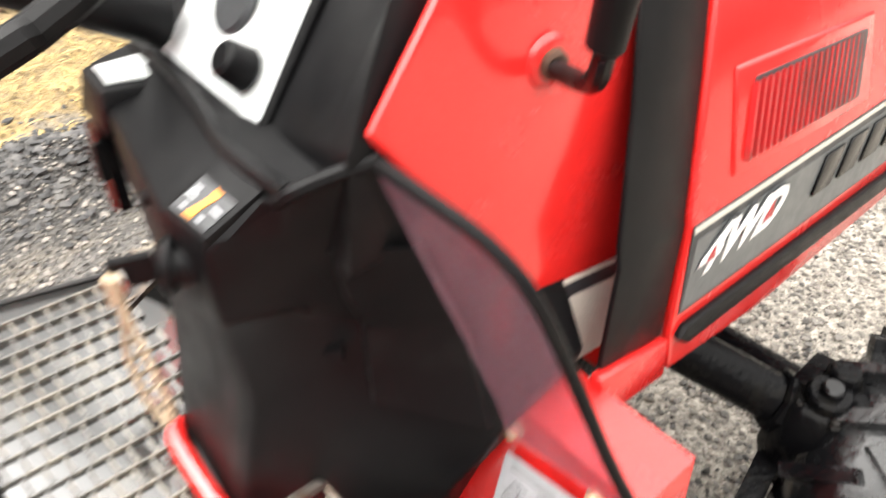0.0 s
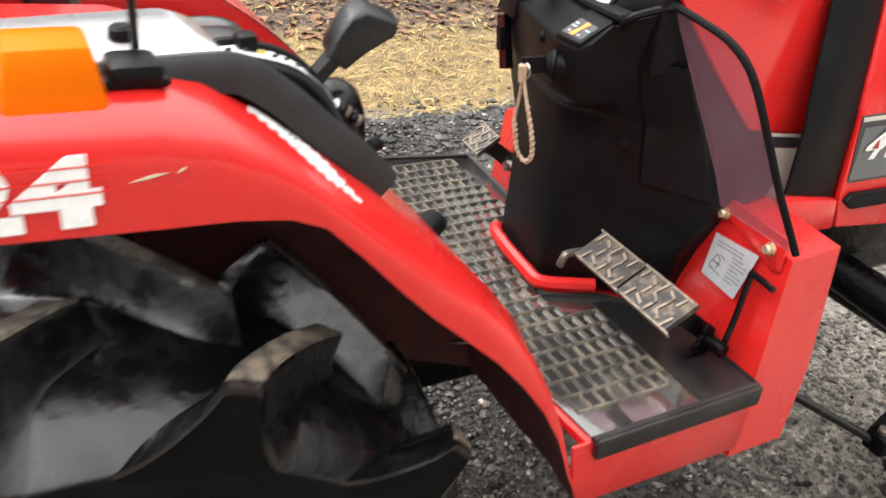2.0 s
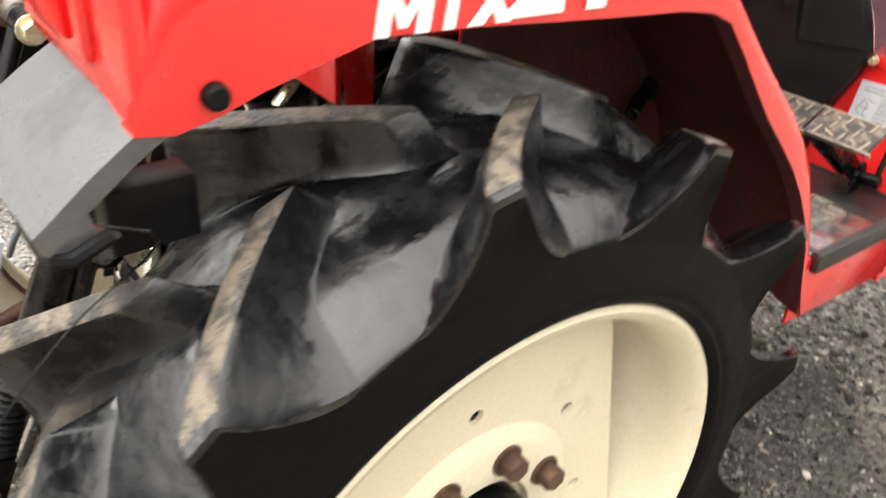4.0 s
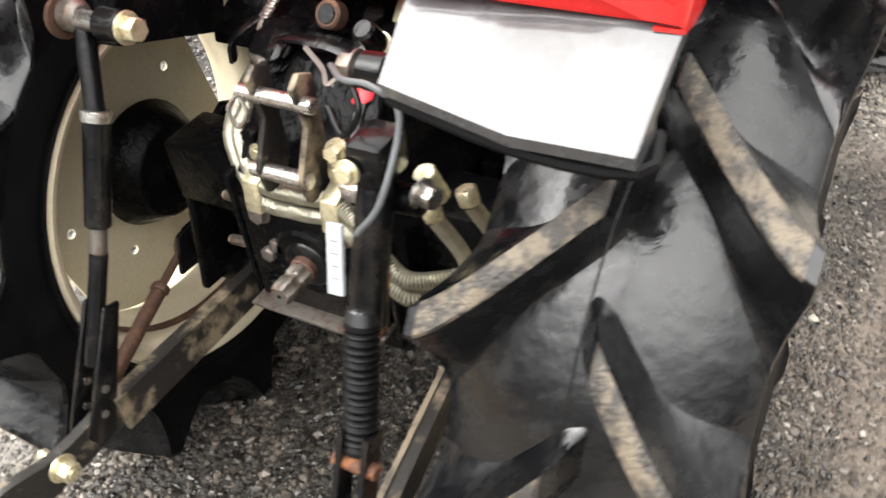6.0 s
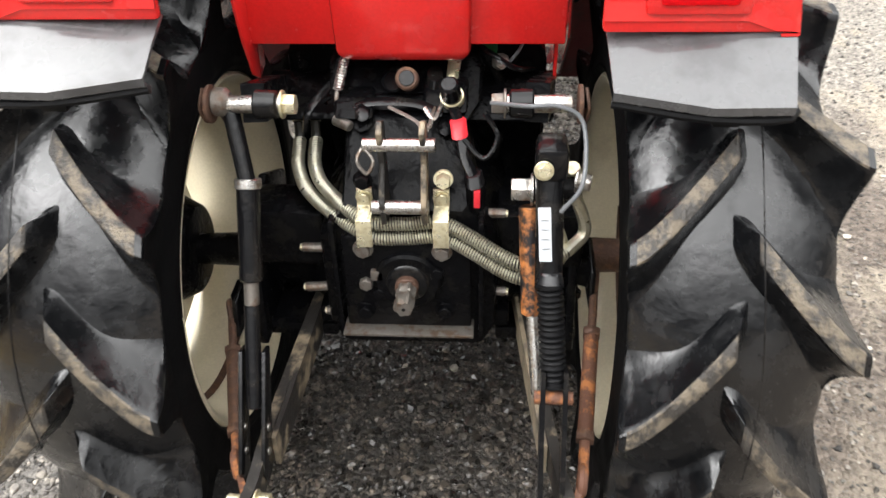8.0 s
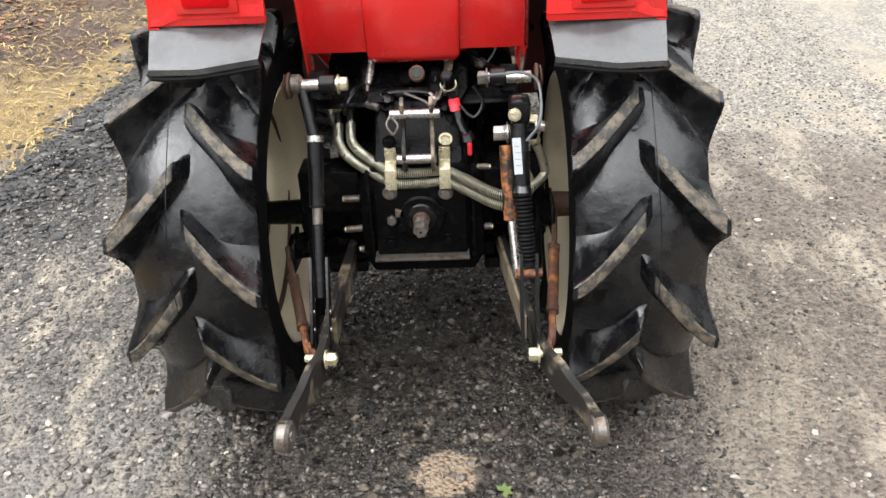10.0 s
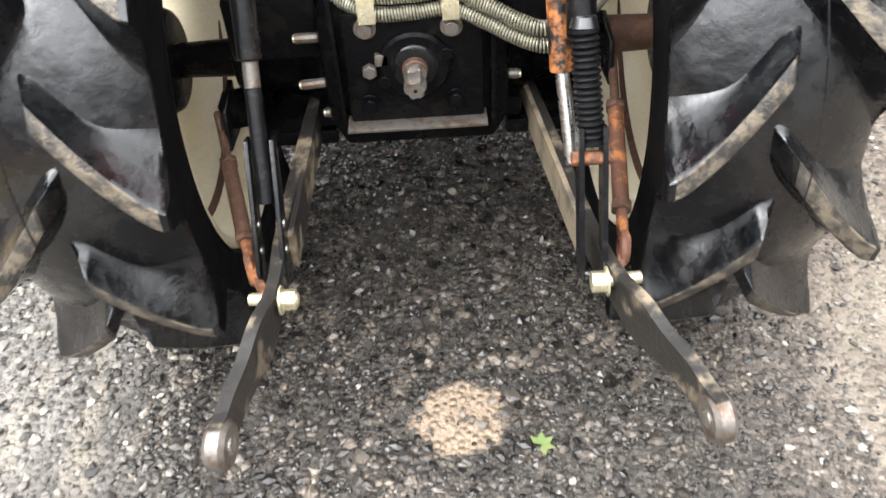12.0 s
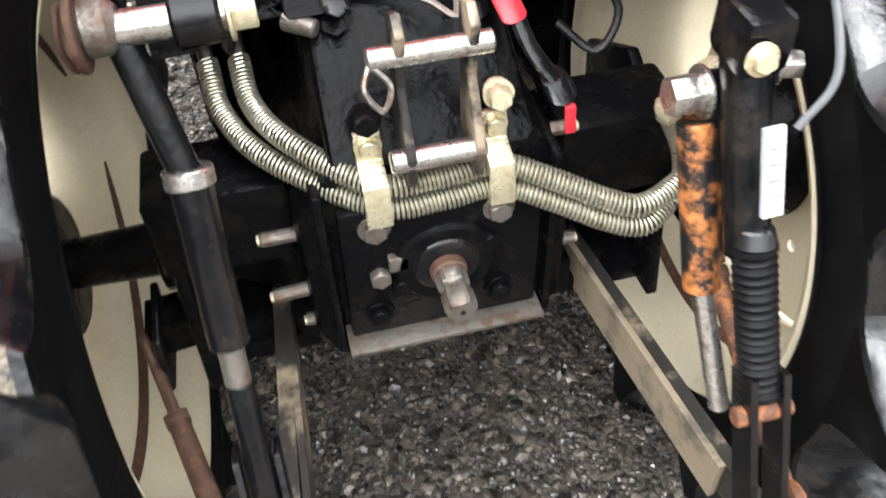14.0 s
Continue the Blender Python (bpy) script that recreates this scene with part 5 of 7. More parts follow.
# the wheel-drive mark in white with a dark rim, and plain bars where the maker's name stands
SLANT = Matrix(((1, 0, 0, 0), (0, 1, 0, 0), (0, -0.05, 1, 0), (0, 0, 0, 1)))
words("4WD", 0.072, Matrix.Translation((hood_x(0.93) + 0.0104, 1.207, 0.906)) @ SLANT @ PY, DARK_DECAL, front, "mark_rim", shear=0.5, sx=1.12, bold=0.0052)
words("4WD", 0.072, Matrix.Translation((hood_x(0.93) + 0.0118, 1.207, 0.906)) @ SLANT @ PY, WHITE, front, "drive_mark", shear=0.5, sx=1.12, bold=0.0026)
for pts in (((1.226, 0.922), (1.238, 0.936), (1.24, 0.921)), ((1.352, 0.915), (1.372, 0.938), (1.374, 0.916))):
    part("mark_patch", skin(pts, 0.0126, 0.001), RED_INK, front, smooth=0)
for k in range(5):
    y0, dz = 1.49 + 0.078 * k, -0.004 * k
    part("name_bar", skin([(y0, 0.892 + dz), (y0 + 0.055, 0.889 + dz), (y0 + 0.076, 0.94 + dz), (y0 + 0.02, 0.943 + dz)], 0.0098, 0.004, hood_x, 0.001), BLACK, front)
part("rub_strip", skin([(1.19, 0.838), (1.204, 0.85), (2.28, 0.775), (2.28, 0.745), (1.21, 0.822)], 0.006, 0.012, hood_x, 0.004), PLASTIC, front, "black rubbing strip")
part("white_flash", skin([(1.27, 1.215), (1.4, 1.18), (1.42, 1.2), (1.3, 1.235)], 0.0085, 0.001), WHITE, front, smooth=0)
CX = cowl_x(1.173)
lev = part("side_lever", tube([(CX, 1.012, 1.173), (CX + 0.03, 1.008, 1.172), (CX + 0.055, 1.0, 1.178), (CX + 0.07, 0.985, 1.2), (CX + 0.078, 0.975, 1.24)], 0.0085, 10), BLACK, tractor, "bent black handle on the cowl")
part("rubber_grip", rod((CX + 0.073, 0.98, 1.215), (CX + 0.085, 0.97, 1.31), 0.014, 0.016, 14, 0.003), PLASTIC, lev)
part("rosette", rod((CX + 0.001, 1.014, 1.173), (CX + 0.009, 1.013, 1.173), 0.024, 0.02, 20, 0.002), RED, lev)
part("boss", rod((CX + 0.006, 1.014, 1.173), (CX + 0.016, 1.011, 1.173), 0.014, 0.012, 12, 0.002), BROWN, lev)
lay[0] = DRIVER


# ---- chassis and front axle ----
chassis = part("chassis", box(-0.16, 0.16, 0.1, 2.35, 0.42, 0.565, 0.02), CAST, tractor, "black engine and gearbox housing")
part("engine_block", box(-0.2, 0.24, 1.15, 2.1, 0.55, 0.78, 0.03), CAST, chassis)
for k in range(7):
    part("cooling_fin", box(0.24, 0.25, 1.45 + 0.03 * k, 1.462 + 0.03 * k, 0.68, 0.75, 0.002), CAST, chassis)
axle = part("front_axle", rod((-0.47, 1.93, 0.39), (0.47, 1.93, 0.39), 0.06, None, 18, 0.006), CAST, tractor, "black front axle casing")
for s in (-1, 1):
    hub = part("gear_case", loft([[(s * (0.5 + dx), 1.93 + dy, z) for dx, dy in ((-0.07, -0.06), (0.06, -0.06), (0.06, 0.06), (-0.07, 0.06))] for z in (0.22, 0.3, 0.42, 0.48)], w=0.015), CAST, axle, "black final drive case")
    part("cap", rod((s * 0.5, 1.93, 0.47), (s * 0.5, 1.93, 0.51), 0.035, 0.03, 8, 0.004), CAST, hub)
    for dx, dy in ((-0.035, -0.035), (0.035, -0.035), (0.035, 0.035)):
        part("bolt", hexbolt((s * (0.5 + dx), 1.93 + dy, 0.48), (0, 0, 1), 0.009, 0.008), CAST, hub)
lay[0] = Matrix.Identity(4)
for s in (-1, 1):
    beam = part("axle_beam", rod((s * 0.12, 1.462, 0.575), (s * 0.47, 1.66, 0.42), 0.041, 0.043, 28, 0.004), CAST, axle, "thick round black axle beam")
    part("flange", rod((s * 0.428, 1.636, 0.439), (s * 0.45, 1.649, 0.429), 0.056, None, 8, 0.005), CAST, beam)
    case = part("bevel_case", loft([[(s * (0.497 + dx * k), 1.668 + dy * k, z) for dx, dy in ((-0.058, -0.05), (-0.02, -0.075), (0.035, -0.066), (0.06, -0.02), (0.056, 0.04), (0.0, 0.07), (-0.05, 0.045))]
                                   for z, k in ((0.3, 0.8), (0.335, 0.95), (0.36, 1.05), (0.44, 1.0), (0.47, 0.86), (0.478, 0.7))], w=0.008), CAST, axle, "black bevel gear case")
    part("cap", rod((s * 0.505, 1.655, 0.474), (s * 0.507, 1.652, 0.5), 0.04, 0.036, 20, 0.004), CAST, case)
    part("cap_boss", rod((s * 0.507, 1.652, 0.498), (s * 0.508, 1.651, 0.514), 0.02, 0.018, 14, 0.003), BLACK, case)
    for k in range(5):
        a = radians(72 * k + 20)
        part("bolt", hexbolt((s * 0.505 + 0.05 * math.cos(a), 1.66 + 0.05 * math.sin(a), 0.468), (0, 0, 1), 0.008, 0.01), BLACK, case)
    arm = part("steering_arm", bar((s * 0.47, 1.61, 0.34), (s * 0.5, 1.44, 0.3), 0.04, 0.02, (0, 0, 1), 0.006), CAST, axle, "black steering arm")
    part("clevis", loft([[(s * (0.513 + dx), 1.43 + dy, z) for dx, dy in ((-0.026, -0.02), (0.022, -0.02), (0.026, 0.03), (-0.022, 0.03))] for z in (0.28, 0.325)], w=0.008), CAST, arm)
    part("clevis_pin", rod((s * 0.512, 1.43, 0.262), (s * 0.512, 1.43, 0.336), 0.011, None, 12, 0.002), IRON, arm)
    part("drag_rod", rod((s * 0.29, 1.2, 0.42), (s * 0.5, 1.415, 0.305), 0.0085, 0.0095, 12), BLACK, arm, "thin black steering rod")
lay[0] = DRIVER


def front_wheel(s):
    rim = part("front_wheel", lathe_x([(0.07, 0.19), (0.08, 0.19), (0.075, 0.18), (0.03, 0.165), (-0.07, 0.17), (-0.08, 0.19), (-0.07, 0.195), (0.03, 0.172)], 48, True), CREAM, tractor, "front wheel with black field tyre")
    rim.location, rim.scale = (s * 0.6, 1.775, 0.248), (1.0, 0.88, 0.88)
    part("tyre", lathe_x([(-0.085, 0.19), (-0.1, 0.22), (-0.098, 0.255), (-0.07, 0.28), (0, 0.29), (0.07, 0.28), (0.098, 0.255), (0.1, 0.22), (0.085, 0.19)], 64), RUBBER, rim, smooth=60)
    for k in range(16):
        for d in (-1, 1):
            a = 2 * math.pi * (k + (0.5 if d > 0 else 0)) / 16
            b = a + 0.22
            bm = bar((d * -0.005, 0.305 * math.cos(a), 0.305 * math.sin(a)), (d * 0.095, 0.285 * math.cos(b), 0.285 * math.sin(b)), 0.026, 0.042, (0, math.cos(a), math.sin(a)), 0.006)
            part("lug", bm, RUBBER, rim)
    part("wheel_disc", lathe_x([(0.0, 0.17), (0.01, 0.1), (0.03, 0.06), (0.03, 0.001)], 40), CREAM, rim)
    return rim


lay[0] = Matrix.Identity(4)
front_wheel(1)
front_wheel(-1)
lay[0] = DRIVER

# ---- seat and consoles ----
lay[0] = Matrix.Identity(4)
PLEATS = (-0.245, -0.127, 0.004, 0.131, 0.24)


def cushion(width, long, high, seams, crown=0.0, drop=0.05, n=8, m=22):
    """Pleated cushion, upside z: swelling panels between sewn creases, edges rolled down all round."""
    xs = [-width] + [a + (b - a) * k / n for a, b in zip(seams, seams[1:]) for k in range(n)] + [seams[-1], width]
    xs = sorted(x for x in set(xs) if abs(x) <= width)
    grid = []
    for j in range(m + 1):
        v = j / m
        row = []
        for x in xs:
            swell = 0.0
            for a, b in zip(seams, seams[1:]):
                if a <= x <= b:
                    u = (x - a) / (b - a)
                    swell = (4 * u * (1 - u)) ** 0.55
            end = (1 - (2 * v - 1) ** 8) ** 0.5
            edge = (1 - min(1.0, abs(x) / width) ** 9) ** 0.5
            z = high * end * edge + 0.013 * (swell - 1) * end * edge + crown * abs(x) ** 2 - drop * max(0.0, v - 0.72) ** 2 * 3
            row.append(Vector((x, long * (v - 0.5) - 0.03 * (abs(x) / width) ** 4 * (v - 0.5), z)))
        grid.append(row)
    return sheet(grid, 0.006)


seat_top = cushion(0.2, 0.37, 0.085, PLEATS, 0.25)
seat_top.transform(Matrix.Translation((0.0, 0.23, 0.948)) @ Matrix.Rotation(radians(2), 4, "X"))
seat = part("seat", seat_top, VINYL, tractor, "wet black vinyl driver's seat with sewn pleats", 38)
rest = cushion(0.2, 0.27, 0.06, PLEATS, 0.35)
rest.transform(Matrix.Translation((0.0, 0.062, 1.16)) @ Matrix.Rotation(radians(-80), 4, "X") @ Matrix.Rotation(math.pi, 4, "Z"))
part("backrest", rest, VINYL, seat, smooth=38)
part("seat_pan", box(-0.17, 0.17, 0.07, 0.385, 0.925, 0.955, 0.012), BLACK, seat)
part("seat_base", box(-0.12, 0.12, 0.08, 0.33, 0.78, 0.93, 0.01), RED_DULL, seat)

# black trim rolling over the fender's shoulder and running down to a point
TRIM = [(0.475, -0.12, 1.172), (0.475, 0.1, 1.173), (0.473, 0.16, 1.173), (0.472, 0.2, 1.172), (0.471, 0.221, 1.168), (0.47, 0.243, 1.153), (0.47, 0.27, 1.128), (0.47, 0.2925, 1.105), (0.468, 0.322, 1.078), (0.463, 0.363, 1.036)]


def trim_strip():
    line = spline([Vector(p) for p in TRIM], 4)
    grid = []
    for k, p in enumerate(line):
        d = line[min(k + 1, len(line) - 1)] - line[max(k - 1, 0)]
        n = Vector((0, -d.z, d.y)).normalized()
        end = max(0.0, (p.y - 0.335) / 0.028)
        high = 0.021 - 0.003 * end
        grid.append([p - n * 0.012, p + n * 0.002, p + n * (high - 0.005) + Vector((-0.002, 0, 0)), p + n * high + Vector((-0.007, 0, 0)), p + n * (high - 0.001) + Vector((-0.016, 0, 0)),
                     p + n * (high - 0.008 - 0.004 * end) + Vector((-0.032, 0, 0)), p - n * 0.012 + Vector((-0.048, 0, 0)), p - n * 0.03 + Vector((-0.1, 0, 0))])
    bm = sheet(grid, 0.003)
    tip = [bm.verts.new(q) for q in grid[-1][:7]]
    bm.faces.new(tip)
    return bm


con_r = part("console", trim_strip(), TRIM_GREY, tractor, "long black moulded trim on the fender", 40)
cover = loft([[(0.345, -0.12, z0), (0.345, 0.2 - b, z0), (0.36, 0.212 - b, z0), (0.462 - a, 0.215 - b, z0), (0.468 - a, 0.2 - b, z0), (0.468 - a, -0.12, z0)] for z0, a, b in ((1.165, 0.0, 0.0), (1.19, 0.004, 0.003), (1.2, 0.03, 0.022))], w=0.003)
part("deck", cover, GLOSS, con_r, "shiny cover on the deck, sky reflection in its pale colour")
part("deck_bolt", rod((0.43, 0.135, 1.199), (0.43, 0.135, 1.212), 0.012, 0.01, 14, 0.003), PLASTIC, con_r)
part("switch", box(0.385, 0.408, 0.236, 0.255, 1.168, 1.186, 0.004), PLASTIC, con_r, "small black switch")
# lever quadrant: arched side with two sunken fields under a pale scale
ARC = [(0.205, 1.166), (0.22, 1.1715), (0.238, 1.1715), (0.257, 1.166), (0.272, 1.161), (0.286, 1.154), (0.297, 1.1465), (0.307, 1.137), (0.3175, 1.124), (0.326, 1.109), (0.334, 1.091), (0.34, 1.072)]
quad = part("lever_quadrant", plate(ARC + [(0.343, 1.05), (0.3, 1.05), (0.2, 1.13)], "x", 0.372, 0.044, 0.002), PLASTIC, tractor, "black lever quadrant with a pale scale")
part("raised_rim", tube([(0.417, y - 0.003, z - 0.004) for y, z in ARC], 0.0055, 8, 2), TRIM_GREY, quad)
part("divider", bar((0.417, 0.287, 1.15), (0.417, 0.28, 1.128), 0.008, 0.007, (1, 0, 0), 0.002), PLASTIC, quad)
part("divider", bar((0.417, 0.328, 1.098), (0.417, 0.318, 1.08), 0.008, 0.006, (1, 0, 0), 0.002), PLASTIC, quad)
part("back_rim", tube([(0.384, y, z + 0.002) for y, z in ARC], 0.006, 8, 2), PLASTIC, quad)
for a, b, mat, label in ((1, 6, DASH_GREY, "pale scale"), (6, 9, LIGHT_GREY, "grey end of the scale")):
    rows_ = [[Vector((0.391, y + 0.0006, z + 0.0022)), Vector((0.42, y + 0.0006, z + 0.0022))] for y, z in ARC[a:b + 1]]
    part("scale_strip", sheet(rows_, 0.001), mat, quad, label)
for k, (wide, mat) in enumerate(((0.006, DARK_DECAL), (0.004, DARK_DECAL), (0.009, YELLOW_INK), (0.005, DARK_DECAL), (0.004, DARK_DECAL), (0.006, DARK_DECAL), (0.004, DARK_DECAL))):
    t = 1.3 + 0.8 * k
    (y0, z0), (y1, z1) = ARC[int(t)], ARC[int(t) + 1]
    y, z, d = y0 + (y1 - y0) * (t % 1), z0 + (z1 - z0) * (t % 1), Vector((0, y1 - y0, z1 - z0)).normalized() * wide * 0.5
    c = Vector((0.407 + 0.003 * (k % 2), y + 0.001, z + 0.0036))
    part("scale_mark", bar(c - d, c + d, 0.004, 0.0008, (1, 0, 0), 0), mat, quad, smooth=0)
for y, z in ((0.267, 1.145), (0.322, 1.095)):
    part("screw", rod((0.414, y, z), (0.421, y, z), 0.0055, 0.005, 12, 0.001), STEEL, quad, "bright screw head")
lever = part("hand_lever", bar((0.386, 0.309, 1.126), (0.386, 0.342, 1.158), 0.012, 0.02, (1, 0, 0), 0.003), BLACK, tractor, "black lift lever with a large facetted grip")
NEAR = [(0.324, 1.154), (0.337, 1.176), (0.35, 1.192), (0.366, 1.197), (0.402, 1.182), (0.399, 1.17), (0.366, 1.154), (0.342, 1.138)]
grip = loft([[Vector((x, 0.362 + (y - 0.362) * k + 0.004 * (0.396 - x) / 0.03, 1.168 + (z - 1.168) * k + 0.006 * (0.396 - x) / 0.03)) for y, z in NEAR] for x, k in ((0.398, 0.94), (0.39, 1.0), (0.37, 1.0), (0.362, 0.9))], w=0.003)
part("grip", grip, FACET, lever, "black plastic grip with worn bright top")
gaiter = lathe_x([(-0.03, 0.034), (-0.02, 0.036), (0.01, 0.033), (0.03, 0.026), (0.04, 0.014), (0.042, 0.001)], 24)
gaiter.transform(Matrix.Translation((0.346, 0.35, 1.07)) @ Matrix.Rotation(radians(-90), 4, "Y"))
part("gaiter", gaiter, BLACK, lever, "glossy black rubber boot", 50)
cable_end = part("control_cable", rod((0.393, 0.331, 1.106), (0.394, 0.336, 1.102), 0.007, 0.006, 14, 0.002), WHITE, tractor, "threaded control cable with pale end")
for k in range(4):
    c = Vector((0.39, 0.339 + 0.006 * k, 1.1 - 0.0055 * k))
    part("nut", rod(c, c + Vector((0, 0.004, -0.0035)), 0.008, None, 6 if k % 2 else 14, 0.001), IRON if k % 2 else BLACK, cable_end)
small = part("small_lever", rod((0.362, 0.36, 1.025), (0.362, 0.384, 1.034), 0.004, None, 8), BLACK, tractor, "small black lever")
part("grip", rod((0.362, 0.378, 1.031), (0.362, 0.4, 1.041), 0.0075, 0.0085, 12, 0.002), PLASTIC, small)
lay[0] = DRIVER
# turn lamp on the fender's shoulder
lampb = part("turn_lamp_base", box(0.44, 0.487, -0.03, 0.22, 1.163, 1.172, 0.004), PLASTIC, fender_r, "black lamp bracket")
part("turn_lamp", loft([ring(1.118, (0.436, 0.082), (0.502, 0.086), (0.502, 0.166), (0.436, 0.17)), ring(1.14, (0.434, 0.08), (0.506, 0.082), (0.506, 0.17), (0.434, 0.172)), ring(1.206, (0.436, 0.092), (0.498, 0.094), (0.498, 0.158), (0.436, 0.16))], w=0.007), AMBER, fender_r, "amber turn lamp")
part("rubber_buffer", box(0.44, 0.49, 0.17, 0.215, 1.165, 1.185, 0.008), PLASTIC, lampb)
part("rubber_buffer", box(0.44, 0.49, -0.02, 0.025, 1.165, 1.185, 0.008), PLASTIC, lampb)
part("bracket_stay", rod((0.44, 0.2, 1.18), (0.44, 0.2, 1.34), 0.004, None, 8), BLACK, lampb)
# worn white sticker with stepped edges on the slope of the fender
lay[0] = Matrix.Identity(4)
skin_tree = BVHTree.FromPolygons([v.co for v in fender_r.data.vertices], [p.vertices for p in fender_r.data.polygons])
S0, S1, UPWARD = Vector((0.467, 0.226, 1.141)), Vector((0.511, 0.323, 1.059)), Vector((0.1, 0.65, 0.75)).normalized()
ALONG = (S1 - S0).normalized()
ACROSS = UPWARD.cross(ALONG).normalized()


def on_slope(u, v, lift):
    p = S0 + ALONG * u + ACROSS * v
    hit = skin_tree.ray_cast(p + UPWARD * 0.06, -UPWARD)[0]
    return (hit or p) + UPWARD * lift


bm = bmesh.new()
rng = random.Random(5)
for k in range(24):
    u0, u1 = 0.0056 * k, 0.0056 * (k + 1)
    half = 0.0105 if k < 17 else 0.0105 - 0.0013 * (k - 16)
    up, down = half + (0.0028 if k % 2 else 0.0), -half - (0.0028 if k % 2 == 0 else 0.0) + rng.uniform(-0.0008, 0.0008)
    for v0, v1 in ((down, 0.0), (0.0, up)):
        bm.faces.new([bm.verts.new(on_slope(u, v, 0.0012)) for u, v in ((u0, v0), (u1, v0), (u1 + v1 * 0.0, v1), (u0, v1))])
sticker = part("worn_sticker", bm, WHITE, fender_r, "ragged white sticker with worn print", 0)
bm = bmesh.new()
for k in range(16):
    u0 = 0.03 + 0.0062 * k
    v0 = rng.uniform(-0.005, 0.001)
    a, b = rng.uniform(0.0015, 0.003), rng.uniform(0.002, 0.0055)
    bm.faces.new([bm.verts.new(on_slope(u, v, 0.0018)) for u, v in ((u0, v0), (u0 + a, v0), (u0 + a, v0 + b), (u0, v0 + b))])
part("print", bm, GREY_DECAL, sticker, "faint grey print", 0)

lay[0] = Matrix.Identity(4)
# ---- rear axle, housing and hitch ----
def lean_back(p):
    """The casting leans forward above the pto cover: carries a place on its upright stand-in there."""
    if p.z <= 0.66:
        return p
    k = (2.247 + 0.69 * (p.z - 0.84)) / (1.678 + 0.69 * (1.503 - p.z))
    k = max(1.0, k)
    return Vector((0.107 + k * (p.x - 0.107), -1.845 + 1.678 * k + (p.y + 0.167), 1.503 + k * (p.z - 1.503)))


bend[0] = lean_back
housing = part("gearbox_housing", loft([[(x, y, z) for x, y in ((-0.15 * k, -0.17), (0.15 * k, -0.17), (0.17 * k, 0.12), (-0.17 * k, 0.12))] for z, k in ((0.4, 0.85), (0.45, 1.0), (0.64, 1.0), (0.7, 0.7), (0.86, 0.6))], w=0.012), CAST, tractor, "black rear gearbox housing")
part("bearing_plate", plate([(-0.112, 0.462), (0.108, 0.462), (0.108, 0.655), (-0.108, 0.655)], "y", -0.19, 0.022, 0.004), CAST, housing, "black pto cover plate")
part("bottom_lip", box(-0.118, 0.112, -0.215, -0.16, 0.457, 0.463, 0.001), IRON, housing)
part("upper_plate", plate([(-0.085, 0.65), (0.085, 0.65), (0.085, 0.87), (0.05, 0.885), (-0.05, 0.885), (-0.085, 0.87)], "y", -0.165, 0.02, 0.004), CAST, housing)
part("pto_ring", rod((0, -0.182, 0.567), (0, -0.2, 0.567), 0.062, 0.056, 32, 0.004), CAST, housing)
part("pto_seal", rod((0, -0.195, 0.567), (0, -0.204, 0.567), 0.04, 0.036, 24, 0.003), BLACK, housing)
pto = part("pto_shaft", rod((0, -0.17, 0.567), (0, -0.215, 0.566), 0.021, 0.02, 20, 0.002), BROWN, tractor, "worn pto shaft with rusty collar")
spl = bmesh.new()
rings = []
for y, k in ((-0.21, 1.0), (-0.232, 1.0), (-0.234, 0.9), (-0.241, 0.9), (-0.243, 1.0), (-0.262, 1.0), (-0.268, 0.85)):
    rings.append([(k * (0.0175 if j % 4 < 2 else 0.0148) * math.cos(2 * math.pi * j / 24), y, 0.566 + k * (0.0175 if j % 4 < 2 else 0.0148) * math.sin(2 * math.pi * j / 24)) for j in range(24)])
part("spline_end", loft(rings, w=0), IRON, pto, "splined bare steel end")
part("centre_hole", rod((0, -0.2695, 0.566), (0, -0.267, 0.566), 0.003, None, 10, 0), BLACK, pto)
for x, z in ((-0.072, 0.632), (0.06, 0.628), (-0.078, 0.497), (0.062, 0.5)):
    part("bolt", hexbolt((x, -0.19, z), (0, -1, 0), 0.0135, 0.012), IRON if z > 0.6 else CAST, housing, "hex bolt")
for x, z, m in ((-0.066, 0.752, CAST), (0.064, 0.755, ZINC), (-0.066, 0.845, CAST), (0.066, 0.84, CAST), (-0.05, 0.54, CAST), (-0.072, 0.56, IRON), (0.05, 0.585, CAST)):
    part("bolt", hexbolt((x, -0.167 if z > 0.66 else -0.187, z), (0, -1, 0), 0.0125, 0.014), m, housing)
part("key_clip", box(-0.062, -0.04, -0.2, -0.186, 0.57, 0.59, 0.002), IRON, housing)
part("key_clip", box(0.04, 0.062, -0.2, -0.186, 0.575, 0.592, 0.002), CAST, housing)
bend[0] = None
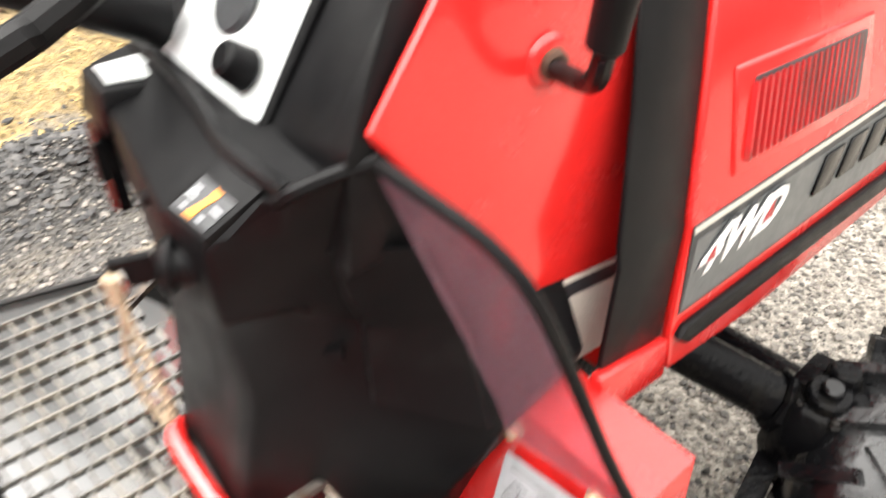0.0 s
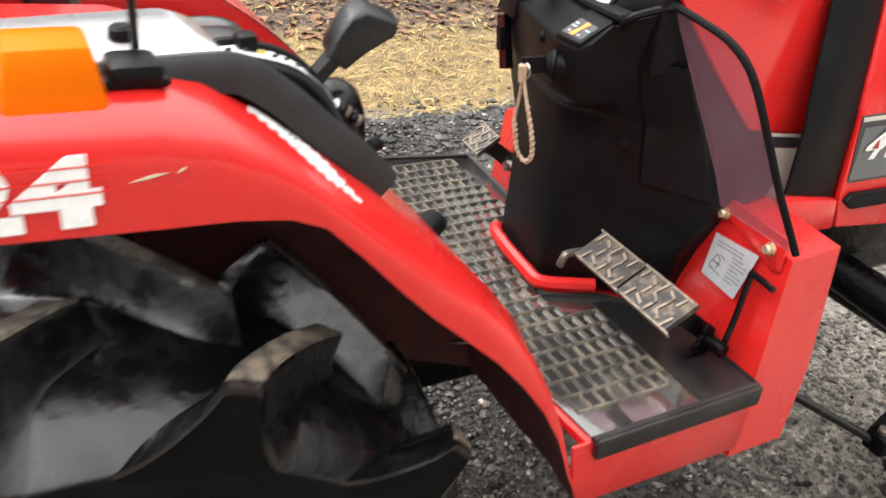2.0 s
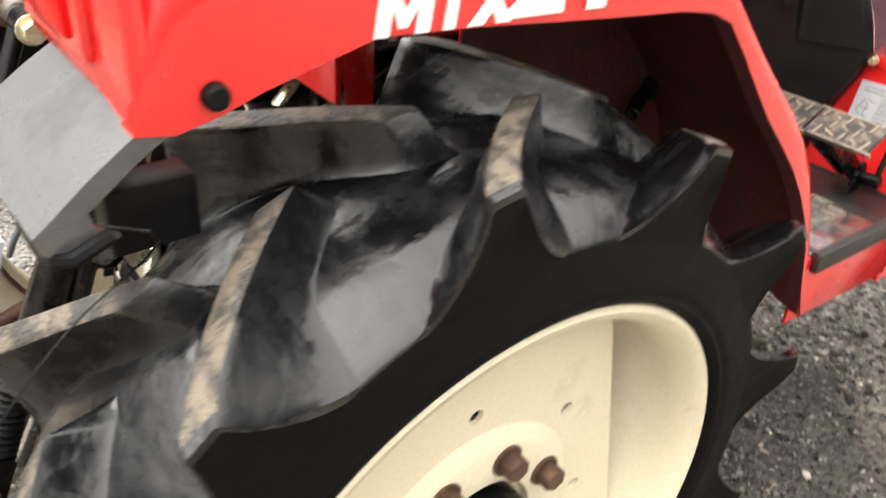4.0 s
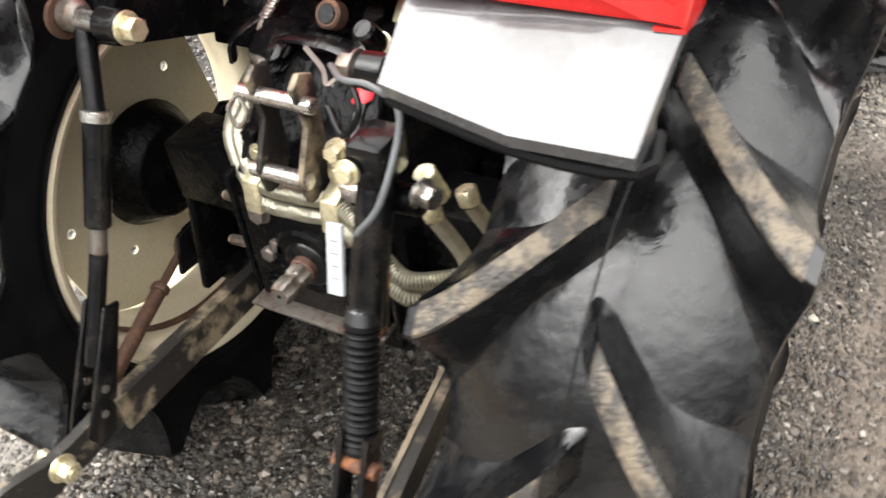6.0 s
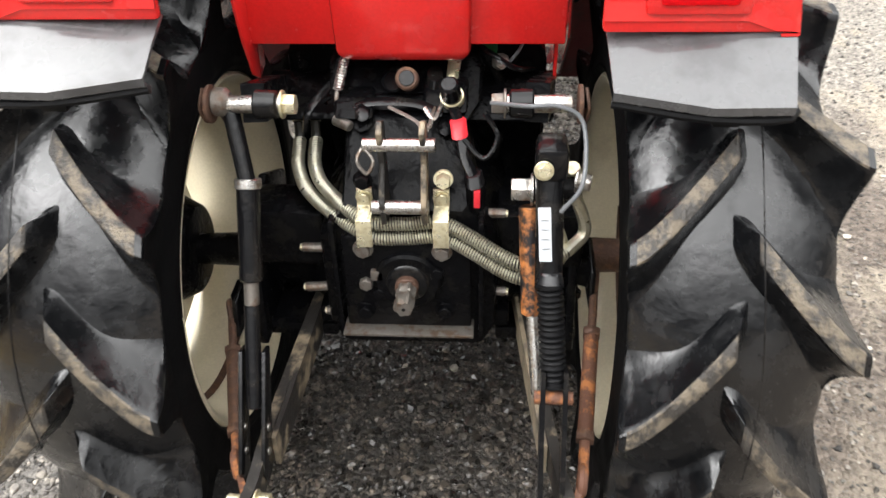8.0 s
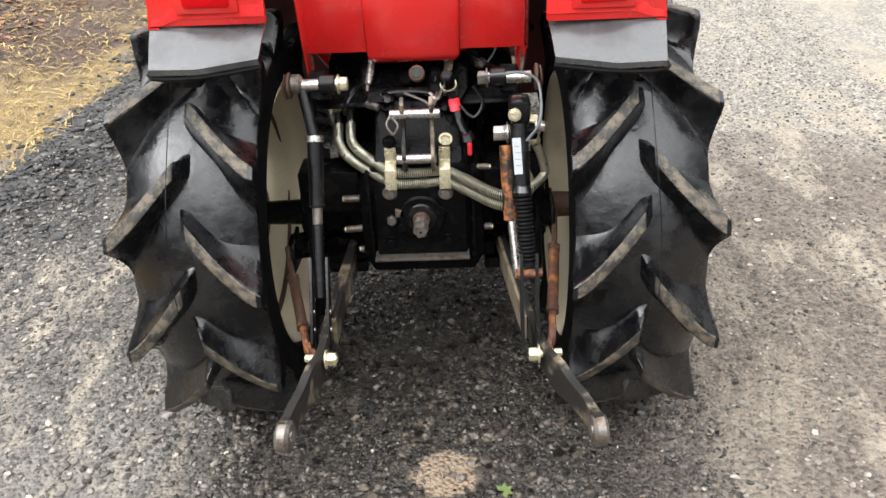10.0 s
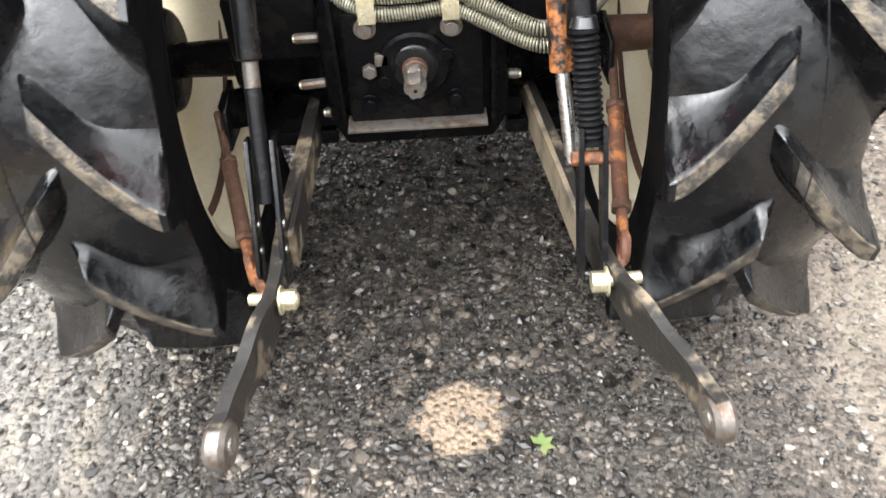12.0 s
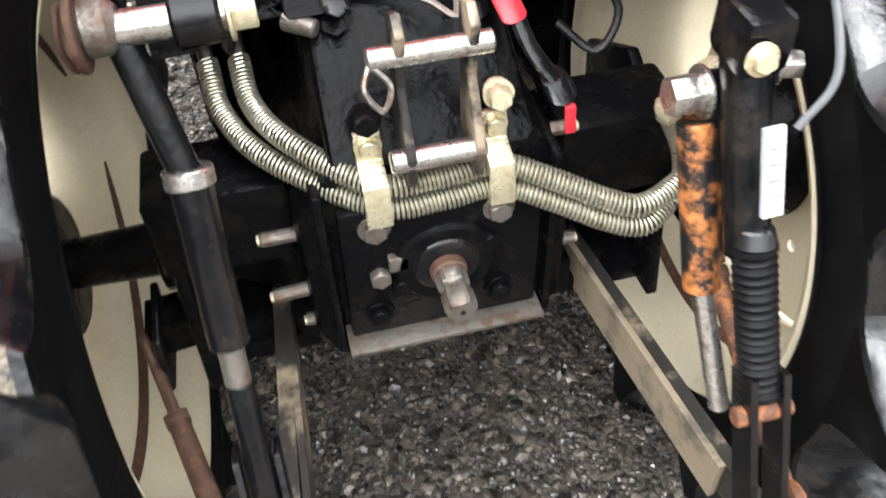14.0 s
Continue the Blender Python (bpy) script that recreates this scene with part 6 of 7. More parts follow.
# side ribs and studs
for s in (-1, 1):
    part("casting_rib", box(s * 0.125 - 0.005, s * 0.125 + 0.005, -0.185, 0.05, 0.43, 0.68, 0.003), CAST, housing)
    part("lower_boss", box(s * 0.14 - 0.035, s * 0.14 + 0.035, -0.14, -0.04, 0.42, 0.46, 0.008), CAST, housing)
for p, q in (((-0.12, -0.135, 0.592), (-0.19, -0.135, 0.592)), ((-0.12, -0.15, 0.52), (-0.19, -0.15, 0.515)), ((0.12, -0.145, 0.512), (0.168, -0.146, 0.51)), ((0.12, -0.12, 0.66), (0.165, -0.122, 0.66)), ((-0.1, -0.14, 0.455), (-0.16, -0.14, 0.452))):
    st = part("stud", rod(p, q, 0.0085, None, 10, 0.001), IRON, housing, "plated stud with lock nut")
    d = (Vector(q) - Vector(p)).normalized()
    part("lock_nut", hexbolt(Vector(p) + d * 0.004, d, 0.014, 0.012, False), CAST, st)
    part("stud_end", rod(Vector(q), Vector(q) + d * 0.004, 0.0065, None, 10, 0.0008), ZINC, st)

for s in (-1, 1):
    ax = part("axle_tube", rod((s * 0.13, AXLE_Y, AXLE_Z), (s * 0.44, AXLE_Y, AXLE_Z), 0.04, 0.03, 24, 0.004), CAST if s < 0 else BROWN, tractor, "axle tube, black with rust")
    part("trumpet", loft([[(s * x, r * math.cos(a), AXLE_Z + r * math.sin(a)) for a in (2 * math.pi * k / 20 for k in range(20))] for x, r in ((0.1, 0.13), (0.16, 0.12), (0.2, 0.085), (0.3, 0.07), (0.32, 0.07))], w=0.004), CAST, ax)
    part("axle_bracket", plate([(-0.16, 0.38), (0.1, 0.36), (0.12, 0.6), (0.0, 0.66), (-0.12, 0.6)], "x", s * 0.285 - 0.008, 0.016, 0.004), CAST, ax)
    part("axle_bracket", box(min(s * 0.15, s * 0.3), max(s * 0.15, s * 0.3), -0.13, -0.03, 0.55, 0.66, 0.008), CAST, ax)
    part("bracket_web", box(min(s * 0.15, s * 0.3), max(s * 0.15, s * 0.3), -0.12, 0.08, 0.37, 0.4, 0.006), CAST, ax)
for dz in (0.0, 0.06):
    part("bolt", hexbolt((0.295, -0.1, 0.47 + dz), (0.4, -1, 0), 0.01, 0.01), CAST, ax)

# hydraulic lift cover over the housing
bend[0] = lean_back
lift = part("lift_cover", loft([[(x, y, z) for x, y in ((-0.12 * k, -0.16), (0.12 * k, -0.16), (0.13 * k, 0.25), (-0.13 * k, 0.25))] for z, k in ((0.83, 0.8), (0.87, 1.0), (0.93, 1.0), (0.96, 0.85))], w=0.014), CAST, tractor, "black hydraulic lift cover")
part("rocker_shaft", rod((-0.24, -0.03, 0.828), (0.24, -0.03, 0.828), 0.04, None, 24, 0.004), CAST, lift)
part("top_lug", rod((-0.015, -0.165, 0.915), (-0.015, -0.19, 0.915), 0.02, 0.018, 18, 0.003), CAST, lift)
part("lug_ring", rod((-0.015, -0.19, 0.915), (-0.015, -0.193, 0.915), 0.013, None, 14, 0), BLACK, lift)
part("valve_block", box(-0.105, -0.045, -0.2, -0.14, 0.86, 0.895, 0.006), CAST, lift)
part("valve_block", box(0.03, 0.1, -0.19, -0.12, 0.865, 0.91, 0.008), CAST, lift)
part("plug", rod((-0.06, -0.19, 0.875), (-0.06, -0.215, 0.875), 0.014, 0.012, 6, 0.002), BLACK, lift)
part("relief_arc", tube([(-0.085, -0.19, 0.875), (-0.04, -0.205, 0.89), (0.02, -0.205, 0.888), (0.06, -0.195, 0.87)], 0.006, 8), BLACK, lift)
part("fitting", rod((0.045, -0.17, 0.9), (0.05, -0.2, 0.93), 0.014, 0.012, 10, 0.002), BLACK, lift)
part("fitting", rod((0.075, -0.16, 0.91), (0.08, -0.19, 0.96), 0.01, 0.01, 8, 0.001), ZINC, lift)
part("green_cap", rod((0.125, -0.1, 0.93), (0.13, -0.12, 0.96), 0.018, 0.014, 14, 0.003), GREEN, lift, "green plastic cap")
part("white_nut", rod((0.145, -0.14, 0.925), (0.15, -0.165, 0.935), 0.013, 0.012, 6, 0.002), IRON, lift)
for pts, r, m in ((((-0.1, -0.17, 0.86), (-0.1, -0.2, 0.9), (-0.085, -0.18, 0.95), (-0.07, -0.12, 0.98)), 0.0035, IRON),
                  (((0.05, -0.2, 0.88), (0.04, -0.23, 0.86), (0.02, -0.22, 0.87), (-0.02, -0.21, 0.885)), 0.0028, IRON),
                  (((0.16, -0.16, 0.93), (0.18, -0.2, 0.98), (0.17, -0.15, 1.03)), 0.0025, CABLE),
                  (((0.1, -0.12, 0.95), (0.13, -0.2, 0.96), (0.17, -0.18, 0.93), (0.2, -0.1, 0.9)), 0.004, BLACK),
                  (((-0.17, -0.1, 0.8), (-0.15, -0.16, 0.86), (-0.11, -0.14, 0.9)), 0.006, BLACK)):
    part("cable", tube(pts, r, 6), m, lift)
bend[0] = None
fill = part("filler_ring", rod((0.0, -0.03, 0.862), (0.0, -0.052, 0.875), 0.019, None, 24, 0.003), BROWN, lift, "rusty filler ring")
part("filler_hole", rod((0.0, -0.05, 0.8738), (0.0, -0.0535, 0.876), 0.013, None, 20, 0.001), BLACK, fill)
capped = part("capped_port", rod((0.078, -0.03, 0.803), (0.07, -0.078, 0.878), 0.0195, 0.016, 18, 0.004), BLACK, lift, "black rubber cap on a hydraulic port")
part("brass_ring", rod((0.0745, -0.052, 0.838), (0.0735, -0.058, 0.847), 0.0205, None, 18, 0.001), ZINC, capped, "brass coloured ring")
for k in range(9):
    p = Vector((0.062 - 0.003 * k, -0.075 - 0.005 * k, 0.85 - 0.0045 * k))
    side = Vector((0.0025, 0, 0.001)) if k % 2 else Vector((0, 0.0025, 0.001))
    part("chain_link", tube([p - side, p + Vector((0, 0, 0.003)), p + side, p - Vector((0, 0, 0.003)), p - side], 0.0008, 5, 2), STEEL, capped)
part("connector", rod((-0.12, -0.07, 0.81), (-0.092, -0.09, 0.806), 0.011, 0.009, 12, 0.002), IRON, lift, "grey cable connector")
bend[0] = lean_back
spr = part("return_spring", coil([(-0.098, -0.2, 0.905), (-0.085, -0.195, 0.96)], 0.007, 0.0016, 0.0042), STEEL, lift, "small coil spring")

bend[0] = None
# gearbox behind the hitch, filling the space between the wheels
gearbox = part("gearbox", loft([[(x * k, y, z) for x, y in ((-0.235, 0.09), (0.235, 0.09), (0.225, 0.42), (-0.225, 0.42))] for z, k in ((0.5, 0.8), (0.56, 1.0), (0.86, 1.0), (0.93, 0.8))], w=0.02), CAST, tractor, "black gearbox casing under the seat")
for s in (-1, 1):
    part("pipe", tube([(s * 0.13, 0.07, 0.6), (s * 0.15, 0.06, 0.7), (s * 0.16, 0.06, 0.8), (s * 0.12, 0.05, 0.88)], 0.008, 8), BLACK, gearbox)
    for z in (0.64, 0.74, 0.84):
        part("bolt", hexbolt((s * 0.2, 0.09, z), (0, -1, 0), 0.011, 0.01), CAST, gearbox)
# top link bracket with its two pins
for x in (-0.036, 0.03):
    pl = part("top_link_plate", plate([(-0.15, 0.68), (-0.205, 0.69), (-0.213, 0.73), (-0.18, 0.79), (-0.193, 0.848), (-0.175, 0.862), (-0.15, 0.85)], "x", x, 0.01, 0.003), LINK, housing, "worn black top link bracket plate")
part("top_link_pin", rod((-0.06, -0.178, 0.822), (0.055, -0.178, 0.822), 0.011, None, 16, 0.002), STEEL, housing, "bare steel pin")
part("top_link_pin", rod((-0.05, -0.2, 0.722), (0.042, -0.2, 0.722), 0.0115, None, 16, 0.002), STEEL, housing, "bare steel pin")
part("pin_ring", tube([(-0.058, -0.183, 0.822), (-0.066, -0.198, 0.805), (-0.052, -0.203, 0.785), (-0.042, -0.193, 0.802), (-0.056, -0.185, 0.82)], 0.003, 6), IRON, housing)

# hoses in wound steel guards
for k, (dz, dy) in enumerate(((0.0, 0.0), (-0.026, -0.004))):
    start = [(-0.175, 0.01, 0.765), (-0.174, -0.004, 0.735), (-0.168, -0.06, 0.712), (-0.135, -0.125, 0.704)] if k == 0 else [(-0.21, 0.025, 0.755), (-0.208, 0.013, 0.725), (-0.2, -0.05, 0.7), (-0.16, -0.12, 0.685)]
    pts = start + [(-0.066, -0.182 + dy, 0.684 + dz), (0.0, -0.186 + dy, 0.68 + dz),
           (0.06, -0.184 + dy, 0.682 + dz), (0.11, -0.205 + dy, 0.668 + dz), (0.16, -0.23 + dy, 0.65 + dz), (0.2, -0.24 + dy, 0.642 + dz)] + ([(0.262, -0.215, 0.65), (0.29, -0.19, 0.668), (0.287, -0.185, 0.7), (0.268, -0.2, 0.752)] if k == 0 else [(0.235, -0.225, 0.622), (0.256, -0.205, 0.636), (0.252, -0.2, 0.67), (0.225, -0.21, 0.724)])
    hose = part("hydraulic_hose", tube(pts, 0.0088, 8, 5), HOSE, tractor, "hydraulic hose in a wound steel guard")
    part("spring_guard", coil(pts[1:-3], 0.0108, 0.0017, 0.0047), SPRING, hose, "pale wound wire guard")
    part("pipe_bend", tube(pts[-4:], 0.0105, 10, 6), SPRING, hose, "bare pale pipe bend")
    part("union_nut", rod(Vector(pts[-1]), Vector(pts[-1]) + Vector((-0.006, 0, 0.02)), 0.014, None, 6, 0.002), ZINC, hose)
    part("hose_end", rod(pts[0], Vector(pts[0]) + Vector((0, 0.03, 0.03)), 0.012, 0.012, 8, 0.002), ZINC, hose)
for x in (-0.066, 0.06):
    cl = part("hose_clip", plate([(-0.16, 0.735), (-0.167, 0.735), (-0.17, 0.704), (-0.2, 0.694), (-0.206, 0.646), (-0.17, 0.636), (-0.165, 0.648), (-0.199, 0.655), (-0.195, 0.687), (-0.16, 0.698)], "x", x - 0.013, 0.026, 0.001), ZINC, housing, "yellow zinc hose clip")
    part("clip_bolt", hexbolt((x, -0.167, 0.72), (0, -1, 0), 0.011, 0.009), ZINC, cl)

# lift arms, rods and lower links
for s in (-1, 1):
    ey = -0.222 if s > 0 else -0.228
    arm = part("lift_arm", bar((s * 0.225, -0.02, 0.835), (s * 0.205, ey + 0.01, 0.912), 0.034, 0.056, (0, 0, 1), 0.012), CAST, tractor, "black lift arm with steel pin")
    part("arm_pin", rod((s * 0.255, ey, 0.915), (s * 0.16, ey, 0.915), 0.013, None, 16, 0.002), STEEL, arm, "bare steel pin")
    part("arm_collar", rod((s * 0.2, ey, 0.915), (s * 0.165, ey, 0.915), 0.022, 0.02, 18, 0.003), BLACK, arm)
    part("pin_nut", hexbolt((s * 0.16, ey, 0.915), (-s, 0, 0), 0.016, 0.02), ZINC if s < 0 else IRON, arm, "yellow zinc nut" if s < 0 else "")
    part("washer", rod((s * 0.262, ey, 0.915), (s * 0.268, ey, 0.915), 0.028, None, 20, 0.001), BROWN, arm)
    part("linch_pin", tube([(s * 0.272, ey, 0.94), (s * 0.276, ey - 0.015, 0.915), (s * 0.274, ey - 0.002, 0.888), (s * 0.274, ey + 0.015, 0.9)], 0.003, 6), BROWN, arm)
    # lower link: flat bar, cranked outward near its end
    # the two links stand at different widths
    end = 0.342 if s > 0 else 0.247
    line = [(0.185, 0.0, 0.41), (0.198, -0.2, 0.412), (0.21, -0.42, 0.413), (0.21, -0.519, 0.412), (0.218, -0.587, 0.412), (0.23, -0.656, 0.415), (0.242, -0.72, 0.418), (0.248, -0.775, 0.418)] if s < 0 else [(0.19, 0.0, 0.41), (0.215, -0.2, 0.412), (0.242, -0.42, 0.413), (0.259, -0.516, 0.412), (0.279, -0.586, 0.412), (0.303, -0.651, 0.415), (0.326, -0.709, 0.418), (0.342, -0.775, 0.418)]
    pts = spline(line, 5)
    out = bmesh.new()
    rings = []
    for i, p in enumerate(pts):
        d = (pts[min(i + 1, len(pts) - 1)] - pts[max(i - 1, 0)]).normalized()
        q = Vector((d.y, -d.x, 0)) * 0.0085
        t = i / (len(pts) - 1)
        h = 0.026 + (0.008 * max(0, (t - 0.93) / 0.07)) + 0.012 * math.exp(-((t - 0.62) / 0.09) ** 2)
        rings.append([out.verts.new(Vector((s * c.x, c.y, c.z))) for c in (p - q - Vector((0, 0, h)), p + q - Vector((0, 0, h)), p + q + Vector((0, 0, h)), p - q + Vector((0, 0, h)))])
    for a, b in zip(rings, rings[1:]):
        for k in range(4):
            out.faces.new((a[k], a[(k + 1) % 4], b[(k + 1) % 4], b[k]))
    out.faces.new(rings[0])
    out.faces.new(rings[-1])
    bev(out, 0.003, 2, 40)
    link = part("lower_link", out, LINK, tractor, "worn steel lower link arm, rusty at its bends")
    part("link_end", rod((s * (end - 0.013), -0.775, 0.418), (s * (end + 0.014), -0.772, 0.418), 0.032, None, 20, 0.006), IRON, link, "bare steel ball end")
    part("ball_eye", rod((s * (end - 0.015), -0.775, 0.418), (s * (end + 0.016), -0.772, 0.418), 0.012, None, 16, 0.001), STEEL, link)
    nut = part("link_bolt", rod((s * (0.175 if s < 0 else 0.23), -0.545, 0.42), (s * (0.245 if s < 0 else 0.3), -0.54, 0.42), 0.009, None, 12), ZINC, link)
    part("nut", hexbolt((s * (0.2 if s < 0 else 0.252), -0.545, 0.42), (-s, 0, 0), 0.016, 0.022), ZINC, link, "yellow zinc nut")
    part("link_plate", bar((s * 0.178, 0.02, 0.408), (s * (0.195 if s < 0 else 0.23), -0.44, 0.412), 0.008, 0.062, (0, 0, 1), 0.002), TAN if s > 0 else LINK, link, "worn inner link plate")
    # check chain: turnbuckle between the axle and the lower link
    a, b = (Vector((0.325, -0.13, 0.52)), Vector((0.284, -0.491, 0.43))) if s > 0 else (Vector((-0.352, -0.12, 0.425)), Vector((-0.261, -0.447, 0.385)))
    chk = part("check_link", rod(a.lerp(b, 0.3), a.lerp(b, 0.8), 0.0125, None, 12), BROWN if s < 0 else RUST, tractor, "rusty stabiliser turnbuckle")
    for t0, t1, r in ((0.02, 0.34, 0.0075), (0.76, 0.97, 0.0085)):
        part("threaded_rod", rod(a.lerp(b, t0), a.lerp(b, t1), r, None, 10), BROWN if t0 < 0.1 else RUST, chk)
    part("lock_nut", rod(a.lerp(b, 0.27), a.lerp(b, 0.31), 0.016, None, 6, 0.001), BROWN, chk)
    part("lock_nut", rod(a.lerp(b, 0.79), a.lerp(b, 0.83), 0.016, None, 6, 0.001), BROWN, chk)
    d = (b - a).normalized()
    e = d.cross(Vector((1, 0, 0))).normalized()
    part("eye", tube([b + d * 0.0 + (d * math.cos(q) + e * math.sin(q)) * 0.018 for q in (2 * math.pi * k / 12 for k in range(13))], 0.008, 8, 2), RUST, chk, "rusty eye")
    part("shackle", tube([a + (d * math.cos(q) + e * math.sin(q)) * 0.02 for q in (2 * math.pi * k / 12 for k in range(13))], 0.0065, 8, 2), BROWN, chk)
    part("pull_plate", bar(b + Vector((0, 0, 0.0)), (s * (0.272 if s > 0 else 0.222), -0.53, 0.4), 0.01, 0.03, (0, 0, 1), 0.003), RUST, chk)
    part("chain_bracket", plate([(a.y - 0.04, a.z - 0.03), (a.y + 0.05, a.z - 0.04), (a.y + 0.07, a.z + 0.05), (a.y - 0.02, a.z + 0.04)], "x", a.x - s * 0.012, 0.01, 0.003), BLACK, chk)
    part("chain_bracket", bar((s * 0.28, a.y + 0.03, a.z + 0.02), (a.x - s * 0.006, a.y + 0.03, a.z + 0.01), 0.05, 0.05, (0, 0, 1), 0.006), CAST, chk)


# left lift rod: threaded adjuster and clevis
rodl = part("lift_rod", rod((-0.238, -0.226, 0.905), (-0.216, -0.276, 0.805), 0.013, 0.013, 14), BLACK, tractor, "black adjustable lift rod")
part("ball", rod((-0.266, -0.225, 0.917), (-0.236, -0.225, 0.917), 0.021, 0.021, 20, 0.007), IRON, rodl, "worn steel ball joint")
part("sleeve", rod((-0.216, -0.274, 0.81), (-0.218, -0.335, 0.675), 0.0175, None, 16, 0.002), BLACK, rodl)
part("sleeve_ring", rod((-0.216, -0.271, 0.816), (-0.216, -0.277, 0.803), 0.02, None, 16, 0.001), STEEL, rodl)
part("thread", rod((-0.218, -0.335, 0.675), (-0.219, -0.35, 0.64), 0.0115, None, 12), IRON, rodl)
part("lower_rod", rod((-0.219, -0.35, 0.64), (-0.218, -0.43, 0.5), 0.0125, None, 12), BLACK, rodl)
for dx in (-0.021, 0.015):
    part("clevis_cheek", plate([(-0.365, 0.572), (-0.39, 0.58), (-0.495, 0.42), (-0.485, 0.392), (-0.455, 0.395)], "x", -0.22 + dx, 0.007, 0.002), BLACK, rodl, "black clevis plate with holes")
    for t in (0.15, 0.4):
        y, z = -0.47 + 0.07 * t, 0.415 + 0.14 * t
        part("clevis_hole", rod((-0.222 + dx, y, z), (-0.211 + dx, y, z), 0.006, None, 12, 0), STEEL, rodl)

# right lift cylinder with rubber bellows
cyl = part("lift_cylinder", rod((0.222, -0.3, 0.86), (0.225, -0.375, 0.7), 0.02, 0.02, 20, 0.003), BLACK, tractor, "black hydraulic lift cylinder with rubber bellows")
part("end_cap", box(0.202, 0.246, -0.33, -0.272, 0.848, 0.9, 0.01), BLACK, cyl)
part("cap_bolt", hexbolt((0.212, -0.337, 0.874), (0, -1, 0.2), 0.0105, 0.009), ZINC, cyl, "yellow zinc bolt")
part("rating_plate", bar((0.213, -0.372, 0.838), (0.217, -0.396, 0.768), 0.017, 0.005, (0, -1, -0.2), 0.001), LABEL, cyl, "silver rating plate")
for k in range(4):
    c = Vector((0.2135, -0.376, 0.828)).lerp(Vector((0.217, -0.393, 0.778)), 0.1 + 0.25 * k)
    part("print_line", bar(c, c + Vector((0.00004, -0.0004, -0.0012)), 0.01, 0.0052, (0, -1, -0.2), 0), GREY_DECAL, cyl, smooth=0)
top, bot = Vector((0.226, -0.378, 0.715)), Vector((0.236, -0.438, 0.575))
part("bellows", tube([top.lerp(bot, k / 120) for k in range(121)], 0.02, 18, smooth_line=False, radii=lambda t: 0.0145 + 0.005 * abs(math.sin(t * 18 * math.pi)) if 0.04 < t < 0.96 else 0.02), PLASTIC, cyl, "ribbed black rubber bellows")
part("bellows_neck", rod(top + Vector((0, 0.006, 0.016)), top, 0.016, 0.02, 16, 0.002), VINYL, cyl)
part("side_pipe", rod((0.198, -0.295, 0.79), (0.205, -0.356, 0.64), 0.017, None, 18), STREAKED, cyl, "black side cylinder streaked with orange rust")
part("side_pipe", rod((0.214, -0.29, 0.8), (0.22, -0.345, 0.66), 0.009, None, 10), STREAKED, cyl)
part("valve_body", rod((0.2, -0.29, 0.815), (0.262, -0.285, 0.815), 0.017, None, 14, 0.003), CAST, cyl)
part("valve_nut", hexbolt((0.2, -0.29, 0.815), (-1, 0, 0), 0.018, 0.03), STEEL, cyl)
part("valve_nut", hexbolt((0.262, -0.29, 0.83), (1, -0.3, 0), 0.013, 0.02), STEEL, cyl)
part("elbow", rod((0.255, -0.27, 0.84), (0.262, -0.255, 0.8), 0.013, None, 10), ZINC, cyl)
for dx in (-0.016, 0.016):
    part("fork_cheek", bar((0.236 + dx, -0.43, 0.6), (0.236 + dx, -0.52, 0.41), 0.007, 0.034, (0, -1, 0), 0.003), BLACK, cyl)
part("fork_pin", rod((0.208, -0.45, 0.562), (0.264, -0.45, 0.562), 0.01, 0.01, 14), RUST, cyl, "rusty fork pin")
part("piston_rod", rod((0.205, -0.356, 0.64), (0.216, -0.42, 0.53), 0.01, None, 14), STEEL, cyl, "bare chromed piston rod")
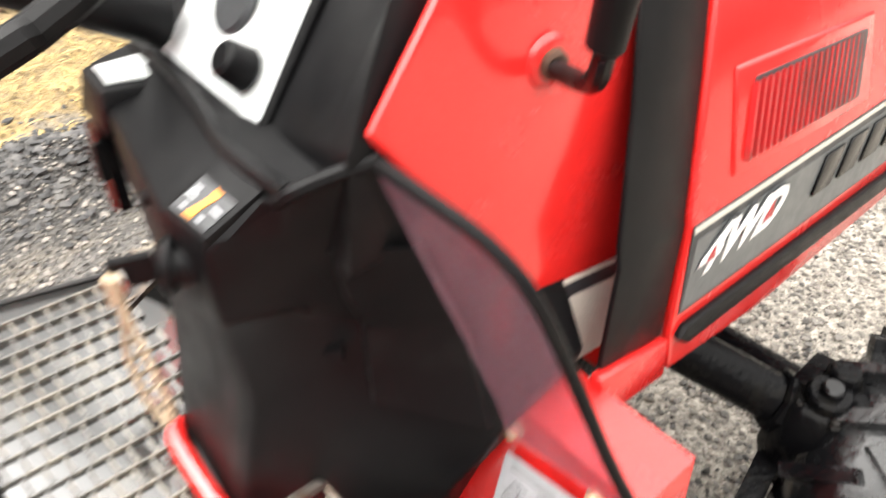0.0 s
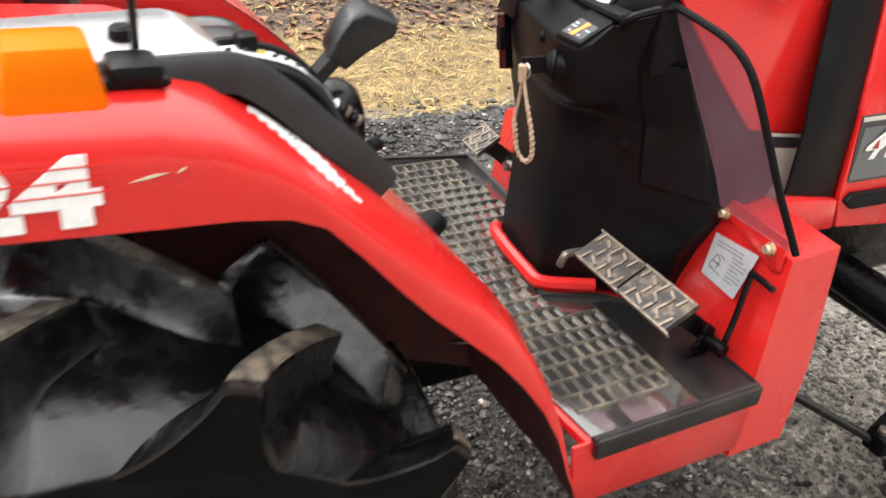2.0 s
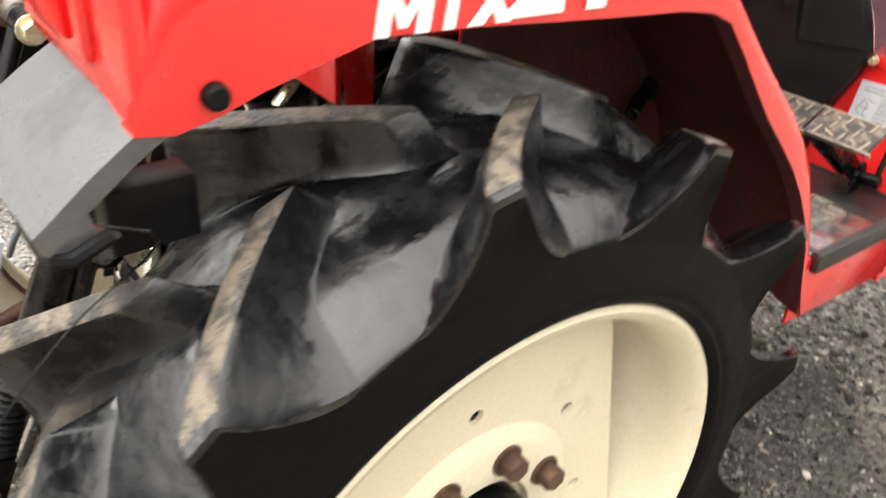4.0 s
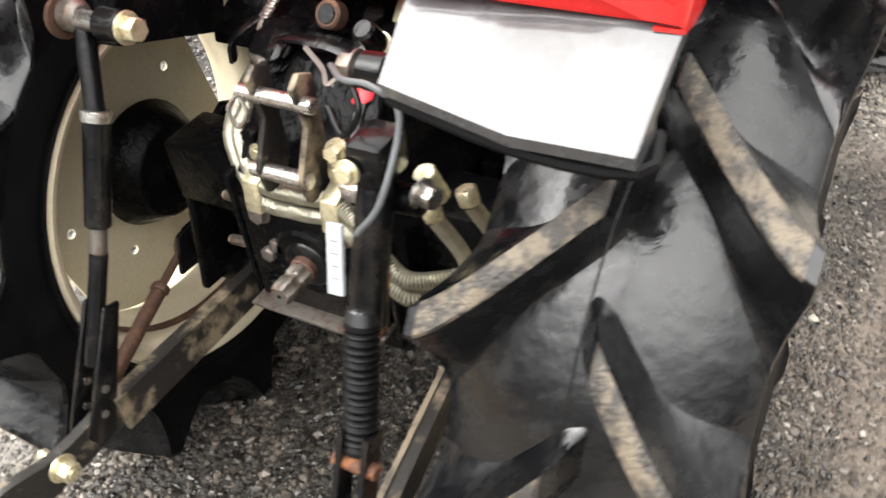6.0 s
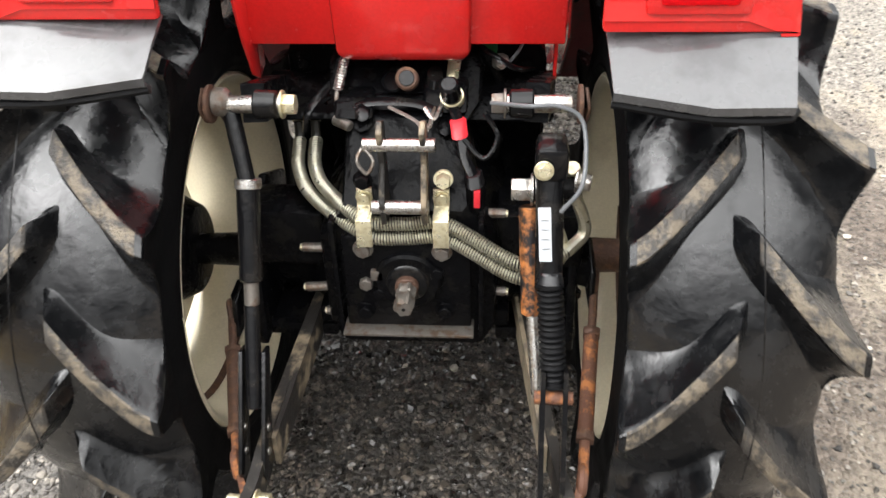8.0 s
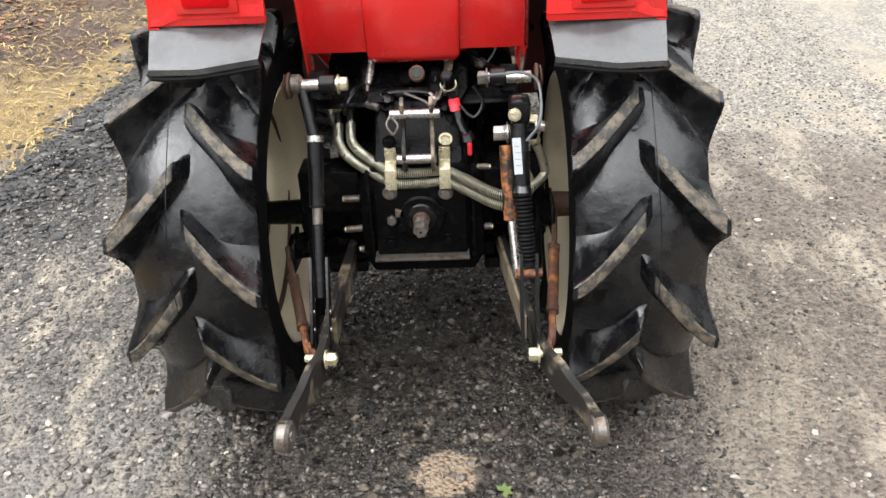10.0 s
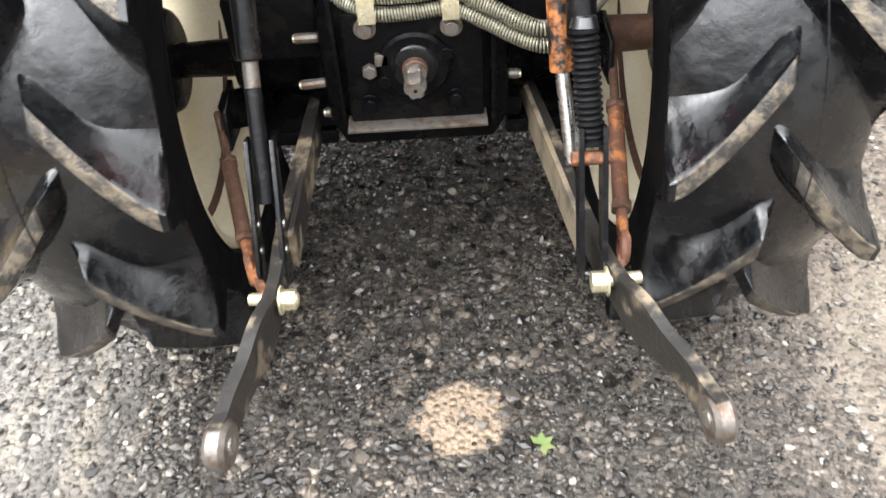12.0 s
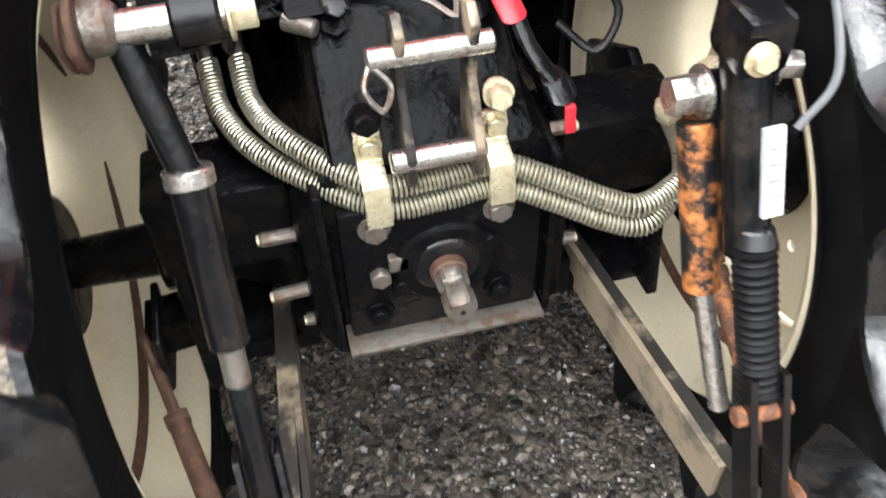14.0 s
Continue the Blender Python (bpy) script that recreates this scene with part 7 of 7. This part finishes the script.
part("sensor_cable", tube([(0.235, -0.37, 0.83), (0.262, -0.36, 0.87), (0.262, -0.31, 0.93), (0.23, -0.3, 0.95), (0.19, -0.29, 0.945), (0.14, -0.24, 0.925)], 0.0032, 8), CABLE, cyl, "grey cable")
part("sensor_cable", tube([(0.1, -0.21, 0.85), (0.13, -0.23, 0.83), (0.15, -0.22, 0.86), (0.13, -0.2, 0.89)], 0.004, 8), BLACK, cyl)
# hand valve lever with red tape
bend[0] = lean_back
hv = part("valve_lever", tube([(0.075, -0.2, 0.89), (0.09, -0.225, 0.86), (0.098, -0.225, 0.82), (0.115, -0.21, 0.78)], 0.008, 8), BLACK, tractor, "black hand valve with red tape")
part("red_tape", rod((0.086, -0.22, 0.872), (0.091, -0.226, 0.846), 0.0125, None, 14, 0.002), TAPE, hv, "red tape wrap")
part("knob", rod((0.112, -0.212, 0.79), (0.117, -0.208, 0.768), 0.013, 0.015, 14, 0.003), BLACK, hv)
part("red_tag", box(0.114, 0.124, -0.22, -0.215, 0.735, 0.765, 0.001), TAPE, hv, "red cloth tag")
ch = part("chain", tube([(0.06, -0.205, 0.885), (0.05, -0.215, 0.87), (0.035, -0.212, 0.885)], 0.003, 6), STEEL, hv)

bend[0] = None
# red sheet metal behind the seat
tank = part("rear_panel", loft([ring(0.89, (-0.1, -0.02), (0.09, -0.02), (0.095, 0.08), (-0.105, 0.08)), ring(0.905, (-0.115, -0.04), (0.103, -0.04), (0.108, 0.08), (-0.12, 0.08)),
                               ring(1.2, (-0.12, -0.062), (0.108, -0.062), (0.112, 0.08), (-0.124, 0.08))], w=0.01), RED, tractor, "red sheet-metal cover behind the seat")
part("side_sheet", box(-0.262, 0.256, -0.018, -0.008, 0.918, 1.2, 0.004), RED, tank)
part("inner_apron", plate([(-0.1, 1.15), (0.04, 1.15), (0.04, 0.86), (0.0, 0.85), (-0.03, 0.87), (-0.06, 0.95)], "x", -0.262, 0.006, 0.002), RED, tank, "red apron beside the lift arm")
part("inner_apron", plate([(-0.02, 1.15), (0.04, 1.15), (0.04, 0.845), (0.01, 0.845)], "x", 0.24, 0.006, 0.002), RED, tank)
